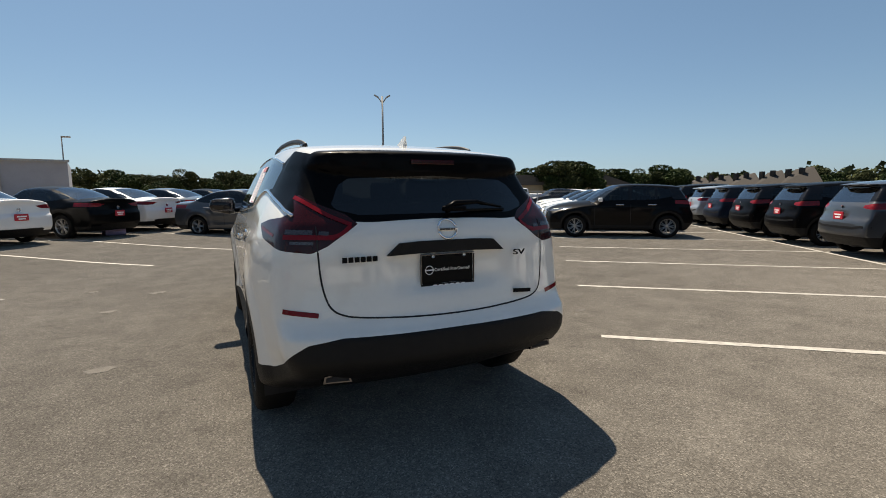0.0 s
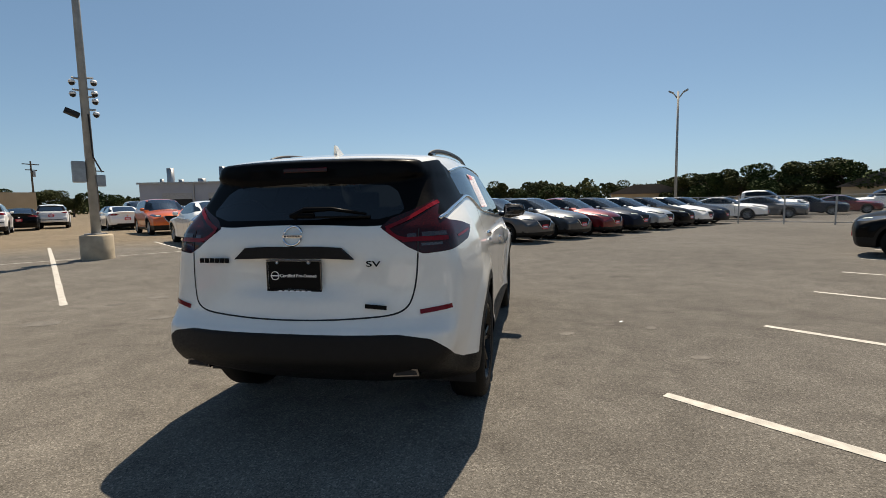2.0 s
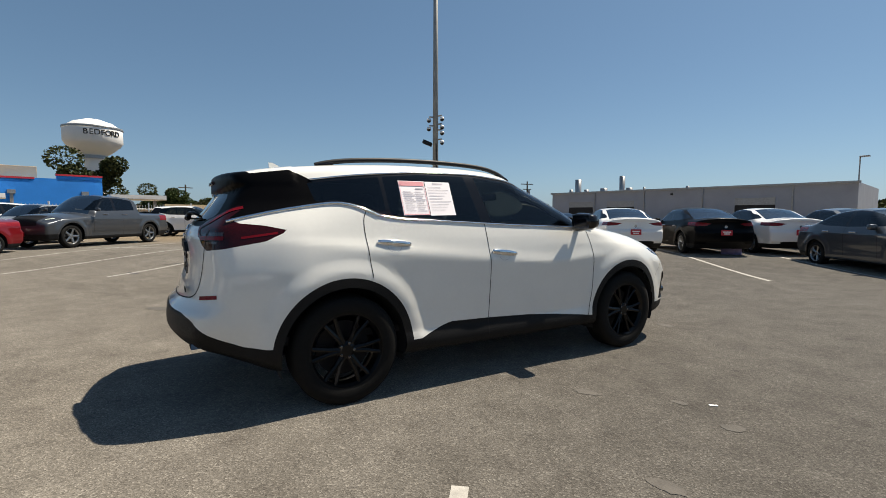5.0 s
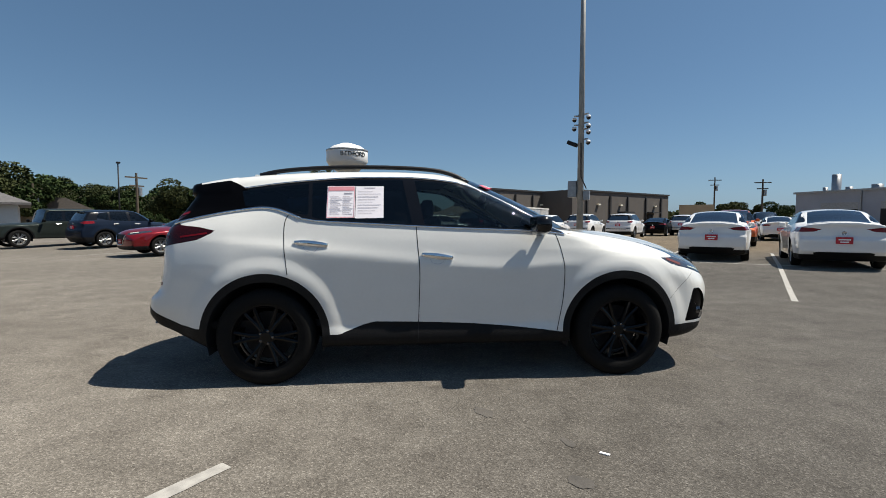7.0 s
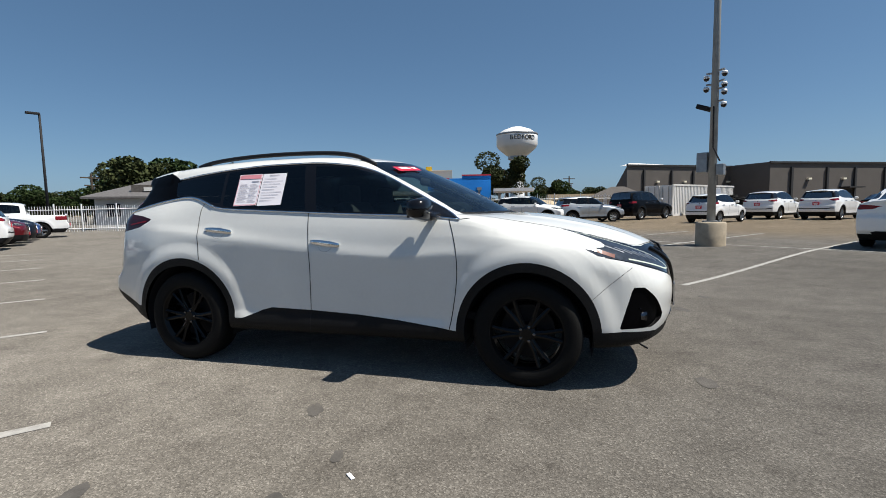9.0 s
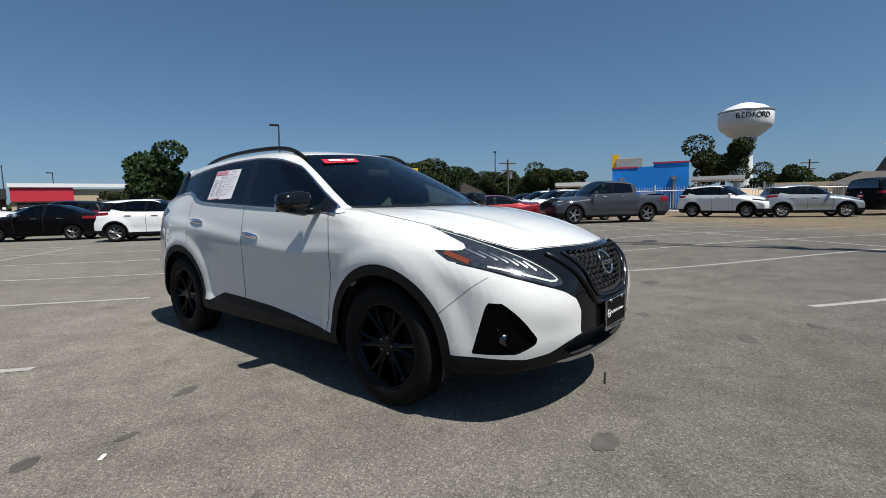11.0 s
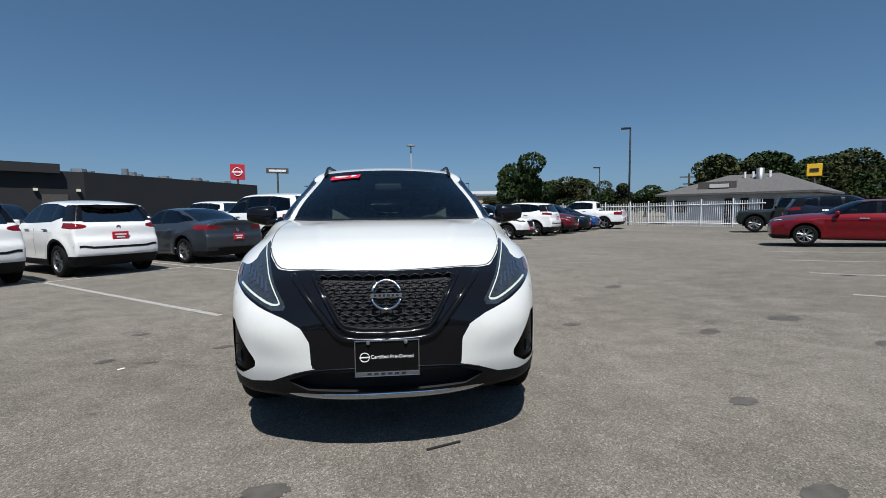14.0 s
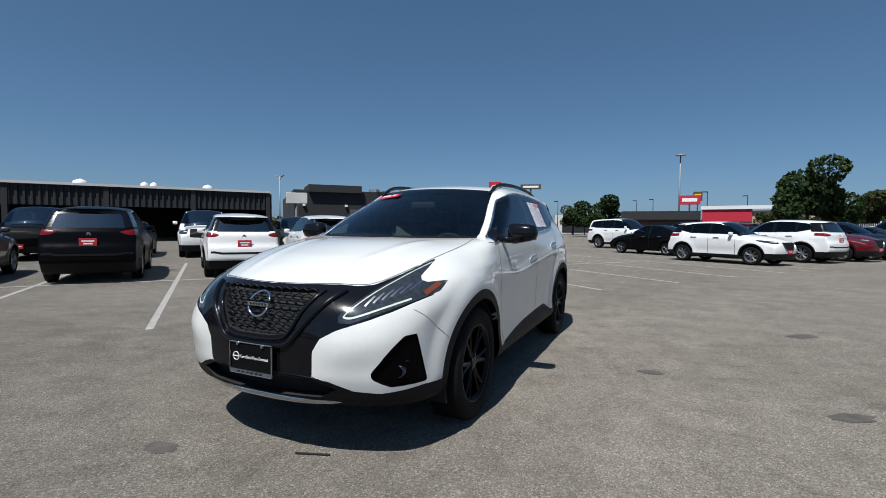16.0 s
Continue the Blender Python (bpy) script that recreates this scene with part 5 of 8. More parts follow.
HATCH = dict(CROSSOVER, spoiler=(-1.69, 1.425), y0=-1.86, y1=1.84, top=[(y * 0.87, z * 0.97) for y, z in CROSSOVER["top"]], front=[(z, y - 0.28) for z, y in CROSSOVER["front"]], rear=[(z * 0.97, y * 0.87) for z, y in CROSSOVER["rear"]], w=[(z * 0.97, w - 0.06) for z, w in CROSSOVER["w"]], hub=(1.17, -1.2, 0.30), arch=0.36,
             dlo=[(y * 0.87, z * 0.97) for y, z in CROSSOVER["dlo"]], pillars=[(-0.32, -0.22)], screen=(0.07, 0.79, 0.48, 0.60), back=("rear", 1.08, 1.40, 0.52, 0.44), plate_y=-1.84, mir=(0.83, 0.48, 1.09))
STYLES = dict(sedan=SEDAN, compact=COMPACT, crossover=CROSSOVER, suv=MIDSUV, large_suv=BIGSUV, pickup=TRUCK, off_roader=OFFROAD, hatchback=HATCH)

PAINTS = dict(white=car_paint("white_paint", (0.74, 0.74, 0.735)), silver=car_paint("silver_paint", (0.36, 0.38, 0.40), 0.6), grey=car_paint("grey_paint", (0.052, 0.058, 0.068), 0.4), black=car_paint("black_paint", (0.003, 0.003, 0.0035)), navy=car_paint("navy_paint", (0.010, 0.016, 0.030), 0.2),
              red=car_paint("red_paint", (0.17, 0.004, 0.008), 0.3), maroon=car_paint("maroon_paint", (0.11, 0.004, 0.009), 0.3), orange=car_paint("orange_paint", (0.48, 0.09, 0.015), 0.3), blue=car_paint("blue_paint", (0.012, 0.05, 0.20), 0.3), green=car_paint("dark_green_paint", (0.022, 0.028, 0.026), 0.2),
              tan=car_paint("pale_silver_paint", (0.5, 0.5, 0.48), 0.5), plum=car_paint("slate_grey_paint", (0.040, 0.047, 0.058), 0.4))
for dark in ("black", "navy", "green"):
    PAINTS[dark].node_tree.nodes["Principled BSDF"].inputs["Coat Weight"].default_value = 0.15
    dull(PAINTS[dark], 0.03)
M["shelf_red"] = plain("dealer_red", (0.45, 0.015, 0.03), 0.5, 0, 0, 0)
M["chrome_soft"] = plain("bright_trim", (0.6, 0.6, 0.62), 0.2, 1.0, 0, 0)
M["glass_car"] = glass("parked_glass", (0.8, 0.95, 0.95), 0.16)
M["glass_screen"] = glass("parked_screen", (0.8, 0.95, 0.95), 0.3, 2.7)
M["parked_red"] = dull(plain("parked_lamp_red", (0.16, 0.006, 0.010), 0.2, 0, 0.4, 0.4, 30), 0.2)


def build_style(kind, c):
    """One car of a style, with its parts, built once."""
    base = new("car")
    V, T = surface(body_field(c), (-1.12, c["y0"] - 0.12, 0.1), (1.12, c["y1"] + 0.12, 2.02), 0.043)
    sk = Skin(V, T)
    hub, ar = c["hub"], c["arch"]
    for hy in hub[:2]:
        sk.cut("hole", lambda x, y, z: np.sqrt((y - hy) ** 2 + (z - hub[2]) ** 2) - ar, lambda n, q: np.abs(q[:, 0]) > 0.45)
        if kind in ("crossover", "suv", "off_roader", "large_suv"):
            sk.cut("arch", lambda x, y, z: np.sqrt((y - hy) ** 2 + (z - hub[2]) ** 2) - ar - 0.055, lambda n, q: (np.abs(q[:, 0]) > 0.5) & (np.abs(q[:, 1] - hy) < 0.7))
    sk.cut("dlo", lambda x, y, z: poly_d(y, z, c["dlo"]), lambda n, q: (np.abs(n[:, 0]) > 0.3) & (np.abs(q[:, 0]) > 0.4))
    for y0, y1 in c["pillars"]:
        sk.cut("pillar", lambda x, y, z: np.maximum(y0 - y, y - y1), lambda n, q: np.abs(n[:, 0]) > 0.3, ("dlo",))
    a, b, xa, xb = c["screen"]
    bend = c["bend"]
    sk.cut("screen", lambda x, y, z: np.maximum(np.maximum(a - (y + bend * x * x), (y + bend * x * x) - b), np.abs(x) - (xa + (xb - xa) * np.clip((y + bend * x * x - a) / (b - a), 0, 1))), lambda n, q: (n[:, 2] > 0.2) & (q[:, 1] > -0.5))
    if c["back"][0] == "top":
        _, y0, y1, x0, x1 = c["back"]
        sk.cut("backlight", lambda x, y, z: np.maximum(np.maximum(y0 + 0.15 * x * x - y, y - y1), np.abs(x) - (x0 + (x1 - x0) * (y - y0) / (y1 - y0))), lambda n, q: n[:, 2] > 0.2)
    elif c["back"][0] == "rear":
        _, z0, z1, x0, x1 = c["back"]
        sk.cut("backlight", lambda x, y, z: np.maximum(np.maximum(z0 - z, z - z1), np.abs(x) - (x0 + (x1 - x0) * (z - z0) / (z1 - z0))), lambda n, q: (n[:, 1] < -0.35))
    if "bed" in c:
        y0, y1, xw = c["bed"]
        sk.cut("bed", lambda x, y, z: np.maximum(np.maximum(y0 - y, y - y1), np.abs(x) - xw), lambda n, q: n[:, 2] > 0.5)
        sk.cut("backlight", lambda x, y, z: np.maximum(np.maximum(1.42 - z, z - 1.76), np.abs(x) - 0.62), lambda n, q: (n[:, 1] < -0.4) & (q[:, 1] > -1.5))
    if "spoiler" in c:
        z0, z1, yd = c["back"][1], c["spoiler"][1], min(v[0] for v in c["dlo"])
        sk.cut("surround", lambda x, y, z: np.maximum(np.maximum(z0 + 0.02 - z, z - z1 - 0.005), y - yd - 0.35 * (z - z0) - 0.02), lambda n, q: (q[:, 1] < -1.0) & (n[:, 2] < 0.75), ("paint",))
    sk.cut("lampf", lambda x, y, z: poly_d(np.abs(x), z, c["lampf"]), lambda n, q: (q[:, 1] > c["y1"] - 0.75) & (n[:, 1] > 0.05))
    sk.cut("grille", lambda x, y, z: poly_d(np.abs(x), z, c["grille"]), lambda n, q: n[:, 1] > 0.3)
    sk.cut("lampr", lambda x, y, z: poly_d(np.abs(x), z, c["lampr"]), lambda n, q: (q[:, 1] < c["y0"] + 0.6) & (n[:, 1] < -0.05))
    sk.cut("low", lambda x, y, z: z - np.where(np.abs(y) < 1.6, c["skirt"], c["low"]), None)
    shell = sk.piece("paint", PAINTS["white"], base, "body")
    sk.piece("low", M["black_plastic"], base, "lower_cladding")
    sk.piece("screen", M["glass_screen"], base, "windscreen")
    sk.piece("backlight", M["glass_screen"], base, "rear_window")
    sk.piece("grille", M["black_plastic"], base, "grille", sink=(0, -0.03, 0))
    sk.piece("surround", M["gloss_black"], base, "tailgate_surround")
    sk.piece("bed", M["black_plastic"], base, "cargo_bed", sink=(0, 0, -0.45))
    tree = sk.tree()
    for s, pk in ((1, lambda q: q[:, 0] > 0), (-1, lambda q: q[:, 0] < 0)):
        cuts = [-9.0] + sorted((a + b) / 2 for a, b in c["pillars"]) + [9.0]
        for a, b in zip(cuts, cuts[1:]):
            sk.piece("dlo", M["glass_car"], base, "side_window", pick=lambda q: pk(q) & (q[:, 1] > a) & (q[:, 1] <= b))
        for a, b in c["pillars"]:
            sk.piece("pillar", M["gloss_black"], base, "door_pillar", pick=lambda q: pk(q) & (q[:, 1] > a - 0.03) & (q[:, 1] < b + 0.03))
        sk.piece("lampf", M["clear_lens"], base, "headlamp", pick=pk)
        sk.piece("lampr", M["parked_red"], base, "tail_lamp", pick=pk)
        for hy in hub[:2]:
            sk.piece("arch", M["black_plastic"], base, "wheel_arch_moulding", pick=lambda q: pk(q) & (np.abs(q[:, 1] - hy) < 0.8))
            hw = float(curve(c["w"])(0.5))
            wheel_parts(base, hub[2], 0.21, M[c["rim"]], s * (hw - 0.115), hy, hub[2], s, 5 if kind in ("compact", "pickup") else 7, "twin" if kind != "pickup" else "single")
            vs, fs = lathe([(ar + 0.01, 0.1), (ar + 0.01, -0.28), (0.0, -0.28)], 24)
            vs = [(s * (hw - 0.16 + v[0]), hy + v[1], hub[2] + v[2]) for v in vs]
            child("wheel_well", mesh_from("wheel_well", vs, [f for f in fs if min(vs[i][2] for i in f) > 0.18], M["interior"]), base)
        if "blade" in c:
            part("grille_blade", bm_tube([p + n * 0.006 for p, n in on_skin(tree, resample([(s * a, z) for a, z in c["blade"]], 0.05), "y+")], 0.013, 6), M["chrome_soft"], base)
        if "spoiler" in c:
            zb = c["low"] + 0.17
            q = on_skin(tree, resample([(0.0, zb), (s * 0.50, zb), (s * 0.66, zb + 0.03), (s * 0.80, zb + 0.02)], 0.06), "y-")
            if len(q) > 2:
                part("bumper_line", bm_strip(q, 0.045, 0.004), M["black_plastic"], base)
        if kind in ("sedan", "compact"):
            q = on_skin(tree, resample([(0.0, 0.37), (s * 0.46, 0.37), (s * 0.54, 0.35)], 0.06), "y-")
            part("rear_diffuser", bm_strip(q, 0.10, 0.005), M["black_plastic"], base)
            q = on_skin(tree, resample([(s * 0.34, 0.30), (s * 0.72, 0.32), (s * 0.78, 0.36)], 0.05), "y+")
            part("lower_grille", bm_strip(q, 0.06, 0.005), M["black_plastic"], base)
        x, y, z = c["mir"]
        part("door_mirror", bm_box(s * x, y, z, 0.17, 0.12, 0.13, 0.04), PAINTS["black"], base, "", True)
        for yy in (-0.32 if len(c["pillars"]) else 0.2, 0.7 if kind != "pickup" else 1.05):
            q = on_skin(tree, [(yy, 0.35 + 0.05 * k) for k in range(14)], "x+" if s > 0 else "x-")
            q = [(p, n) for p, n in q if p.z < min(v[1] for v in c["dlo"])]
            if len(q) > 2:
                part("panel_gap", bm_strip(q, 0.012, 0.002), M["interior"], base)
        zz = min(v[1] for v in c["dlo"]) - 0.13
        for yy in (-1.02, -0.12):
            q = on_skin(tree, [(yy + (0.5 if kind == "pickup" else 0), zz), (yy + (0.72 if kind == "pickup" else 0.22), zz)], "x+" if s > 0 else "x-")
            if len(q) == 2:
                part("door_handle", bm_tube([p + n * 0.02 for p, n in q], 0.014, 6), M["chrome_soft"], base)
    for s in (1, -1):
        lo, hi = min(z for _, z in c["lampf"]), max(z for _, z in c["lampf"])
        xa, xb = min(x for x, _ in c["lampf"]), max(x for x, _ in c["lampf"])
        q = on_skin(tree, resample([(s * (xa + 0.05), lo + 0.25 * (hi - lo) + 0.02), (s * (xb - 0.07), lo + 0.62 * (hi - lo))], 0.04), "y+")
        if len(q) > 2:
            part("light_strip", bm_strip(q[:max(3, len(q) * 2 // 3)], 0.036, 0.004), M["lamp_white"], base)
    pl = child("number_plate", None, base, "red dealer plate")
    part("card", bm_box(0, c["plate_y"], c["plate"], 0.31, 0.02, 0.16, 0.004), M["shelf_red"], pl)
    for dz, w in ((0.02, 0.22), (-0.035, 0.16)):
        part("printed_bar", bm_box(0, c["plate_y"] - 0.012, c["plate"] + dz, w, 0.004, 0.03), M["white_print"], pl)
    yf = c["y1"] + 0.005
    pf = child("front_plate", None, base, "red dealer plate")
    part("card", bm_box(0, yf, 0.50, 0.31, 0.02, 0.15, 0.004), M["shelf_red"], pf)
    part("printed_bar", bm_box(0, yf + 0.012, 0.51, 0.22, 0.004, 0.03), M["white_print"], pf)
    p = on_skin(tree, [(0, c["plate"] + 0.17)], "y-")
    if p and kind != "pickup":
        part("badge", bm_lathe([(0.0, 0.006), (0.04, 0.005), (0.045, 0.0)], 16, "y", p[0][0] + Vector((0, -0.008, 0))), M["chrome_soft"], base)
    part("cabin_floor", bm_box(0, 0, 0.55, 1.3, 2.2, 0.3, 0.05), M["interior"], base)
    for x in (-0.36, 0.36):
        for y in (0.0, -0.85):
            part("seat_back", bm_box(x, y + (0.5 if kind == "pickup" else 0), 0.95, 0.46, 0.16, 0.62, 0.05), M["seat"], base)
    return base


TEMPLATES = {k: build_style(k, c) for k, c in STYLES.items()}
NAMES = dict(sedan="sedan_car", compact="compact_sedan", crossover="crossover_car", suv="suv_parked", large_suv="large_suv", pickup="pickup_truck", off_roader="off_road_car", hatchback="hatchback_car")
WORDS = dict(sedan="sedan", compact="compact sedan", crossover="small crossover", suv="SUV", large_suv="large SUV", pickup="crew cab pickup truck", off_roader="boxy off-road SUV", hatchback="small hatchback")
used_templates = set()


def park(kind, color, place, heading, where="parked on the lot", group="parked cars", rim=None, plates=True):
    """Parks a car; heading is the angle of its nose from +x, in degrees."""
    z = ground_z(place[0], place[1])
    m = pose(place[0], place[1], z, 0, 0, heading - 90)
    ob = TEMPLATES[kind]
    if kind in used_templates:
        ob = copy_thing(ob, m)
    else:
        used_templates.add(kind)
        ob.matrix_basis = m
    ob.name = NAMES[kind]
    tone = {"tan": "pale silver", "plum": "dark grey", "green": "dark green", "navy": "dark navy"}.get(color, color)
    tagged(ob, f"{tone} {WORDS[kind]} {where}", "car" if kind != "pickup" else "truck", group)
    for o in ob.children:
        if o.name.startswith("body") or (o.name.startswith("door_mirror") and color in ("white", "grey", "red", "silver", "orange")):
            o.material_slots[0].link = "OBJECT"
            o.material_slots[0].material = PAINTS[color]
        if not plates and o.name.startswith(("number_plate", "front_plate")):
            pass
    return ob


UH, RH, VH = -36.0, 144.0, 54.0
P_ = lambda a, b: lot(a, b).to_tuple()
CARS = [
    # the row that faces away from the aisle
    ("large_suv", "white", P_(10.6, -6.95), UH), ("sedan", "plum", P_(10.4, -4.1), UH), ("crossover", "white", P_(10.1, -1.3), UH), ("crossover", "white", P_(10.1, 1.05), UH),
    ("suv", "black", P_(10.3, 4.1), UH), ("crossover", "grey", P_(10.2, 7.0), UH), ("crossover", "black", P_(10.2, 9.55), UH), ("crossover", "black", P_(10.2, 12.0), UH),
    ("crossover", "navy", P_(10.2, 14.4), UH), ("crossover", "silver", P_(10.2, 16.7), UH), ("suv", "black", P_(10.2, 19.1), UH), ("crossover", "white", P_(10.2, 21.5), UH),
    # the row opposite, noses to the aisle
    ("crossover", "black", P_(4.3, 11.3), RH),
    ("compact", "silver", P_(4.4, 14.0), RH), ("compact", "white", P_(4.3, 16.5), RH), ("compact", "silver", P_(4.5, 19.0), RH), ("compact", "white", P_(4.3, 21.5), RH), ("sedan", "tan", P_(4.3, 24.0), RH),
    # compact sedans in a tight row
    *[("compact", col, P_(-7.44 + 0.12 * k, 9.74 + 2.18 * k), UH) for k, col in enumerate(("grey", "plum", "maroon", "navy", "silver", "black", "white", "navy"))],
    # sedans, tails to the aisle
    ("sedan", "white", P_(-13.6, 2.1), 142.0), ("sedan", "white", P_(-12.5, 4.7), RH), ("sedan", "black", P_(-12.3, 7.2), RH), ("sedan", "white", P_(-12.7, 9.5), RH), ("sedan", "grey", P_(-13.0, 12.2), RH), ("sedan", "black", P_(-13.2, 14.8), RH), ("sedan", "navy", P_(-13.2, 17.3), RH),
    # the far corner behind the pole
    ("suv", "orange", (-17.0, 15.6), UH), ("sedan", "white", (-24.5, 20.5), RH), ("sedan", "white", (-22.5, 22.5), RH), ("hatchback", "white", (-24.6, 8.9), 140.0), ("suv", "white", (-29.9, 13.4), 140.0), ("suv", "white", (-28.0, 15.6), 140.0),
    ("sedan", "black", (-32.0, 20.3), 140.0), ("suv", "white", (-33.0, 23.2), 138.0), ("compact", "blue", (-28.0, 23.5), UH), ("pickup", "white", (-31.5, 29.0), UH), ("sedan", "black", (-24.5, 25.5), RH), ("large_suv", "black", (-31.3, 5.9), 142.0), ("crossover", "silver", (-27.0, 2.3), 112.0),
    # the side towards the water tower
    ("suv", "white", (-26.6, -1.2), 76.0), ("pickup", "grey", P_(-12.4, -15.2), -37.0), ("sedan", "red", P_(-6.7, -15.6), -44.0), ("suv", "navy", P_(-7.6, -22.4), RH), ("off_roader", "green", P_(-5.9, -26.2), UH),
    ("crossover", "silver", P_(-12.6, -18.2), UH), ("suv", "white", P_(-12.8, -20.8), UH), ("suv", "white", P_(-13.0, -23.4), UH), ("crossover", "navy", P_(-13.0, -26.0), UH),
    # the row by the white fence
    ("crossover", "white", P_(6.5, -16.3), 145.0), ("suv", "white", P_(6.5, -19.7), UH), ("suv", "maroon", P_(6.2, -22.3), RH), ("suv", "navy", P_(6.1, -24.8), RH), ("compact", "blue", P_(6.0, -27.2), RH), ("pickup", "white", P_(5.6, -30.0), UH),
    ("compact", "black", P_(11.6, -18.6), -34.5), ("suv", "navy", P_(13.2, -23.3), UH), ("large_suv", "white", P_(16.4, -22.4), RH), ("suv", "maroon", P_(12.6, -26.0), UH), ("sedan", "black", P_(12.8, -28.6), UH), ("sedan", "white", P_(16.0, -26.0), UH),
    # beyond the first row, towards the long shed
    ("pickup", "white", P_(19.0, 1.6), RH), ("pickup", "black", P_(19.0, 7.2), RH), ("suv", "green", P_(18.0, -2.2), RH), ("suv", "white", P_(16.5, -4.5), UH), ("large_suv", "white", P_(20.0, -11.0), UH), ("sedan", "black", P_(19.0, 4.4), RH), ("suv", "green", P_(18.4, -6.3), RH),
    ("crossover", "black", P_(18.6, 10.2), RH), ("suv", "grey", P_(18.6, 13.0), RH), ("suv", "black", P_(18.6, 16.0), RH),
    ("pickup", "white", P_(37.0, -22.0), VH), ("suv", "white", P_(37.0, -30.0), VH), ("suv", "black", P_(37.0, -26.0), VH),
    # behind the wire fence
    ("sedan", "white", (13.2, 29.0), -28.0), ("sedan", "grey", (16.4, 31.0), -28.0), ("pickup", "white", (17.6, 34.5), -25.0), ("sedan", "navy", (21.5, 36.0), -25.0), ("sedan", "maroon", (25.5, 39.0), -25.0), ("pickup", "white", (31.0, 43.0), 160.0), ("suv", "white", (31.5, 35.0), 160.0), ("suv", "navy", (28.0, 32.5), 160.0),
]
for kind, color, place, heading in CARS:
    park(kind, color, place, heading)


# ---- ground ----
def lot_material():
    """Sun-bleached chip-seal asphalt: fine stones, worn patches, oil spots and dusty sweeps."""
    m, n, l, b = material("lot_asphalt")
    co = n.new("ShaderNodeTexCoord")

    def noise_tex(scale, detail=3.0, rough=0.6):
        t = n.new("ShaderNodeTexNoise")
        t.inputs["Scale"].default_value, t.inputs["Detail"].default_value, t.inputs["Roughness"].default_value = scale, detail, rough
        l.new(co.outputs["Object"], t.inputs["Vector"])
        return t.outputs["Fac"]

    def ramp(src, stops):
        r = n.new("ShaderNodeValToRGB")
        while len(r.color_ramp.elements) < len(stops):
            r.color_ramp.elements.new(0.5)
        for e, (p, c) in zip(r.color_ramp.elements, stops):
            e.position, e.color = p, (*c, 1)
        l.new(src, r.inputs[0])
        return r.outputs[0]

    def mul(a, c, fac=1.0, mode="MULTIPLY"):
        x = n.new("ShaderNodeMix")
        x.data_type, x.blend_type = "RGBA", mode
        x.inputs["Factor"].default_value = fac
        l.new(a, x.inputs["A"]); l.new(c, x.inputs["B"])
        return x.outputs["Result"]
    vor = n.new("ShaderNodeTexVoronoi")
    vor.inputs["Scale"].default_value = 120.0
    l.new(co.outputs["Object"], vor.inputs["Vector"])
    stones = ramp(vor.outputs["Color"], [(0.0, (0.074, 0.068, 0.059)), (0.35, (0.130, 0.119, 0.104)), (0.7, (0.170, 0.156, 0.137)), (1.0, (0.30, 0.278, 0.246))])
    grain = ramp(noise_tex(190, 2), [(0.30, (0.70, 0.70, 0.70)), (0.7, (1.26, 1.26, 1.26))])
    col = mul(stones, grain)
    col = mul(col, ramp(noise_tex(2.2, 6, 0.65), [(0.30, (0.82, 0.81, 0.80)), (0.70, (1.18, 1.18, 1.17))]))
    col = mul(col, ramp(noise_tex(0.22, 4, 0.6), [(0.3, (0.82, 0.81, 0.80)), (0.7, (1.13, 1.13, 1.13))]))
    spots = ramp(noise_tex(0.9, 2, 0.4), [(0.0, (0.42, 0.41, 0.41)), (0.225, (0.55, 0.54, 0.54)), (0.27, (1, 1, 1))])
    col = mul(col, spots, 0.9)
    col = mul(col, ramp(noise_tex(4.5, 5, 0.7), [(0.30, (0.66, 0.65, 0.65)), (0.42, (0.97, 0.97, 0.97)), (0.70, (1.05, 1.05, 1.05))]), 0.8)
    # the older surface beyond the rise is more tan
    dot, rise, tan = n.new("ShaderNodeVectorMath"), n.new("ShaderNodeMapRange"), n.new("ShaderNodeMix")
    dot.operation = "DOT_PRODUCT"
    dot.inputs[1].default_value = (-0.85, 0.53, 0)
    l.new(co.outputs["Object"], dot.inputs[0]); l.new(dot.outputs["Value"], rise.inputs["Value"])
    rise.inputs["From Min"].default_value, rise.inputs["From Max"].default_value = 13.0, 18.0
    tan.data_type, tan.blend_type = "RGBA", "MULTIPLY"
    tan.inputs["B"].default_value = (1.42, 1.22, 0.95, 1)
    l.new(rise.outputs["Result"], tan.inputs["Factor"]); l.new(col, tan.inputs["A"])
    l.new(tan.outputs["Result"], b.inputs["Base Color"])
    b.inputs["Roughness"].default_value = 0.9
    b.inputs["Specular IOR Level"].default_value = 0.2
    b.inputs["Diffuse Roughness"].default_value = 1.0
    bn = n.new("ShaderNodeBump")
    bn.inputs["Strength"].default_value, bn.inputs["Distance"].default_value = 0.45, 0.005
    l.new(vor.outputs["Distance"], bn.inputs["Height"])
    l.new(bn.outputs[0], b.inputs["Normal"])
    return m


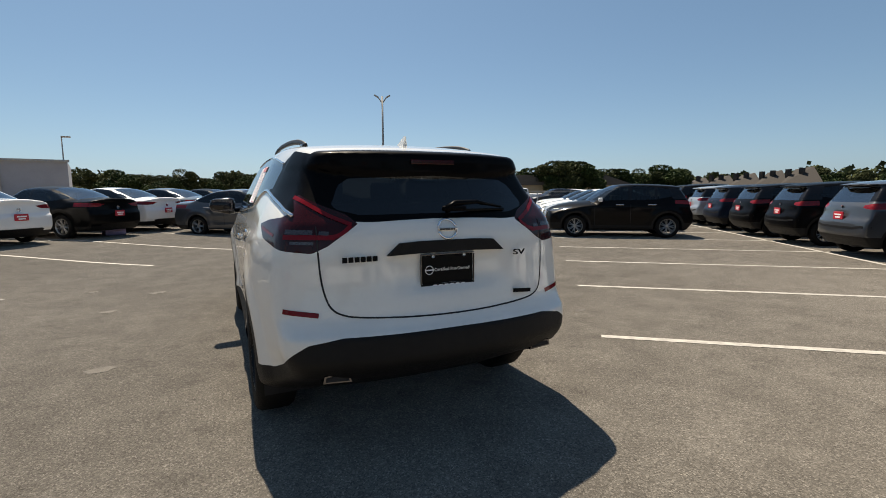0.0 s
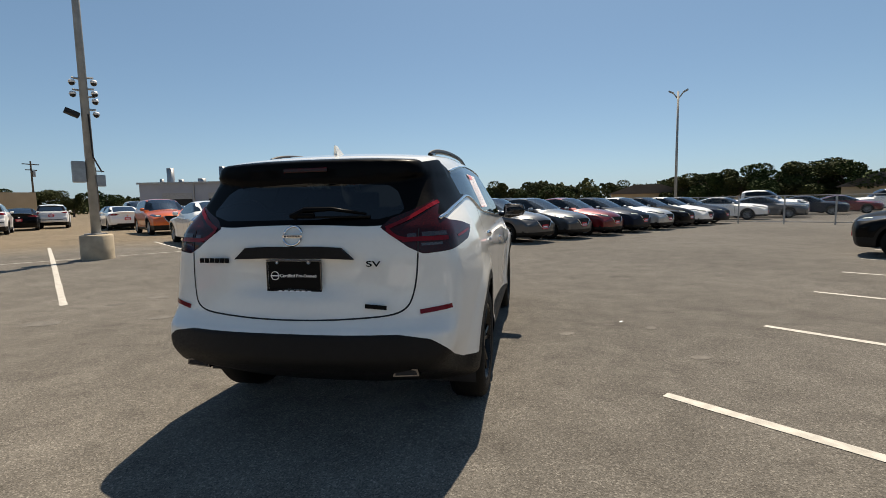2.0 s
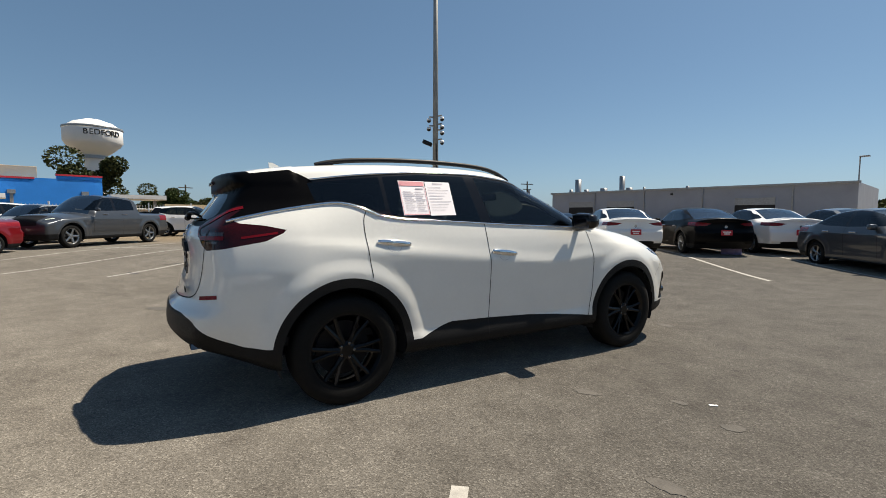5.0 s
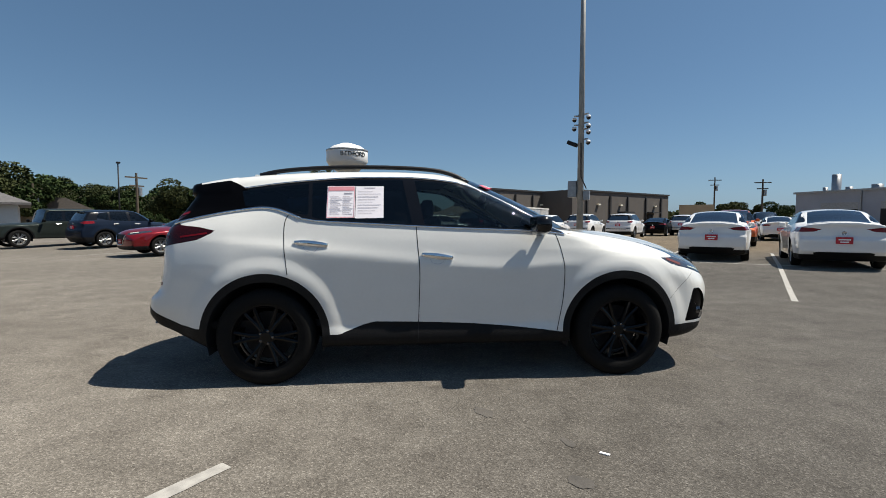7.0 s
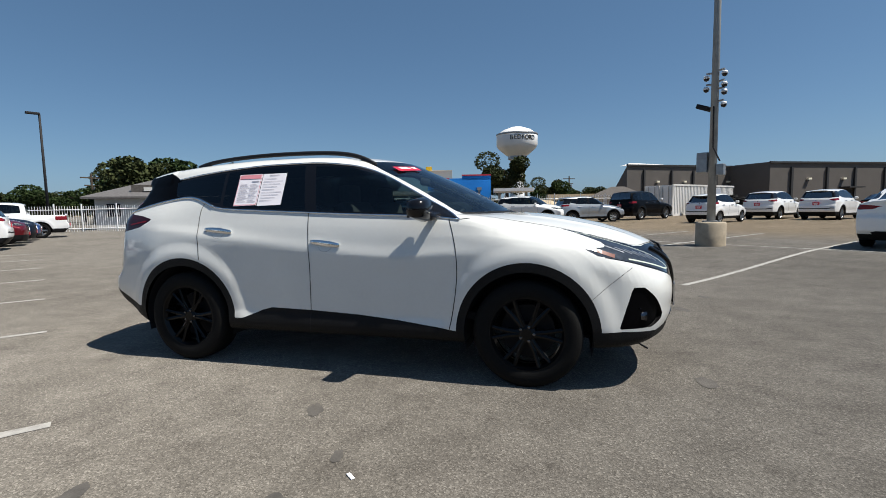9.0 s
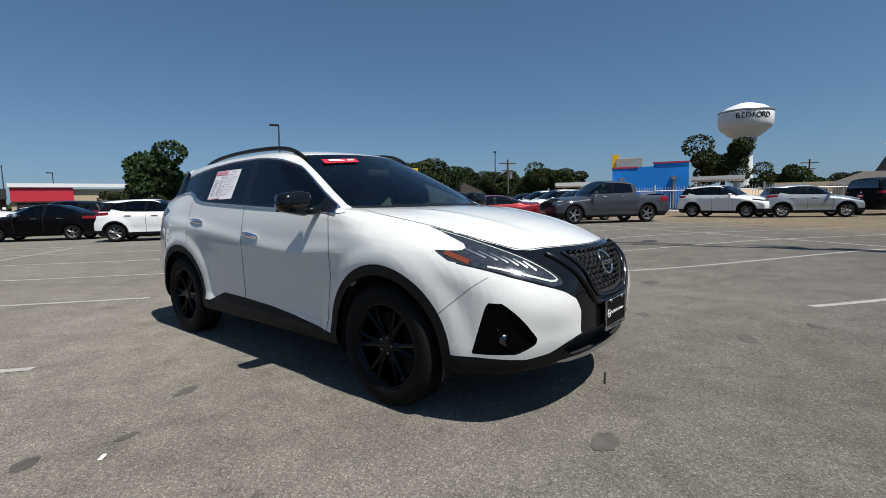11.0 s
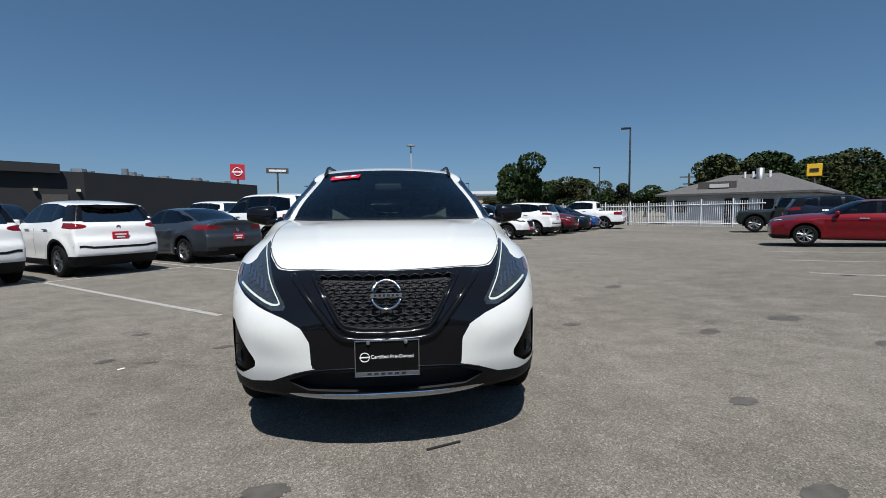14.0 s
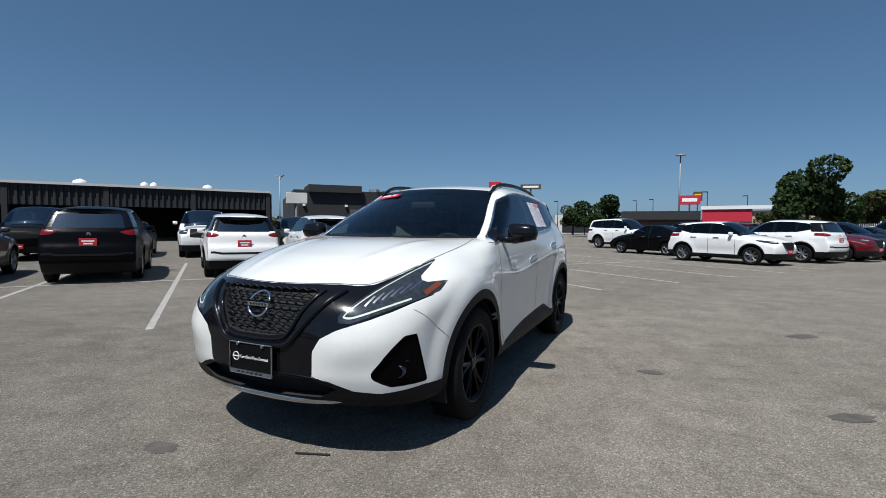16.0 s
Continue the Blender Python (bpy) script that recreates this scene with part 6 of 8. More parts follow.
def build_ground():
    """One sheet to the horizon, fine near the lot."""
    xs = sorted(set([-1600, -700, -300, -150] + [-90 + 2.5 * k for k in range(26)] + [-27 + 0.6 * k for k in range(91)] + [30 + 2.5 * k for k in range(25)] + [150, 300, 700, 1600]))
    vs = [(x, y, ground_z(x, y) if abs(x) < 160 and abs(y) < 160 else 0.15 if -0.85 * x + 0.53 * y > 11 else 0.0) for y in xs for x in xs]
    n = len(xs)
    fs = [(j * n + i, j * n + i + 1, (j + 1) * n + i + 1, (j + 1) * n + i) for j in range(n - 1) for i in range(n - 1)]
    ob = new("ground", mesh_from("ground", vs, fs, lot_material()))
    tagged(ob, "sun-bleached tan asphalt car lot with oil spots", "ground", kind="structure")


build_ground()
M["line_paint"] = plain("line_paint", (0.32, 0.308, 0.285), 0.8, 0, 0, 0.25, 14, 0.2, 120)
M["oil"] = plain("oil_stain", (0.035, 0.032, 0.03), 0.75, 0, 0, 0.5, 3)


def stripe(p, q, width=0.10, worn=0.0):
    """A painted line, laid on the ground in short lengths with ragged ends and worn gaps."""
    d = (q - p)
    L = d.length
    d.normalize()
    s = Vector((-d.y, d.x, 0))
    bm = bmesh.new()
    t = 0.0
    rnd = random.Random(int(p.x * 100) * 7 + int(p.y * 100))
    prev = None
    while t <= L:
        w = width / 2 * (1 + rnd.uniform(-0.09, 0.09))
        c = p + d * t
        z = ground_z(c.x, c.y) + 0.004
        row = (bm.verts.new((c.x - s.x * w, c.y - s.y * w, z)), bm.verts.new((c.x + s.x * w, c.y + s.y * w, z)))
        if prev and rnd.random() > worn:
            bm.faces.new((prev[0], row[0], row[1], prev[1]))
        prev = row
        t += 0.12
    bmesh.ops.recalc_face_normals(bm, faces=bm.faces)
    for f in bm.faces:
        if f.normal.z < 0:
            f.normal_flip()
    ob = part("parking_line", bm, M["line_paint"], None)
    tagged(ob, "worn white painted parking stall line on asphalt", "road marking", "parking lines")


for b in (-16.1, -13.4, -10.7, -8.02, -5.31, -2.74, 0.19, 2.66, 5.19, 7.66, 10.16, 12.66, 15.16, 17.66, 20.16):
    stripe(lot(2.45 + 0.05 * max(0, -b), b + 0.03), lot(13.6, b - 0.36), 0.09)
stripe(lot(8.15, -13), lot(8.15, 23), 0.10, 0.01)
for b, end in ((-18.3, -3.9), (-15.6, -4.0), (-13.0, -4.15), (-10.3, -4.3), (-7.65, -4.4), (-5.02, -4.55), (-2.5, -4.70), (0.47, -4.95), (3.35, -5.3), (5.95, -5.4), (8.6, -5.5), (11.2, -5.5), (13.9, -5.5), (16.6, -5.5), (19.3, -5.5)):
    stripe(lot(end, b), lot(-16.2, b + 0.40), 0.09)
stripe(lot(-10.8, -20), lot(-10.8, 25), 0.10, 0.03)


def stain(x, y, rx, ry, rot, seed, mat="oil"):
    rnd = random.Random(seed)
    bm = bmesh.new()
    vs = []
    for k in range(22):
        a = 2 * math.pi * k / 22
        r = 1 + rnd.uniform(-0.18, 0.18)
        px, py = math.cos(a) * rx * r, math.sin(a) * ry * r
        X, Y = x + px * math.cos(rot) - py * math.sin(rot), y + px * math.sin(rot) + py * math.cos(rot)
        vs.append(bm.verts.new((X, Y, ground_z(X, Y) + 0.003)))
    bm.faces.new(vs)
    for f in bm.faces:
        if f.normal.z < 0:
            f.normal_flip()
    ob = part("oil_stain", bm, M[mat], None)
    tagged(ob, "dark oil stain soaked into the asphalt", "stain", "oil stains")


M["lilac"] = plain("lilac_plastic", (0.35, 0.28, 0.50), 0.5, 0, 0, 0.2, 8)
M["oil_faint"] = plain("faint_oil_stain", (0.078, 0.071, 0.063), 0.85, 0, 0, 0.3, 9, 0.3, 90)
for i, (x, y, rx, ry, r) in enumerate([(-9.9, -1.9, 0.7, 0.10, 1.5), (-9.8, -0.6, 0.9, 0.12, 1.5), (-9.7, 0.9, 0.8, 0.09, 1.6), (-10.2, -0.3, 0.3, 0.2, 0.3), (-9.7, 2.4, 0.5, 0.12, 1.6), (-8.5, -3.2, 0.25, 0.08, 0.4)]):
    stain(x, y, rx, ry, r, i)
for i, (x, y, rx, ry, r) in enumerate([(-4.5, -0.17, 0.21, 0.14, 0.3), (-4.35, 1.42, 0.17, 0.11, 0.2), (-4.55, 0.88, 0.13, 0.07, 0.6), (-3.27, 0.26, 0.15, 0.08, 0.5), (-1.99, -0.22, 0.10, 0.07, 0.2), (2.42, 0.51, 0.07, 0.05, 0.8), (1.55, 0.18, 0.09, 0.05, 0.4), (0.51, 2.62, 0.11, 0.06, 0.1), (-1.93, 2.92, 0.13, 0.07, 0.4), (-2.33, 1.94, 0.10, 0.06, 0.2), (-3.6, -2.6, 0.2, 0.1, 0.7), (2.6, -0.41, 0.09, 0.05, 0.2), (-2.77, 3.36, 0.10, 0.05, 0.9), (2.01, 0.59, 0.06, 0.03, 0.3)]):
    stain(x, y, rx, ry, r, 50 + i, "oil_faint")
tagged(part("wood_stick", bm_box(-0.33, 2.30, 0.006, 0.20, 0.012, 0.010, 0.003, Matrix.Rotation(0.35, 4, "Z")), M["interior"], None), "short dark stick lying on the asphalt", "debris")
tagged(part("plastic_crate", bm_box(-4.10, 12.55, ground_z(-4.1, 12.55) + 0.11, 0.55, 0.35, 0.22, 0.03, Matrix.Rotation(0.5, 4, "Z")), M["lilac"], None), "small pale lilac plastic crate on the asphalt", "crate")
tagged(part("paper_scrap", bm_box(2.16, 0.74, 0.004, 0.055, 0.02, 0.006, 0.002, Matrix.Rotation(0.9, 4, "Z")), M["white_print"], None), "small white paper scrap on the asphalt", "litter")


# ---- buildings ----
def wall_mat(name, color, var=0.08):
    return plain(name, color, 0.85, 0, 0, var, 0.7, 0.15, 25)


M["wall_grey"] = wall_mat("wall_pale_grey", (0.28, 0.31, 0.37))
M["wall_brown"] = wall_mat("wall_brown_grey", (0.095, 0.085, 0.078))
M["wall_dark"] = wall_mat("wall_charcoal", (0.021, 0.022, 0.025))
M["wall_blue"] = wall_mat("wall_blue", (0.006, 0.21, 0.68))
M["wall_white"] = wall_mat("wall_white", (0.55, 0.54, 0.52))
M["wall_tan"] = wall_mat("wall_tan", (0.42, 0.33, 0.22))
M["brick"] = wall_mat("wall_brick", (0.16, 0.075, 0.05), 0.25)
M["roof_grey"] = plain("roof_shingle", (0.105, 0.10, 0.10), 0.9, 0, 0, 0.25, 6)
M["roof_brown"] = plain("roof_brown", (0.085, 0.075, 0.068), 0.9, 0, 0, 0.25, 6)
# Roof brown darkened: the shade on the apartments' near slopes is in this colour.
M["roof_shaded"] = plain("roof_shaded", (0.030, 0.026, 0.024), 0.9, 0, 0, 0.25, 6)
M["metal_grey"] = plain("galvanised", (0.30, 0.31, 0.32), 0.45, 0.7, 0, 0.2, 8)
M["pole_grey"] = plain("pole_grey", (0.28, 0.28, 0.27), 0.6, 0.2, 0, 0.2, 5)
M["concrete"] = plain("concrete", (0.32, 0.27, 0.20), 0.9, 0, 0, 0.3, 4, 0.4, 40)
M["fence_white"] = plain("fence_white", (0.7, 0.7, 0.7), 0.5, 0, 0, 0.05)
M["red_paint"] = plain("red_fascia", (0.45, 0.02, 0.04), 0.5, 0, 0, 0.05)
M["yellow"] = plain("yellow_panel", (0.75, 0.45, 0.02), 0.5, 0, 0, 0.05)
# Near-black stands in for the shade inside openings; also colours doors and panes.
M["near_black"] = plain("near_black_fill", (0.012, 0.012, 0.014), 0.8, 0, 0, 0.1)
M["lamp_glow"] = plain("wall_lamp", (0.85, 0.8, 0.65), 0.4, 0, 0, 0)


def block(parent, name, mat, p, q, depth, z0, z1, bevel=0.0, label=""):
    """A wall block whose front runs from p to q (plan), with its depth to the far side from the lot."""
    p, q = Vector((*p, 0)), Vector((*q, 0))
    d = (q - p)
    L = d.length
    d.normalize()
    n = Vector((-d.y, d.x, 0))
    c = (p + q) / 2
    if n.dot(c) < 0:
        n = -n
    c = c + n * depth / 2
    m = Matrix.Rotation(math.atan2(d.y, d.x), 4, "Z")
    return part(name, bm_box(c.x, c.y, (z0 + z1) / 2, L, depth, z1 - z0, bevel, m), M[mat], parent, label)


def on_wall(p, q, t, out=0.0):
    p, q = Vector((*p, 0)), Vector((*q, 0))
    d = (q - p).normalized()
    n = Vector((-d.y, d.x, 0))
    if n.dot((p + q) / 2) > 0:
        n = -n
    return p.lerp(q, t) + n * out, math.atan2(d.y, d.x)


def panel(parent, name, mat, p, q, t0, t1, z0, z1, out=0.05, thick=0.1, label=""):
    a, ang = on_wall(p, q, t0, out)
    b, _ = on_wall(p, q, t1, out)
    c = (a + b) / 2
    return part(name, bm_box(c.x, c.y, (z0 + z1) / 2, (b - a).length, thick, z1 - z0, 0.0, Matrix.Rotation(ang, 4, "Z")), M[mat], parent, label)


def grey_workshop():
    base = new("workshop_building")
    tagged(base, "long pale grey workshop with flat roof and roller doors", "building")
    p, q = (-47.5, 45.9), (-14.6, 53.0)
    block(base, "wall", "wall_grey", p, q, 16, 0, 4.6)
    panel(base, "parapet", "metal_grey", p, q, -0.005, 1.005, 4.5, 4.72, 0.1, 0.3)
    for t in (0.085, 0.255, 0.70):
        panel(base, "door_surround", "wall_grey", p, q, t - 0.006, t + 0.116, 0, 3.5, 0.02, 0.12)
        panel(base, "roller_door", "metal_grey", p, q, t, t + 0.11, 2.6, 3.35, 0.06, 0.12)
        # flat near-black sheet paints the shaded inside below the raised door
        panel(base, "doorway_shade_sheet", "near_black", p, q, t, t + 0.11, 0, 2.6, 0.05, 0.1)
    for t in (0.2, 0.4, 0.6, 0.85):
        panel(base, "downpipe", "metal_grey", p, q, t, t + 0.004, 0, 4.5, 0.1, 0.12)
    for t, h, r in ((0.07, 2.1, 0.45), (0.27, 2.2, 0.38), (0.035, 0.7, 0.25), (0.11, 0.6, 0.35), (0.30, 0.6, 0.45), (0.36, 0.6, 0.15), (0.19, 0.7, 0.5), (0.52, 0.5, 0.2)):
        c, _ = on_wall(p, q, t, -3)
        part("roof_vent", bm_lathe([(0, 4.6 + h), (r, 4.6 + h), (r, 4.4)], 14, "z", (c.x, c.y, 0)), M["metal_grey"], base, "", True)
    c, _ = on_wall(p, q, 0.13, 0.2)
    panel(base, "wall_lamp", "near_black", p, q, 0.50, 0.505, 3.9, 4.1, 0.2, 0.3)


def brown_store():
    base = new("store_building")
    tagged(base, "long brown-grey flat-roofed commercial building with wall lamps", "building")
    p, q = (-53, 6.9), (-63.5, 21.8)
    P, Q = Vector((*p, 0)), Vector((*q, 0))
    n = Vector((-0.817, -0.576, 0))
    bm = bmesh.new()
    rows = [[bm.verts.new((v.x, v.y, z)) for v, z in ((P, 0), (P, 5.5), (P + n * 2.4, 2.6), (P + n * 2.4, 0))], [bm.verts.new((v.x, v.y, z)) for v, z in ((Q, 0), (Q, 5.5), (Q + n * 2.4, 2.6), (Q + n * 2.4, 0))]]
    for i in range(4):
        bm.faces.new((rows[0][i], rows[0][(i + 1) % 4], rows[1][(i + 1) % 4], rows[1][i]))
    bm.faces.new(rows[0]); bm.faces.new(rows[1])
    bmesh.ops.recalc_face_normals(bm, faces=bm.faces)
    part("wall", bm, M["wall_brown"], base)
    bm = bmesh.new()
    T = P.lerp(Q, 0.62)
    low = [bm.verts.new((v.x, v.y, z)) for v, z in ((P + n * 0.4, 5.55), (T + n * 0.4, 5.55), (T + n * 1.2, 5.55), (P + n * 1.2, 5.55))]
    hi = [bm.verts.new((v.x, v.y, z)) for v, z in ((P.lerp(Q, 0.06) + n * 0.8, 5.88), (T + n * 0.8, 5.62))]
    for f in ((low[0], low[1], hi[1], hi[0]), (low[2], low[3], hi[0], hi[1]), (low[3], low[0], hi[0]), (low[1], low[2], hi[1]), (low[3], low[2], low[1], low[0])):
        bm.faces.new(f)
    bmesh.ops.recalc_face_normals(bm, faces=bm.faces)
    part("roof_ridge", bm, M["fence_white"], base, "white metal roof ridge")
    p2, q2 = (-57, 22.2), (-69, 42.7)
    block(base, "wall", "wall_brown", p2, q2, 22, 0, 5.6)
    for (a, b) in ((p, q), (p2, q2)):
        panel(base, "coping", "wall_dark", a, b, -0.004, 1.004, 5.45, 5.65, 0.05, 0.2)
        for t in (0.12, 0.34, 0.52, 0.72, 0.9):
            panel(base, "downpipe", "wall_dark", a, b, t, t + 0.012, 0.5, 5.0, 0.1, 0.2)
        for t in (0.22, 0.44, 0.82):
            panel(base, "wall_lamp", "lamp_glow", a, b, t, t + 0.02, 3.6, 3.8, 0.15, 0.3)
    for t in (0.45, 0.75):
        panel(base, "door", "near_black", p2, q2, t, t + 0.06, 0, 2.4, 0.05, 0.1)
        panel(base, "door_canopy", "wall_dark", p2, q2, t - 0.02, t + 0.08, 2.6, 2.75, 0.6, 1.2)


def container_unit():
    base = new("shipping_container")
    tagged(base, "white corrugated steel shipping container", "container")
    o = Vector((-38.8, 9.2, ground_z(-38.8, 9.2)))
    c = o - U * 6.1 - W_DIR * 1.22
    rot = Matrix.Rotation(math.atan2(U.y, U.x), 4, "Z")
    part("shell", bm_box(c.x, c.y, c.z + 1.32, 12.1, 2.36, 2.5, 0.0, rot), M["fence_white"], base)
    for k in range(44):
        s = o - U * (0.15 + 0.275 * k) - W_DIR * 0.03
        part("wall_rib", bm_box(s.x, s.y, s.z + 1.32, 0.14, 0.06, 2.4, 0.0, rot), M["wall_white"], base)
    for s, nm in ((0.07, "top_rail"), (2.57, "top_rail")):
        r = o - U * 6.1 - W_DIR * 0.02
        part(nm, bm_box(r.x, r.y, r.z + s, 12.2, 0.1, 0.14, 0.0, rot), M["wall_white"], base)
    for k in (0.05, 1.2, 2.4):
        s = o + U * 0.02 - W_DIR * k
        part("door_post", bm_box(s.x, s.y, s.z + 1.32, 0.08, 0.1, 2.5, 0.0, rot), M["wall_white"], base)
    for k in (0.35, 0.9, 1.55, 2.1):
        s = o + U * 0.03 - W_DIR * k
        part("lock_rod", bm_box(s.x, s.y, s.z + 1.32, 0.05, 0.05, 2.3, 0.0, rot), M["metal_grey"], base)
    s = o - U * 8.2 + W_DIR * 0.02
    part("notice_panel", bm_box(s.x, s.y, s.z + 2.0, 1.8, 0.06, 0.7, 0.0, rot), M["wall_grey"], base)


def tyre_stack():
    vs, fs = lathe([(0.20, -0.10), (0.32, -0.11), (0.36, -0.05), (0.36, 0.05), (0.32, 0.11), (0.20, 0.10), (0.20, -0.10)], 18, "z")
    me = mesh_from("loose_tyre", vs, fs, M["rubber"])
    rnd = random.Random(4)
    for k in range(16):
        for lay_n in range(rnd.randint(4, 8)):
            c = Vector((-38.8, 9.2, 0)) - U * (1.8 + 0.72 * k) + W_DIR * (0.75 + 0.35 * (k % 3))
            ob = new("loose_tyre", me)
            tilt = 0 if rnd.random() < 0.75 else rnd.uniform(20, 70)
            ob.matrix_basis = pose(c.x + rnd.uniform(-0.1, 0.1), c.y + rnd.uniform(-0.1, 0.1), 0.26 + 0.215 * lay_n + (0.1 if tilt else 0), tilt * 0.3, 0, rnd.uniform(0, 360))
            tagged(ob, "worn black tyre in a stacked pile beside the container", "tyre", "stacked tyres")


def blue_shop():
    base = new("drive_in_shop")
    tagged(base, "bright blue flat-roofed drive-in with red coping and canopies", "building")
    def at(az, d):
        return (2.36 + d * math.sin(radians(az)), 3.8 + d * math.cos(radians(az)))
    p, q = at(-110.8, 50), at(-103.0, 50)
    block(base, "wall", "wall_blue", p, q, 9, 0, 4.3)
    for t0, t1, z in ((0, 0.34, 4.2), (0.55, 1.0, 4.55)):
        panel(base, "raised_parapet", "wall_blue", p, q, t0, t1, 4.1, z, -0.2, 0.4)
        panel(base, "coping", "red_paint", p, q, t0 - 0.005, t1 + 0.005, z, z + 0.14, -0.2, 0.5)
    for t in (0.12, 0.80):
        panel(base, "downpipe", "metal_grey", p, q, t, t + 0.03, 0.2, 3.0, 0.12, 0.2)
        panel(base, "pipe_head", "metal_grey", p, q, t - 0.02, t + 0.05, 3.0, 3.3, 0.15, 0.3)
    panel(base, "service_door", "wall_grey", p, q, 0.38, 0.57, 0, 1.8, 0.05, 0.1)
    c, ang = on_wall(p, q, 0.22, -3)
    part("roof_unit", bm_box(c.x, c.y, 4.85, 2.5, 2.0, 1.0, 0.03, Matrix.Rotation(ang, 4, "Z")), M["wall_tan"], base)
    c, _ = on_wall(p, q, 0.02, -2.5)
    part("roof_sign", bm_box(c.x, c.y, 5.0, 0.7, 0.3, 1.6, 0.02, Matrix.Rotation(ang, 4, "Z")), M["yellow"], base)
    for a0, a1, z in ((-117.2, -110.6, 2.9), (-102.8, -97.9, 3.05)):
        a, b = at(a0, 47), at(a1, 47)
        block(base, "canopy_roof", "fence_white", a, b, 5, z - 0.35, z)
        block(base, "canopy_edge", "wall_tan", a, b, 0.3, z - 0.42, z - 0.3)
        for t in (0.15, 0.85):
            s, _ = on_wall(a, b, t, -2.0)
            part("canopy_post", bm_box(s.x, s.y, z / 2 - 0.2, 0.25, 0.25, z - 0.4), M["metal_grey"], base)


def white_house():
    base = new("office_house")
    tagged(base, "low white-walled house with grey hipped shingle roof", "house")
    def at(az, d):
        return (1.44 + d * math.sin(radians(az)), 4.33 + d * math.cos(radians(az)))
    p, q = at(-147.2, 46), at(-134.8, 43.5)
    block(base, "wall", "wall_white", p, q, 9, 0, 2.6)
    P, Q = Vector((*p, 0)), Vector((*q, 0))
    d = (Q - P).normalized()
    n = Vector((-d.y, d.x, 0))
    n = n if n.dot(P) > 0 else -n
    bm = bmesh.new()
    e = [P - d * 0.7 - n * 0.7, Q + d * 0.7 - n * 0.7, Q + d * 0.7 + n * 9.7, P - d * 0.7 + n * 9.7]
    L = (Q - P).length
    r = [P + d * L * 0.35 + n * 4.5, P + d * L * 0.72 + n * 4.5]
    ev = [bm.verts.new((v.x, v.y, 2.55)) for v in e]
    lo = [bm.verts.new((v.x, v.y, 2.40)) for v in e]
    rv = [bm.verts.new((v.x, v.y, 4.2)) for v in r]
    for f in ((ev[0], ev[1], rv[1], rv[0]), (ev[1], ev[2], rv[1]), (ev[2], ev[3], rv[0], rv[1]), (ev[3], ev[0], rv[0]), (lo[3], lo[2], lo[1], lo[0])):
        bm.faces.new(f)
    for i in range(4):
        bm.faces.new((lo[i], lo[(i + 1) % 4], ev[(i + 1) % 4], ev[i]))
    bmesh.ops.recalc_face_normals(bm, faces=bm.faces)
    part("roof", bm, M["roof_grey"], base, "grey shingle roof")
    panel(base, "roof_sign_board", "roof_brown", p, q, 0.24, 0.52, 2.9, 3.5, -0.6, 0.3)
    panel(base, "sign_face", "wall_white", p, q, 0.33, 0.47, 3.0, 3.3, -0.4, 0.1)
    for t in (0.46, 0.57, 0.82):
        panel(base, "door", "near_black", p, q, t, t + 0.055, 0, 2.1, 0.05, 0.12)
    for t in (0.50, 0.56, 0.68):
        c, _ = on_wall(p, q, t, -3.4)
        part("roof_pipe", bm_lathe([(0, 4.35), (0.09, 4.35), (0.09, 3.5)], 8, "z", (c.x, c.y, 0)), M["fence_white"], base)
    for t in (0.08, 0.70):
        panel(base, "window", "near_black", p, q, t, t + 0.09, 1.0, 2.0, 0.05, 0.12)
    c, _ = on_wall(p, q, 0.62, -3)
    part("chimney_vent", bm_lathe([(0, 4.6), (0.28, 4.55), (0.28, 3.3)], 12, "z", (c.x, c.y, 0)), M["metal_grey"], base, "", True)


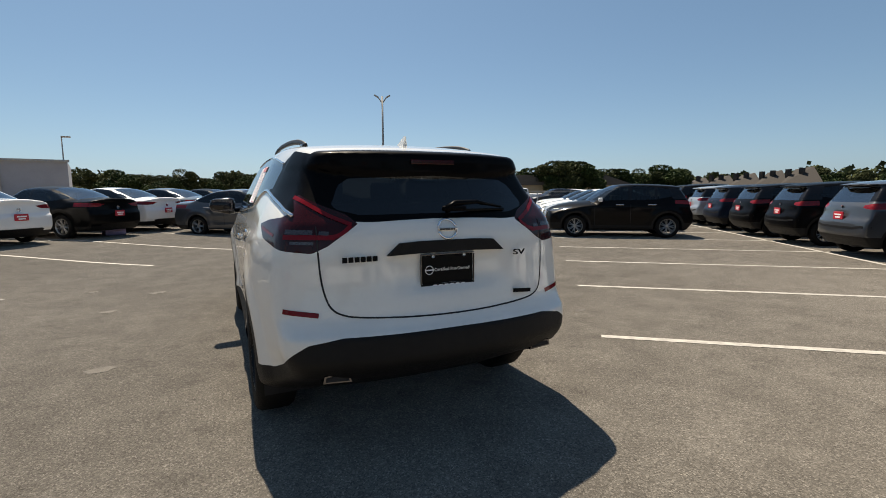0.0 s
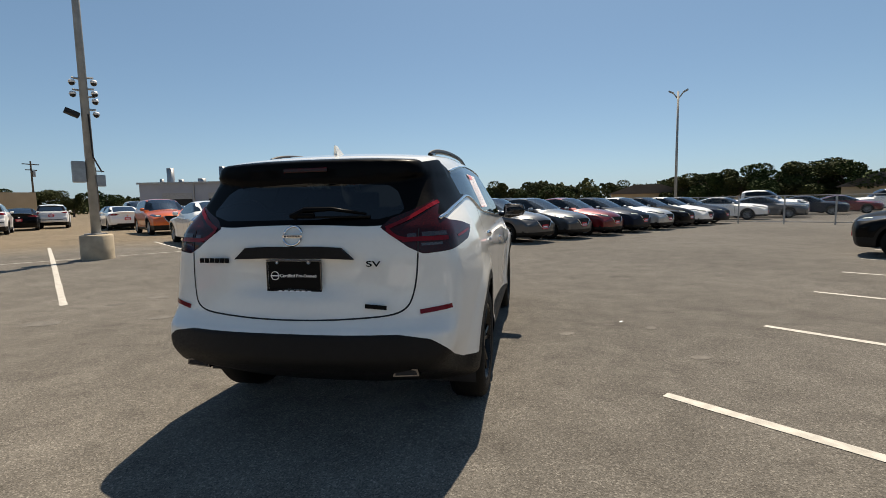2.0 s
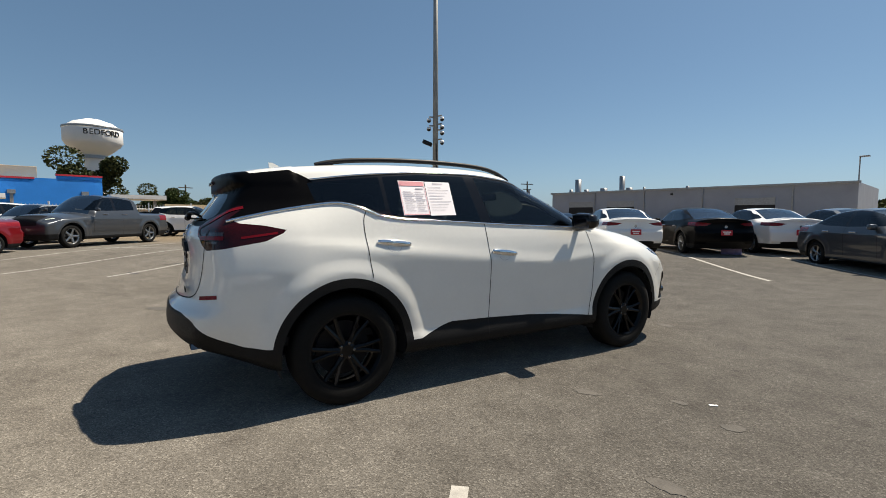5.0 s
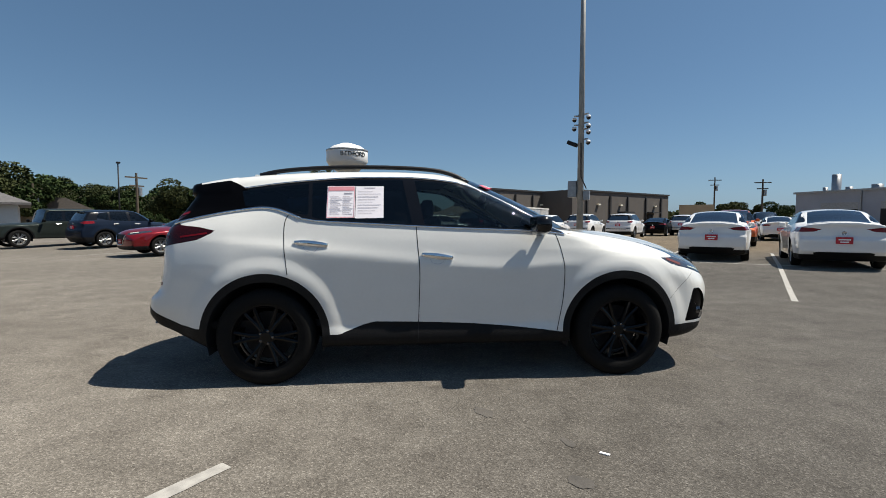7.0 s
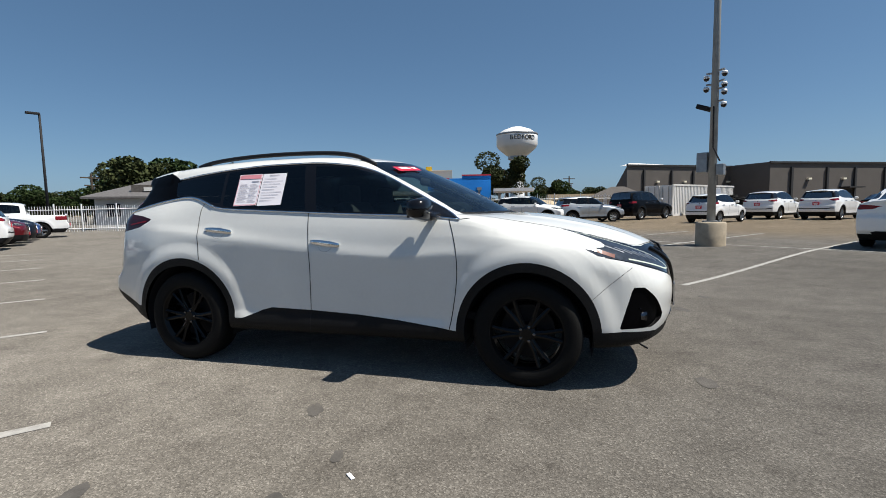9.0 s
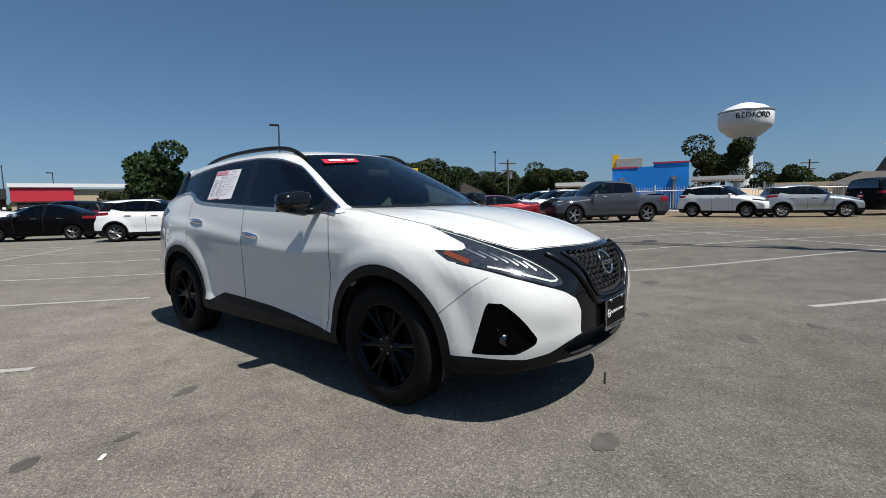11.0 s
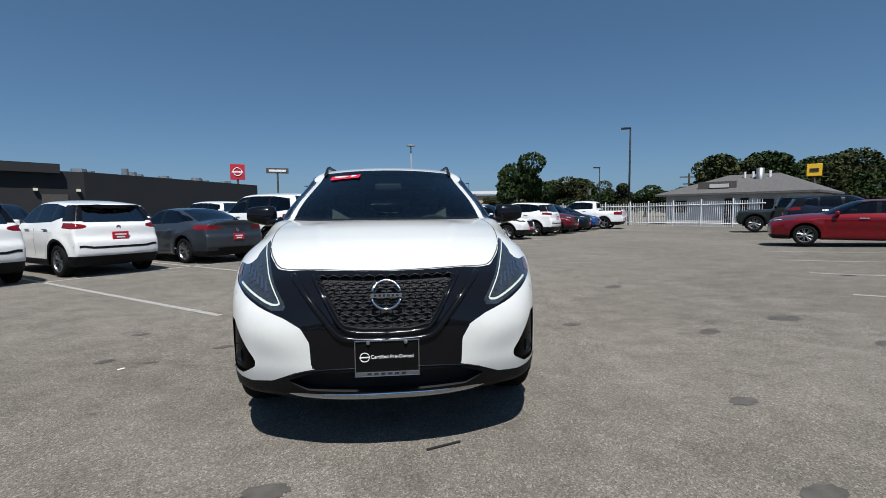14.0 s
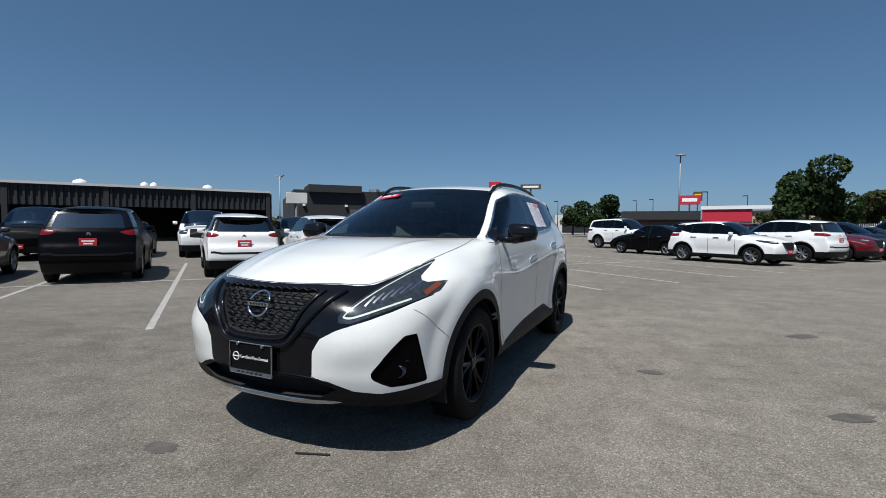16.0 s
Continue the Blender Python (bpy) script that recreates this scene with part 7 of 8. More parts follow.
def far_shops():
    def at(az, d, o=(2.36, 3.8)):
        return (o[0] + d * math.sin(radians(az)), o[1] + d * math.cos(radians(az)))
    base = new("restaurant_building")
    tagged(base, "tan restaurant with a red fascia and flat white roof edge", "building")
    p, q = at(-172.9, 72), at(-160.5, 72)
    block(base, "wall", "wall_tan", p, q, 14, 0, 3.7)
    panel(base, "red_fascia", "red_paint", p, q, 0.0, 0.36, 2.3, 3.9, 0.15, 0.3)
    panel(base, "roof_edge", "fence_white", p, q, -0.01, 1.0, 3.9, 4.35, 0.2, 0.6)
    panel(base, "window_band", "near_black", p, q, 0.03, 0.36, 0.0, 2.1, 0.05, 0.1)
    base = new("burger_shop")
    tagged(base, "low brick and dark-roofed fast food shop", "building")
    p, q = at(-184.5, 74), at(-173.2, 74)
    block(base, "wall", "brick", p, q, 12, 0, 2.7)
    panel(base, "roof_edge", "wall_dark", p, q, 0.3, 1.0, 2.6, 3.8, 0.3, 0.8)
    panel(base, "window_band", "roof_brown", p, q, 0.55, 0.9, 0.6, 2.3, 0.05, 0.1)
    base = new("strip_mall")
    tagged(base, "pale low strip mall far behind the lot", "building")
    p, q = at(168.0, 110, (-2.1, 4.3)), at(176.5, 112, (-2.1, 4.3))
    block(base, "wall", "wall_white", p, q, 12, 0, 4.2)
    panel(base, "shop_windows", "near_black", p, q, 0.1, 0.95, 0.3, 2.4, 0.05, 0.1)
    base = new("tan_office")
    tagged(base, "tan flat-roofed office beyond the fence", "building")
    p, q = at(-95.3, 74), at(-88.5, 78)
    block(base, "wall", "wall_tan", p, q, 10, 0, 2.9)
    for t in (0.1, 0.45, 0.75):
        # near-black sheet on the closed wall paints an arch's inner shade
        panel(base, "arch_shade_sheet", "near_black", p, q, t, t + 0.15, 0, 2.0, 0.05, 0.1)
    base = new("tan_warehouse")
    tagged(base, "small tan building beyond the far cars", "building")
    p, q = at(-58.6, 95, (4.5, -0.3)), at(-55.3, 95, (4.5, -0.3))
    block(base, "wall", "wall_tan", p, q, 10, 0, 4.3)
    base = new("tan_carport")
    tagged(base, "tan fabric sun shade on posts", "carport")
    c = at(-97.8, 52)
    part("shade", bm_lathe([(0.0, 1.95), (2.0, 1.75), (3.4, 1.3), (3.3, 1.22), (0, 1.8)], 8, "z", (c[0], c[1], 0)), M["wall_tan"], base)
    part("post", bm_box(c[0], c[1], 0.9, 0.12, 0.12, 1.8), M["metal_grey"], base)


def dealer_building():
    base = new("showroom_building")
    tagged(base, "charcoal flat-roofed dealership building with roof units", "building")
    A, B, C = (38.8, -39.5), (31.8, -47.0), (21.8, -72.0)
    block(base, "wall", "wall_dark", A, B, 26, 0, 5.7)
    block(base, "wall", "wall_dark", B, C, 20, 0, 5.75)
    bm = bm_prism([(0, 0), (6.2, 0), (6.2, 0.25), (0, 1.2)], 6, "y")
    part("raised_roof", bm_box(37.2, -44.8, 5.9, 6.5, 6.0, 0.9, 0.0, Matrix.Rotation(math.atan2(-7.5, -7.0), 4, "Z")), M["wall_dark"], base)
    panel(base, "wide_door", "roof_brown", A, B, 0.66, 0.86, 0, 3.4, 0.05, 0.1)
    panel(base, "side_door", "near_black", A, B, 0.30, 0.35, 0, 2.1, 0.05, 0.1)
    for t in (0.1, 0.6, 0.93):
        panel(base, "wall_lamp", "lamp_glow", A, B, t, t + 0.03, 3.7, 3.95, 0.15, 0.3)
    rnd = random.Random(8)
    for k in range(14):
        c, _ = on_wall(B, C, 0.05 + 0.066 * k, -2.5 - (k % 3))
        h, r = rnd.uniform(0.4, 1.0), rnd.uniform(0.25, 0.7)
        part("roof_unit", bm_lathe([(0, 5.7 + h), (r, 5.7 + h), (r * 1.1, 5.7)], 10, "z", (c.x, c.y, 0)), M["metal_grey"], base)
    base = new("long_shed")
    tagged(base, "long open-fronted dark metal shed with corrugated fascia", "shed")
    p, q = lot(37.2, -3.8).to_tuple()[:2], lot(36.2, 40).to_tuple()[:2]
    panel(base, "fascia", "wall_dark", p, q, 0.0, 1.0, 2.55, 4.0, 0.0, 0.2)
    for k in range(110):
        panel(base, "fascia_rib", "wall_dark", p, q, k / 110, k / 110 + 0.003, 2.55, 3.9, 0.14, 0.12)
    panel(base, "roof_edge", "wall_white", p, q, 0.0, 1.0, 3.95, 4.12, 0.15, 0.4)
    block(base, "roof", "metal_grey", p, q, 16, 3.9, 4.05)
    back0, back1 = lot(52, -3.8).to_tuple()[:2], lot(52, 40).to_tuple()[:2]
    block(base, "back_wall", "wall_dark", back0, back1, 0.3, 0, 4)
    e0, e1 = lot(37.4, -3.7).to_tuple()[:2], lot(52, -3.7).to_tuple()[:2]
    block(base, "end_wall", "wall_dark", e0, e1, 0.3, 0, 3.9)
    for k in range(8):
        panel(base, "post", "wall_dark", p, q, k / 8, k / 8 + 0.007, 0, 4.0, 0.1, 0.3)
    for t, r in ((0.10, 0.5), (0.19, 0.35), (0.205, 0.35), (0.30, 0.6), (0.42, 0.6), (0.55, 0.7), (0.57, 0.5)):
        c, _ = on_wall(p, q, t, -4)
        part("roof_vent", bm_lathe([(0, 4.75), (r * 0.7, 4.6), (r, 4.2), (r * 0.6, 4.0)], 12, "z", (c.x, c.y, 0)), M["fence_white"], base, "", True)


def apartments():
    base = new("apartment_row")
    tagged(base, "row of beige apartments with stepped brown gable roofs", "building")
    o = (-1.06, -4.52)
    def at(az, d):
        return Vector((o[0] + d * math.sin(radians(az)), o[1] + d * math.cos(radians(az)), 0))
    for k, (a0, a1, zr) in enumerate(((52.0, 54.8, 5.3), (54.0, 57.0, 5.7), (56.2, 59.2, 6.1), (58.4, 61.4, 6.5), (60.4, 64.0, 7.0))):
        p, q = at(a0, 150 - 4 * k), at(a1, 150 - 4 * k)
        d = (q - p).normalized()
        n = Vector((-d.y, d.x, 0))
        n = n if n.dot(p) > 0 else -n
        block(base, "wall", "wall_tan", p.to_tuple()[:2], q.to_tuple()[:2], 10, 0, 2.6)
        bm = bmesh.new()
        c = [p - n * 0.8, q - n * 0.8, q + n * 6, p + n * 6]
        v = [bm.verts.new((x.x, x.y, z)) for x, z in ((c[0], 2.6), (c[1], 2.6), (q * 0.35 + p * 0.65 + n * 5, zr - 0.6), (q * 0.75 + p * 0.25 + n * 5, zr))]
        bm.faces.new((v[0], v[1], v[3], v[2]))
        g = [bm.verts.new((x.x, x.y, z)) for x, z in ((c[1], 2.6), (c[2], 2.6))]
        bm.faces.new((g[0], g[1], v[3])); bm.faces.new((v[3], g[1], v[2]))
        part("roof", bm, M["roof_shaded"], base)
        for t in (0.25, 0.6):
            panel(base, "window", "near_black", p.to_tuple()[:2], q.to_tuple()[:2], t, t + 0.12, 1.2, 2.3, 0.05, 0.1)
        for t in (0.2, 0.5):
            ch = p.lerp(q, t) + n * 3
            part("chimney", bm_box(ch.x, ch.y, 2.9 + 0.55 * (zr - 2.6) + 0.6 * t, 0.9, 0.9, 2.0), M["roof_shaded"], base)


def small_houses():
    o = (0.66, -4.7)
    rnd = random.Random(12)
    for az, d, w in ((12.5, 95, 12), (18.5, 110, 12), (33.0, 80, 10), (41.5, 85, 12), (-124.0, 70, 8), (-1.0, 140, 16), (-84.6, 110, 12)):
        base = new("house")
        tagged(base, "low tan house with brown gable roof behind trees", "house", "far houses")
        c = Vector((o[0] + d * math.sin(radians(az)), o[1] + d * math.cos(radians(az)), 0))
        rot = Matrix.Rotation(-radians(az), 4, "Z")
        part("wall", bm_box(c.x, c.y, 1.3, w, 8, 2.6, 0, rot), M["wall_tan"], base)
        bm = bm_prism([(-w / 2 - 0.6, 0), (w / 2 + 0.6, 0), (w * 0.18, 1.6), (-w * 0.18, 1.6)], 9, "y")
        bmesh.ops.translate(bm, vec=(0, -4.5, 0), verts=bm.verts)
        bmesh.ops.transform(bm, matrix=Matrix.Translation((c.x, c.y, 2.5)) @ rot, verts=bm.verts)
        part("roof", bm, M["roof_brown"], base)


def garden_hut():
    """A small hut with a shallow hipped roof, in front of the brown store."""
    base = new("hut")
    tagged(base, "small tan hut with a brown hipped roof by the fence", "hut")
    m = Matrix.Translation((-45.9, 5.4, 0)) @ Matrix.Rotation(radians(86), 4, "Z")
    part("wall", bm_box(-45.9, 5.4, 1.0, 4.4, 4.0, 2.0, 0, Matrix.Rotation(radians(86), 4, "Z")), M["wall_tan"], base)
    bm = bmesh.new()
    e = [bm.verts.new(m @ Vector(c)) for c in ((-2.7, -2.4, 1.95), (2.7, -2.4, 1.95), (2.7, 2.4, 1.95), (-2.7, 2.4, 1.95))]
    r = [bm.verts.new(m @ Vector(c)) for c in ((-0.6, 0, 2.95), (0.6, 0, 2.95))]
    for f in ((e[0], e[1], r[1], r[0]), (e[1], e[2], r[1]), (e[2], e[3], r[0], r[1]), (e[3], e[0], r[0]), (e[3], e[2], e[1], e[0])):
        bm.faces.new(f)
    bmesh.ops.recalc_face_normals(bm, faces=bm.faces)
    part("roof", bm, M["roof_brown"], base)
    base = new("sign_box")
    tagged(base, "pale grey box sign on a post beside the showroom", "sign")
    x, y = -2.08 + 46 * math.sin(radians(137.3)), 4.31 + 46 * math.cos(radians(137.3))
    part("post", bm_box(x, y, 1.7, 0.22, 0.22, 3.4), M["pole_grey"], base)
    part("box", bm_box(x, y, 3.85, 1.9, 0.5, 1.0, 0.03, Matrix.Rotation(radians(-137), 4, "Z")), M["wall_white"], base)


garden_hut(); grey_workshop(); brown_store(); container_unit(); tyre_stack(); blue_shop(); white_house(); far_shops(); dealer_building(); apartments(); small_houses()


# ---- poles, signs, fences ----
def camera_pole():
    x, y = -9.29, 4.97
    z0 = ground_z(x, y)
    base = new("light_pole")
    tagged(base, "tall grey steel lot pole with cameras on a concrete base", "pole")
    part("footing", bm_lathe([(0, z0 + 0.60), (0.32, z0 + 0.60), (0.345, z0 + 0.57), (0.345, z0 - 0.1)], 28, "z", (x, y, 0)), M["concrete"], base, "worn round concrete footing", True)
    part("shaft", bm_lathe([(0, 11.5), (0.055, 11.5), (0.10, z0 + 0.60), (0.0, z0 + 0.60)], 16, "z", (x, y, 0)), M["pole_grey"], base, "", True)
    part("base_plate", bm_box(x, y, z0 + 0.615, 0.34, 0.34, 0.03, 0.005), M["metal_grey"], base)
    s = W_DIR
    part("junction_box", bm_box(x - s.x * 0.23, y - s.y * 0.23, 2.25, 0.26, 0.20, 0.50, 0.02, Matrix.Rotation(0.94, 4, "Z")), M["metal_grey"], base)
    part("meter_box", bm_box(x + s.x * 0.19, y + s.y * 0.19, 2.05, 0.18, 0.14, 0.28, 0.02, Matrix.Rotation(0.94, 4, "Z")), M["metal_grey"], base)
    part("cable", bm_tube([(x + 0.13, y - 0.05, 3.6), (x + 0.15, y - 0.04, 2.6), (x + 0.22, y + 0.1, 2.25)], 0.018, 6), M["interior"], base)
    fl = child("floodlight", None, base, "black wall flood lamp")
    part("housing", bm_box(x - s.x * 0.26, y - s.y * 0.26, 3.62, 0.30, 0.24, 0.12, 0.03, Matrix.Rotation(0.94, 4, "Z") @ Matrix.Rotation(0.4, 4, "Y")), M["interior"], fl)
    for k, (dz, sg) in enumerate(((3.62, 1), (4.05, -1), (4.1, 1), (4.32, -1), (4.36, 1), (3.92, 1))):
        cam_ob = child("dome_camera", None, base, "white dome security camera")
        cx, cy = x + s.x * 0.21 * sg, y + s.y * 0.21 * sg
        part("arm", bm_tube([(x, y, dz + 0.10), (cx, cy, dz + 0.12)], 0.025, 6), M["metal_grey"], cam_ob)
        part("cap", bm_lathe([(0, 0.075), (0.055, 0.07), (0.075, 0.0), (0, 0.0)], 14, "z", (cx, cy, dz)), M["fence_white"], cam_ob, "", True)
        part("dome", bm_lathe([(0.064, 0.0), (0.052, -0.045), (0, -0.07)], 14, "z", (cx, cy, dz)), M["gloss_black"], cam_ob, "", True)


def lamp_pole(x, y, h, heads=1, mat="interior", name="street_lamp", words="tall black steel lamp post with a flat head", turn=0.0):
    base = new(name)
    tagged(base, words, "lamp post")
    part("shaft", bm_lathe([(0, h), (h * 0.008, h), (h * 0.012, 0.0), (0, 0)], 10, "z", (x, y, 0)), M[mat], base, "", True)
    for k in range(heads):
        a = turn + math.pi * k
        cx, cy = x + math.cos(a) * 0.36, y + math.sin(a) * 0.36
        if heads == 1:
            part("head", bm_box(cx, cy, h - 0.02, 0.75, 0.36, 0.14, 0.03, Matrix.Rotation(a, 4, "Z")), M[mat], base)
        else:
            part("arm", bm_tube([(x, y, h - 0.6), (cx, cy, h - 0.1)], 0.05, 6), M[mat], base)
            part("head", bm_box(x + math.cos(a) * 0.52, y + math.sin(a) * 0.52, h, 0.42, 0.26, 0.11, 0.03, Matrix.Rotation(a, 4, "Z") @ Matrix.Rotation(-0.5, 4, "Y")), M[mat], base)
    return base


def far(o, az, d):
    return o[0] + d * math.sin(radians(az)), o[1] + d * math.cos(radians(az))


camera_pole()
lamp_pole(12.3, 36.7, 9.9, 2, "pole_grey", words="tall grey lot lamp post with two heads", turn=-0.3)
lamp_pole(-19.9, -34.0, 8.2, 1, turn=-0.4)
lamp_pole(-49, -31, 7.6, 1, turn=0.6)
x, y = far((2.86, -3.7), -17.2, 62)
lamp_pole(x, y, 7.2, 1, "pole_grey", words="grey lamp post beside the workshop")
x, y = far((1.44, 4.33), -177.9, 240)
mast = lamp_pole(x, y, 35, 0, "pole_grey", words="very tall distant highway light mast")
part("head", bm_lathe([(0.3, 35.2), (2.2, 35.1), (2.3, 34.6), (0.3, 34.5)], 14, "z", (x, y, 0)), M["pole_grey"], mast)
for az, d, h in ((-174.5, 90, 7.5), (-171.0, 95, 7.0), (178.5, 95, 6.5), (173.0, 90, 6.0), (-155.6, 60, 6.4), (-179.9, 100, 7.0), (170.0, 85, 6.0)):
    x, y = far((0.4, 4.5), az, d)
    lamp_pole(x, y, h, 1, words="thin dark street lamp in the distance")
x, y = far((-0.6, 4.7), 136.6, 66)
lamp_pole(x, y, 7.9, 2, "pole_grey", words="grey twin-head lamp post by the showroom")
M["wood_pole"] = plain("wood_pole", (0.07, 0.055, 0.04), 0.9, 0, 0, 0.3, 3)


def utility_pole(x, y, h, turn):
    base = new("utility_pole")
    tagged(base, "brown wooden utility pole with cross arm", "utility pole", "utility poles")
    part("shaft", bm_lathe([(0, h), (0.11, h), (0.17, 0), (0, 0)], 10, "z", (x, y, 0)), M["wood_pole"], base)
    for dz in (0.5, 1.4):
        part("cross_arm", bm_box(x, y, h - dz, 2.4 if dz < 1 else 1.6, 0.12, 0.14, 0.0, Matrix.Rotation(turn, 4, "Z")), M["wood_pole"], base)
    part("transformer", bm_lathe([(0, 0.45), (0.22, 0.45), (0.22, -0.45), (0, -0.45)], 12, "z", (x + 0.35 * math.cos(turn), y + 0.35 * math.sin(turn), h - 2.0)), M["metal_grey"], base)


for o, az, d, h in (((4.5, -0.3), -55.3, 100, 9.4), ((4.5, -0.3), -51.1, 85, 7.6), ((2.4, 3.8), -122.6, 62, 6.6), ((4.0, 1.8), -91.2, 90, 6.5), ((0.4, 4.5), -146.5, 70, 6.0), ((0.4, 4.5), -157.0, 75, 6.0), ((4.0, 1.8), -128.0, 70, 5.5), ((0, -4.5), -8.5, 130, 6), ((0, -4.5), -10.0, 120, 5.5)):
    x, y = far(o, az, d)
    utility_pole(x, y, h, radians(-az) + 0.5)


def water_tower():
    base = new("water_tower")
    tagged(base, "white water tower with a wide bowl tank", "water tower")
    x, y = far((4.04, 1.76), -97.2, 250)
    part("tank", bm_lathe([(0, 42.0), (3, 41.6), (7, 40.2), (10.2, 38.0), (10.5, 37.4), (10.5, 32.2), (9.5, 30.6), (6.0, 27.6), (3.6, 26.2), (3.6, 25.5)], 48, "z", (x, y, 0)), M["fence_white"], base, "", True)
    part("stem", bm_lathe([(3.6, 26.5), (3.4, 20), (3.8, 4), (5, 0)], 32, "z", (x, y, 0)), M["fence_white"], base, "", True)
    part("walkway", bm_lathe([(4.4, 26.6), (4.6, 26.6), (4.6, 25.2), (4.4, 25.2), (4.4, 26.6)], 32, "z", (x, y, 0)), M["metal_grey"], base)
    part("tank_rim", bm_lathe([(10.6, 38.2), (10.75, 38.0), (10.75, 37.5), (10.6, 37.3)], 48, "z", (x, y, 0)), M["metal_grey"], base)
    face = math.atan2(4.04 - x, 1.76 - y)
    letters = "BEDFORD"
    for k, ch in enumerate(letters):
        a = face - 0.30 - (k - 3) * 0.185
        m = Matrix.Translation((x + 10.6 * math.sin(a), y + 10.6 * math.cos(a), 35.2)) @ Matrix.Rotation(-a + math.pi, 4, "Z") @ Matrix.Rotation(math.pi / 2, 4, "X")
        text_mesh(ch, 3.1, M["interior"], base, m, "letter", 0.1)


water_tower()


def sign_post(o, az, d, z, w, h, mat, words, bars, ring=0.0):
    base = new("pole_sign")
    tagged(base, words, "sign")
    x, y = far(o, az, d)
    rot = Matrix.Rotation(-radians(az), 4, "Z")
    part("post", bm_box(x, y, z / 2, 0.30, 0.30, z), M["wood_pole"], base)
    part("face", bm_box(x, y, z, w, 0.5, h, 0.03, rot), M[mat], base)
    if ring:
        c = Vector((x, y, z)) + rot @ Vector((0, -0.27, 0))
        part("printed_ring", bm_tube([c + rot @ Vector((ring * math.cos(a), 0, ring * math.sin(a))) for a in [2 * math.pi * k / 20 for k in range(20)]], 0.09, 6, True), M["white_print"], base)
    for dx, dz, bw, bh, bm_ in bars:
        v = rot @ Vector((dx, -0.27, 0))
        part("printed_bar", bm_box(x + v.x, y + v.y, z + dz, bw, 0.06, bh, 0.0, rot), M[bm_], base)


sign_post((1.44, 4.33), -175.9, 110, 7.3, 4.0, 1.9, "red_paint", "red restaurant pole sign with white marks", ((0, 0, 2.8, 0.7, "white_print"),))
sign_post((2.36, 3.8), -175.0, 130, 9.3, 2.0, 2.2, "wood_pole", "small dark pole sign with orange and white marks", ((0, 0.3, 1.4, 0.5, "yellow"), (0, -0.4, 1.2, 0.5, "white_print")))
sign_post((-0.6, 4.7), 161.8, 95, 9.0, 2.5, 2.8, "red_paint", "red square dealership pole sign with a white ring", ((0, 0.0, 1.9, 0.26, "white_print"),), 0.72)
sign_post((-0.6, 4.7), 166.0, 100, 9.8, 4.2, 1.0, "wood_pole", "dark green pole sign with pale bars", ((0, 0, 3.2, 0.4, "white_print"),))
sign_post((-0.6, 4.7), -158.8, 80, 4.5, 2.2, 1.8, "brick", "brown and white roadside sign", ((0, 0.3, 1.4, 0.4, "white_print"),))
sign_post((1.44, 4.33), -135.0, 60, 5.0, 1.2, 1.2, "yellow", "yellow square sign above the house", ((0, 0, 0.7, 0.3, "interior"),))


def post_mesh(h, w):
    bm = bm_box(0, 0, h / 2, w, w, h)
    me = bpy.data.meshes.new("fence_bar")
    bm.to_mesh(me); bm.free()
    me.materials.append(M["fence_white"])
    return me


def white_fence():
    base = new("picket_fence")
    tagged(base, "white steel picket fence along the lot's edge", "fence")
    line = [(-13.5, -43), (-20.0, -31.0), (-22.5, -22.0), (-29.0, -13.0), (-31.5, 0.0), (-37.0, 6.5)]
    thin, thick = post_mesh(1.75, 0.024), post_mesh(1.9, 0.075)
    count = 0
    bars = []
    for (x0, y0), (x1, y1) in zip(line, line[1:]):
        if y0 == -22.0:
            continue
        p, q = Vector((x0, y0, 0)), Vector((x1, y1, 0))
        L = (q - p).length
        for k in range(int(L / 0.16)):
            c = p.lerp(q, k * 0.16 / L)
            z = ground_z(c.x, c.y) + 0.05
            if k % 15 == 0:
                ob = child("fence_post", thick, base)
                ob.matrix_basis = pose(c.x, c.y, z)
            else:
                if count < 280:
                    ob = child("picket", thin, base)
                    ob.matrix_basis = pose(c.x, c.y, z)
                    count += 1
                else:
                    bars.append(bm_box(c.x, c.y, z + 0.87, 0.024, 0.024, 1.75))
        for z in (0.25, 1.55):
            m = (p + q) / 2
            g = ground_z(m.x, m.y)
            part("rail", bm_tube([p + Vector((0, 0, z + ground_z(p.x, p.y))), q + Vector((0, 0, z + ground_z(q.x, q.y)))], 0.03, 4), M["fence_white"], base)
    vs, fs = [], []
    for b in bars:
        b.verts.index_update()
        o = len(vs)
        vs += [tuple(v.co) for v in b.verts]
        fs += [tuple(o + v.index for v in f.verts) for f in b.faces]
        b.free()
    if vs:
        tagged(child("picket_rest", mesh_from("picket_rest", vs, fs, M["fence_white"], False), base), kind="stuff")


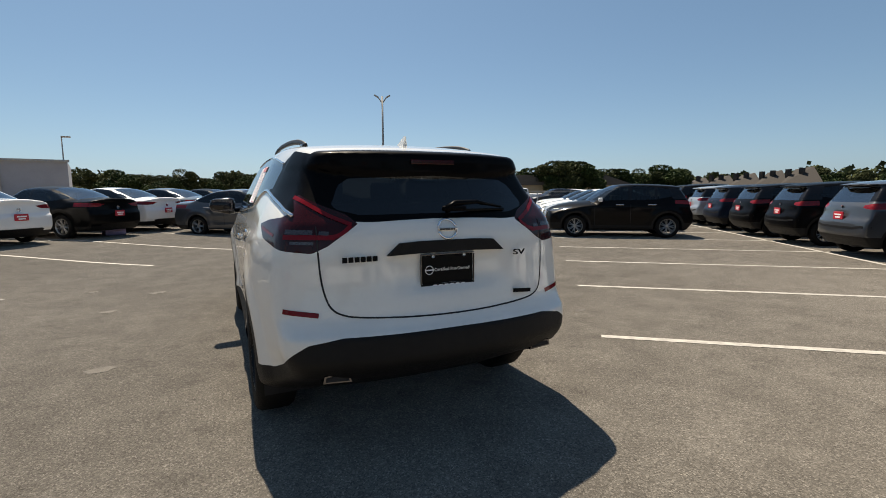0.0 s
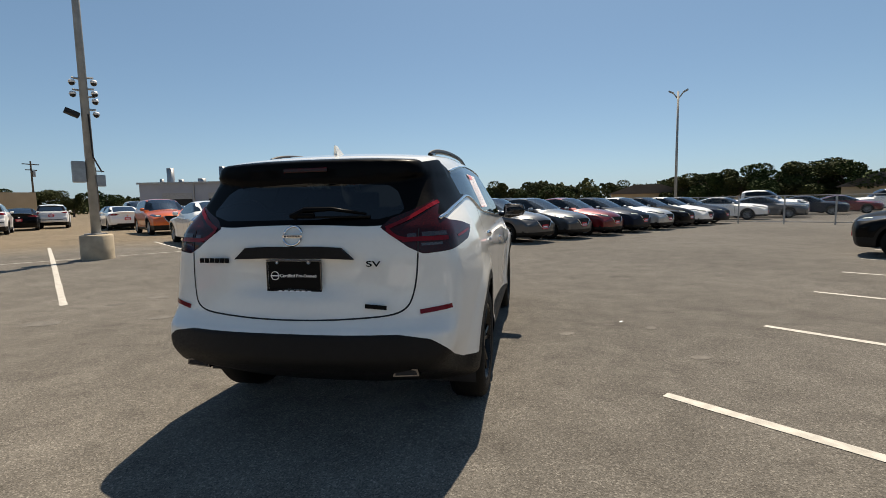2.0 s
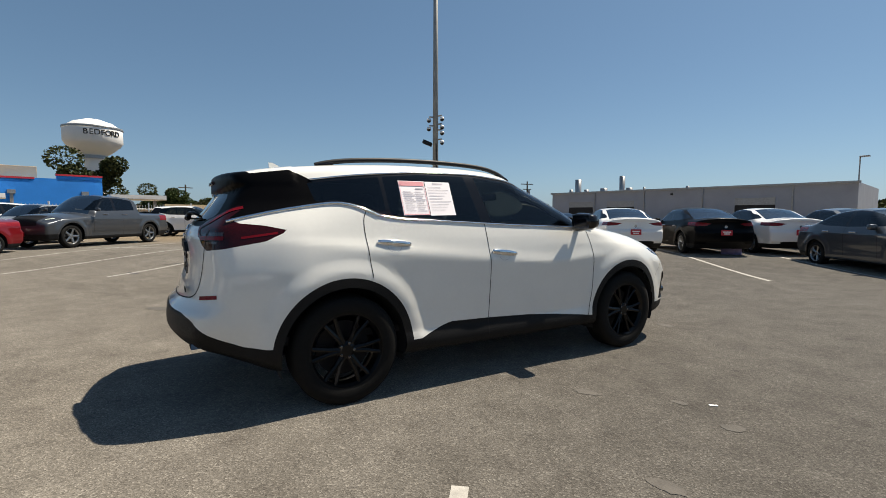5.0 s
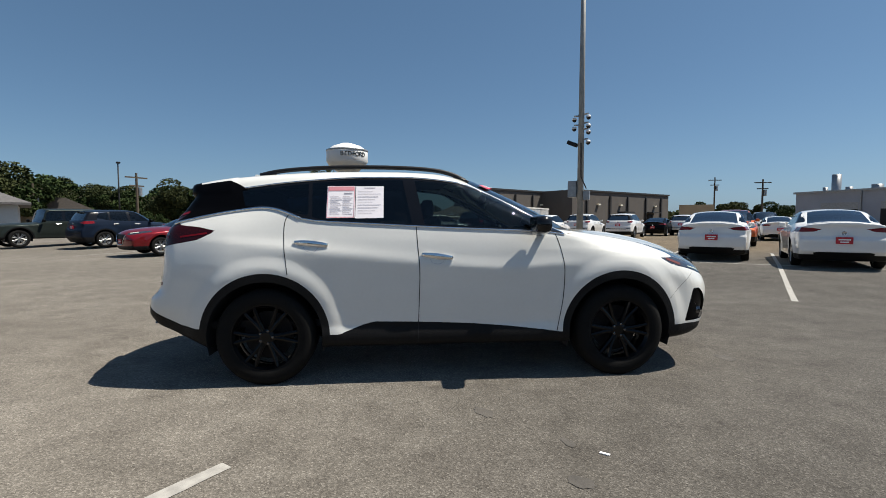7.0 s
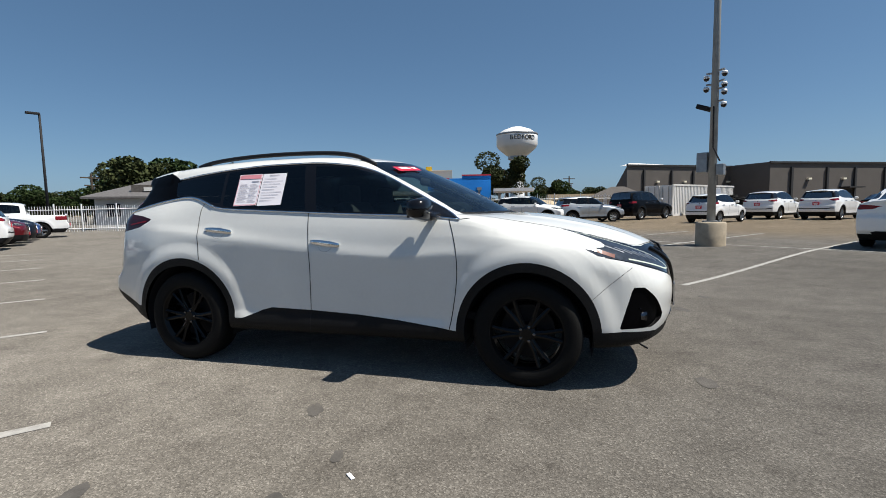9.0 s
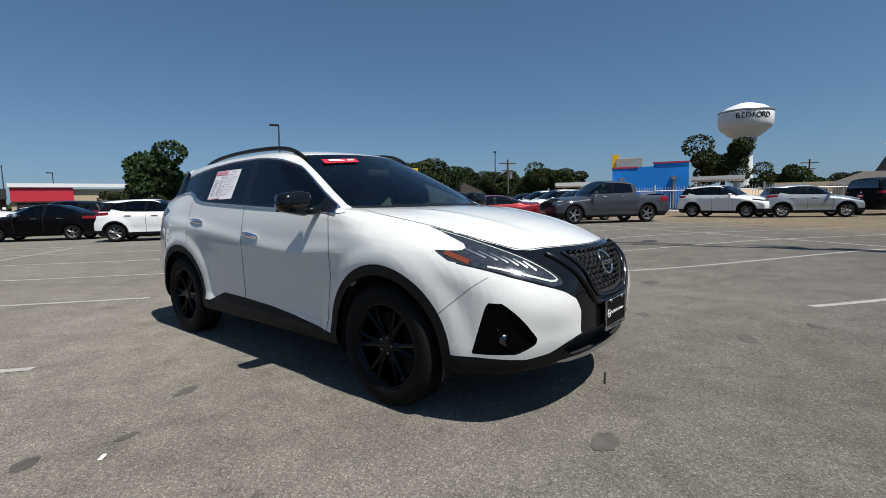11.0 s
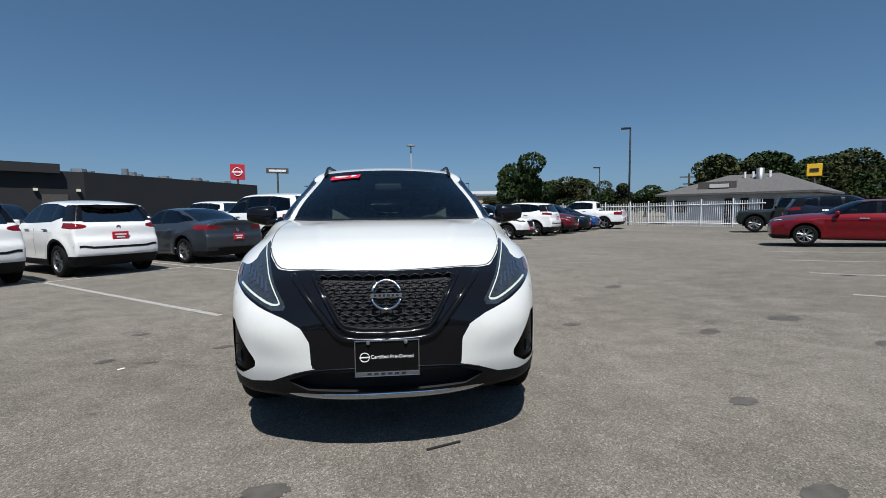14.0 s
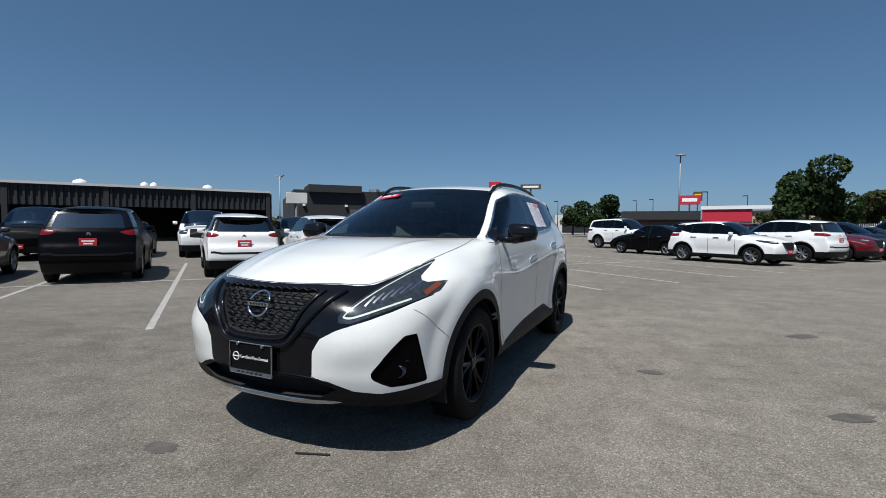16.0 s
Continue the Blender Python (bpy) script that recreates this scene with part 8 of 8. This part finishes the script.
def wire_fence():
    base = new("wire_fence")
    tagged(base, "low chain-link fence with thin steel posts", "fence")
    p, q = lot(-22, 25.3), lot(22, 25.8)
    for k in range(23):
        c = p.lerp(q, k / 22)
        part("fence_post", bm_tube([c, c + Vector((0, 0, 1.45))], 0.035, 6), M["metal_grey"], base)
    for z in (0.12, 1.42):
        part("rail", bm_tube([p + Vector((0, 0, z)), q + Vector((0, 0, z))], 0.022, 6), M["metal_grey"], base)
    vs, fs = [], []
    L = (q - p).length
    d = (q - p).normalized()
    n = int(L / 0.13)
    for k in range(n):
        for sg in (1, -1):
            a = p + d * (k * 0.13)
            b = a + d * (sg * 1.3)
            t = (b - p).dot(d)
            if t < 0 or t > L:
                continue
            o = len(vs)
            w = 0.004
            vs += [(a.x - d.x * w, a.y - d.y * w, 0.12), (a.x + d.x * w, a.y + d.y * w, 0.12), (b.x + d.x * w, b.y + d.y * w, 1.42), (b.x - d.x * w, b.y - d.y * w, 1.42)]
            fs.append((o, o + 1, o + 2, o + 3))
    tagged(child("wire_mesh", mesh_from("wire_mesh", vs, fs, M["metal_grey"], False), base), kind="stuff")


white_fence(); wire_fence()


# ---- trees ----
def leaf_material(name, c0, c1):
    m, n, l, b = material(name)
    g = n.new("ShaderNodeNewGeometry")
    r = n.new("ShaderNodeValToRGB")
    r.color_ramp.elements[0].color, r.color_ramp.elements[1].color = (*c0, 1), (*c1, 1)
    l.new(g.outputs["Random Per Island"], r.inputs[0])
    l.new(r.outputs[0], b.inputs["Base Color"])
    b.inputs["Roughness"].default_value = 0.8
    b.inputs["Specular IOR Level"].default_value = 0.1
    return m


M["leaf"] = leaf_material("leaf_green", (0.012, 0.024, 0.008), (0.044, 0.066, 0.022))
M["leaf_olive"] = leaf_material("leaf_olive", (0.020, 0.028, 0.012), (0.062, 0.072, 0.028))
M["bark"] = plain("bark", (0.06, 0.045, 0.035), 0.95, 0, 0, 0.3, 6, 0.5, 30)


def crown_mesh(seed, leaves, rx, rz, mat):
    """A crown of many leaf clumps round uneven lobes."""
    rnd = np.random.RandomState(seed)
    lobes = [(rnd.uniform(-0.68, 0.68) * rx, rnd.uniform(-0.68, 0.68) * rx, rnd.uniform(-0.55, 0.66) * rz, rnd.uniform(0.24, 0.46)) for _ in range(16)]
    vs, fs = [], []
    for i in range(leaves):
        cx, cy, cz, r = lobes[i % 16]
        d = rnd.normal(size=3)
        d /= np.linalg.norm(d)
        rr = rnd.uniform(0.55, 1.0) ** 0.5 * r
        c = np.array([cx + d[0] * rr * rx, cy + d[1] * rr * rx, cz + d[2] * rr * rz * 0.9])
        s = rnd.uniform(0.024, 0.056) * rx
        a, b = rnd.normal(size=3), rnd.normal(size=3)
        a /= np.linalg.norm(a)
        b -= a * (a @ b)
        b /= np.linalg.norm(b)
        o = len(vs)
        vs += [tuple(c + a * s), tuple(c + b * s * 0.7), tuple(c - a * s), tuple(c - b * s * 0.7)]
        fs.append((o, o + 1, o + 2, o + 3))
    return mesh_from("crown", vs, fs, mat, False)


def build_tree(seed, h, rx, mat):
    base = new("tree")
    rnd = random.Random(seed)
    th = h * 0.45
    bm = bm_tube([(0, 0, 0), (0.05 * h * 0.2, 0, th * 0.5), (0.02 * h, 0.01 * h, th)], [0.035 * h, 0.028 * h, 0.02 * h], 8)
    for k in range(5):
        a = 2 * math.pi * k / 5 + rnd.uniform(-0.4, 0.4)
        bm = join(bm, bm_tube([(0.02 * h, 0.01 * h, th * 0.85), (math.cos(a) * rx * 0.3, math.sin(a) * rx * 0.3, th * 1.25), (math.cos(a) * rx * 0.6, math.sin(a) * rx * 0.6, th * 1.5)], [0.016 * h, 0.010 * h, 0.004 * h], 6))
    part("trunk", bm, M["bark"], base)
    c = child("crown", crown_mesh(seed, 9500, rx, h * 0.42, mat), base)
    c.location = (0, 0, h * 0.57)
    return base


TREES = [build_tree(1, 6.0, 3.2, M["leaf"]), build_tree(2, 7.0, 3.0, M["leaf_olive"]), build_tree(3, 5.5, 3.4, M["leaf"]), build_tree(5, 6.5, 3.6, M["leaf_olive"])]
tree_used = set()


def plant(k, x, y, s, turn, words="green broadleaf tree beyond the lot", group="trees round the lot", wide=1.0):
    ob = TREES[k]
    if k in tree_used:
        ob = copy_thing(ob, pose(x, y, 0, 0, 0, turn))
    else:
        tree_used.add(k)
        ob.matrix_basis = pose(x, y, 0, 0, 0, turn)
    ob.scale = (s * wide, s * wide, s)
    tagged(ob, words, "tree", group)


rnd = random.Random(21)
# (eye, azimuth, distance, elevation of the top)
SPOTS = []
for az, d, el in ((33.1, 95, 1.9), (38.0, 88, 3.2), (40.5, 86, 3.5), (43.0, 90, 2.6), (46.3, 92, 2.95), (48.5, 95, 2.6), (50.6, 96, 2.65), (62.5, 170, 2.0), (64.5, 165, 2.0), (66.5, 160, 1.9), (69, 150, 2.0)):
    SPOTS.append(((-1.06, -4.52), az, d, el))
for az, d, el in ((3.7, 120, 1.9), (6.5, 120, 1.6), (9.5, 115, 2.0), (13.5, 100, 2.2), (16.5, 90, 2.6), (19.0, 85, 3.1), (21.5, 82, 3.0), (24.2, 80, 3.5), (27.0, 80, 3.3), (29.5, 80, 3.55), (32.0, 85, 2.2), (36.0, 78, 3.2), (38.0, 75, 3.6), (40.5, 75, 3.1)):
    SPOTS.append(((0.66, -4.7), az, d, el))
for az in range(-13, 3, 2):
    SPOTS.append(((2.86, -3.7), az + rnd.uniform(-0.6, 0.6), rnd.uniform(110, 135), rnd.uniform(1.8, 2.4)))
for az, d, el in ((-119.8, 68, 4.0), (-117.6, 70, 3.2), (-115.8, 70, 3.7), (-126.5, 75, 3.0), (-129.0, 75, 3.2), (-131.5, 72, 3.4), (-134.0, 70, 4.0), (-137.0, 68, 5.0), (-139.5, 70, 4.3), (-142.0, 75, 3.6), (-123.0, 80, 2.6), (-111.5, 70, 2.4), (-95.0, 85, 3.2), (-93.0, 85, 2.4), (-89.5, 90, 2.2), (-97.0, 75, 2.0)):
    SPOTS.append(((2.0, 4.0), az, d, el))
for az, d, el in ((-98.5, 110, 6.4), (-136.3, 66, 4.8), (-138.3, 68, 5.1), (-140.5, 70, 4.7), (-134.0, 70, 4.2)):
    SPOTS.append(((4.04, 1.76), az, d, el))
for az, d, el in ((-165.8, 46, 6.0), (-160.5, 75, 3.8), (-157.5, 85, 3.2), (-154.5, 85, 3.0), (-151.5, 90, 2.6), (-149.0, 95, 2.4), (173.8, 75, 4.2), (171.0, 95, 2.6), (-159.0, 90, 3.4), (-162.0, 80, 2.6), (-147.0, 90, 2.8), (-144.0, 85, 3.6), (-127.8, 85, 3.0), (-130.2, 85, 2.8)):
    SPOTS.append(((-0.6, 4.7), az, d, el))
for az, d, el in ((-124.5, 78, 3.6), (-121, 76, 3.5), (-128, 80, 3.8), (-113.5, 72, 3.2), (-117, 74, 3.6), (-131, 75, 4.2), (-133, 82, 4.0), (-135.5, 72, 4.5), (-138, 76, 4.6), (-52, 120, 2.0), (-49.5, 110, 2.0), (-54, 130, 1.9), (-57, 130, 2.1)):
    SPOTS.append(((4.5, -0.3), az, d, el))
for az, d, el in ((-140, 76, 4.2), (-137, 74, 5.4), (-134.6, 76, 4.6), (-132, 80, 4.2), (-129.5, 78, 3.9), (-127, 82, 3.6), (-124.5, 84, 3.3), (-122, 82, 3.4), (-119.5, 84, 3.0)):
    SPOTS.append(((0.4, 4.65), az, d, el))
heights = [6.0 * 0.97, 7.0 * 0.97, 5.5 * 0.97, 6.5 * 0.97]
for i, (o, az, d, el) in enumerate(SPOTS):
    x, y = far(o, az, d)
    k = i % 4
    plant(k, x, y, (1.28 + d * math.tan(radians(el))) / heights[k] * rnd.uniform(0.92, 1.12), rnd.uniform(0, 360), wide=0.80 if d == 46 else rnd.uniform(1.1, 1.5) if o[1] < -3 else 1.15)
for az, d, s in ((-165.4, 50, 0.45), (-163.0, 52, 0.4), (-122.2, 55, 0.42), (-161.0, 60, 0.5)):
    x, y = far((2.0, 4.0), az, d)
    plant(rnd.randint(0, 3), x, y, s, rnd.uniform(0, 360), "low round green bush beside the fence", "bushes")


def far_wood():
    """A low belt of woods all round, behind everything."""
    r2 = np.random.RandomState(5)
    vs, fs = [], []
    for i in range(52000):
        az = r2.uniform(0, 2 * math.pi)
        d = r2.uniform(190, 260)
        top = 5.0 + 3.2 * float(sstep(-0.45, -0.2, az if az < math.pi else az - 2 * math.pi) * (1 - sstep(1.2, 1.4, az if az < math.pi else az - 2 * math.pi))) + 1.2 * math.sin(az * 23) + 1.0 * math.sin(az * 57 + 1) + 0.8 * math.sin(az * 131)
        z = top * r2.uniform(0.02, 1.0) ** 0.6
        s = r2.uniform(0.5, 1.1)
        c = np.array([d * math.sin(az), d * math.cos(az), z])
        a, b = r2.normal(size=3), r2.normal(size=3)
        a /= np.linalg.norm(a); b -= a * (a @ b); b /= np.linalg.norm(b)
        o = len(vs)
        vs += [tuple(c + a * s), tuple(c + b * s), tuple(c - a * s), tuple(c - b * s)]
        fs.append((o, o + 1, o + 2, o + 3))
    ob = new("far_wood", mesh_from("far_wood", vs, fs, M["leaf_olive"], False))
    tagged(ob, "low belt of distant green woods along the horizon", "woods", kind="stuff")


far_wood()
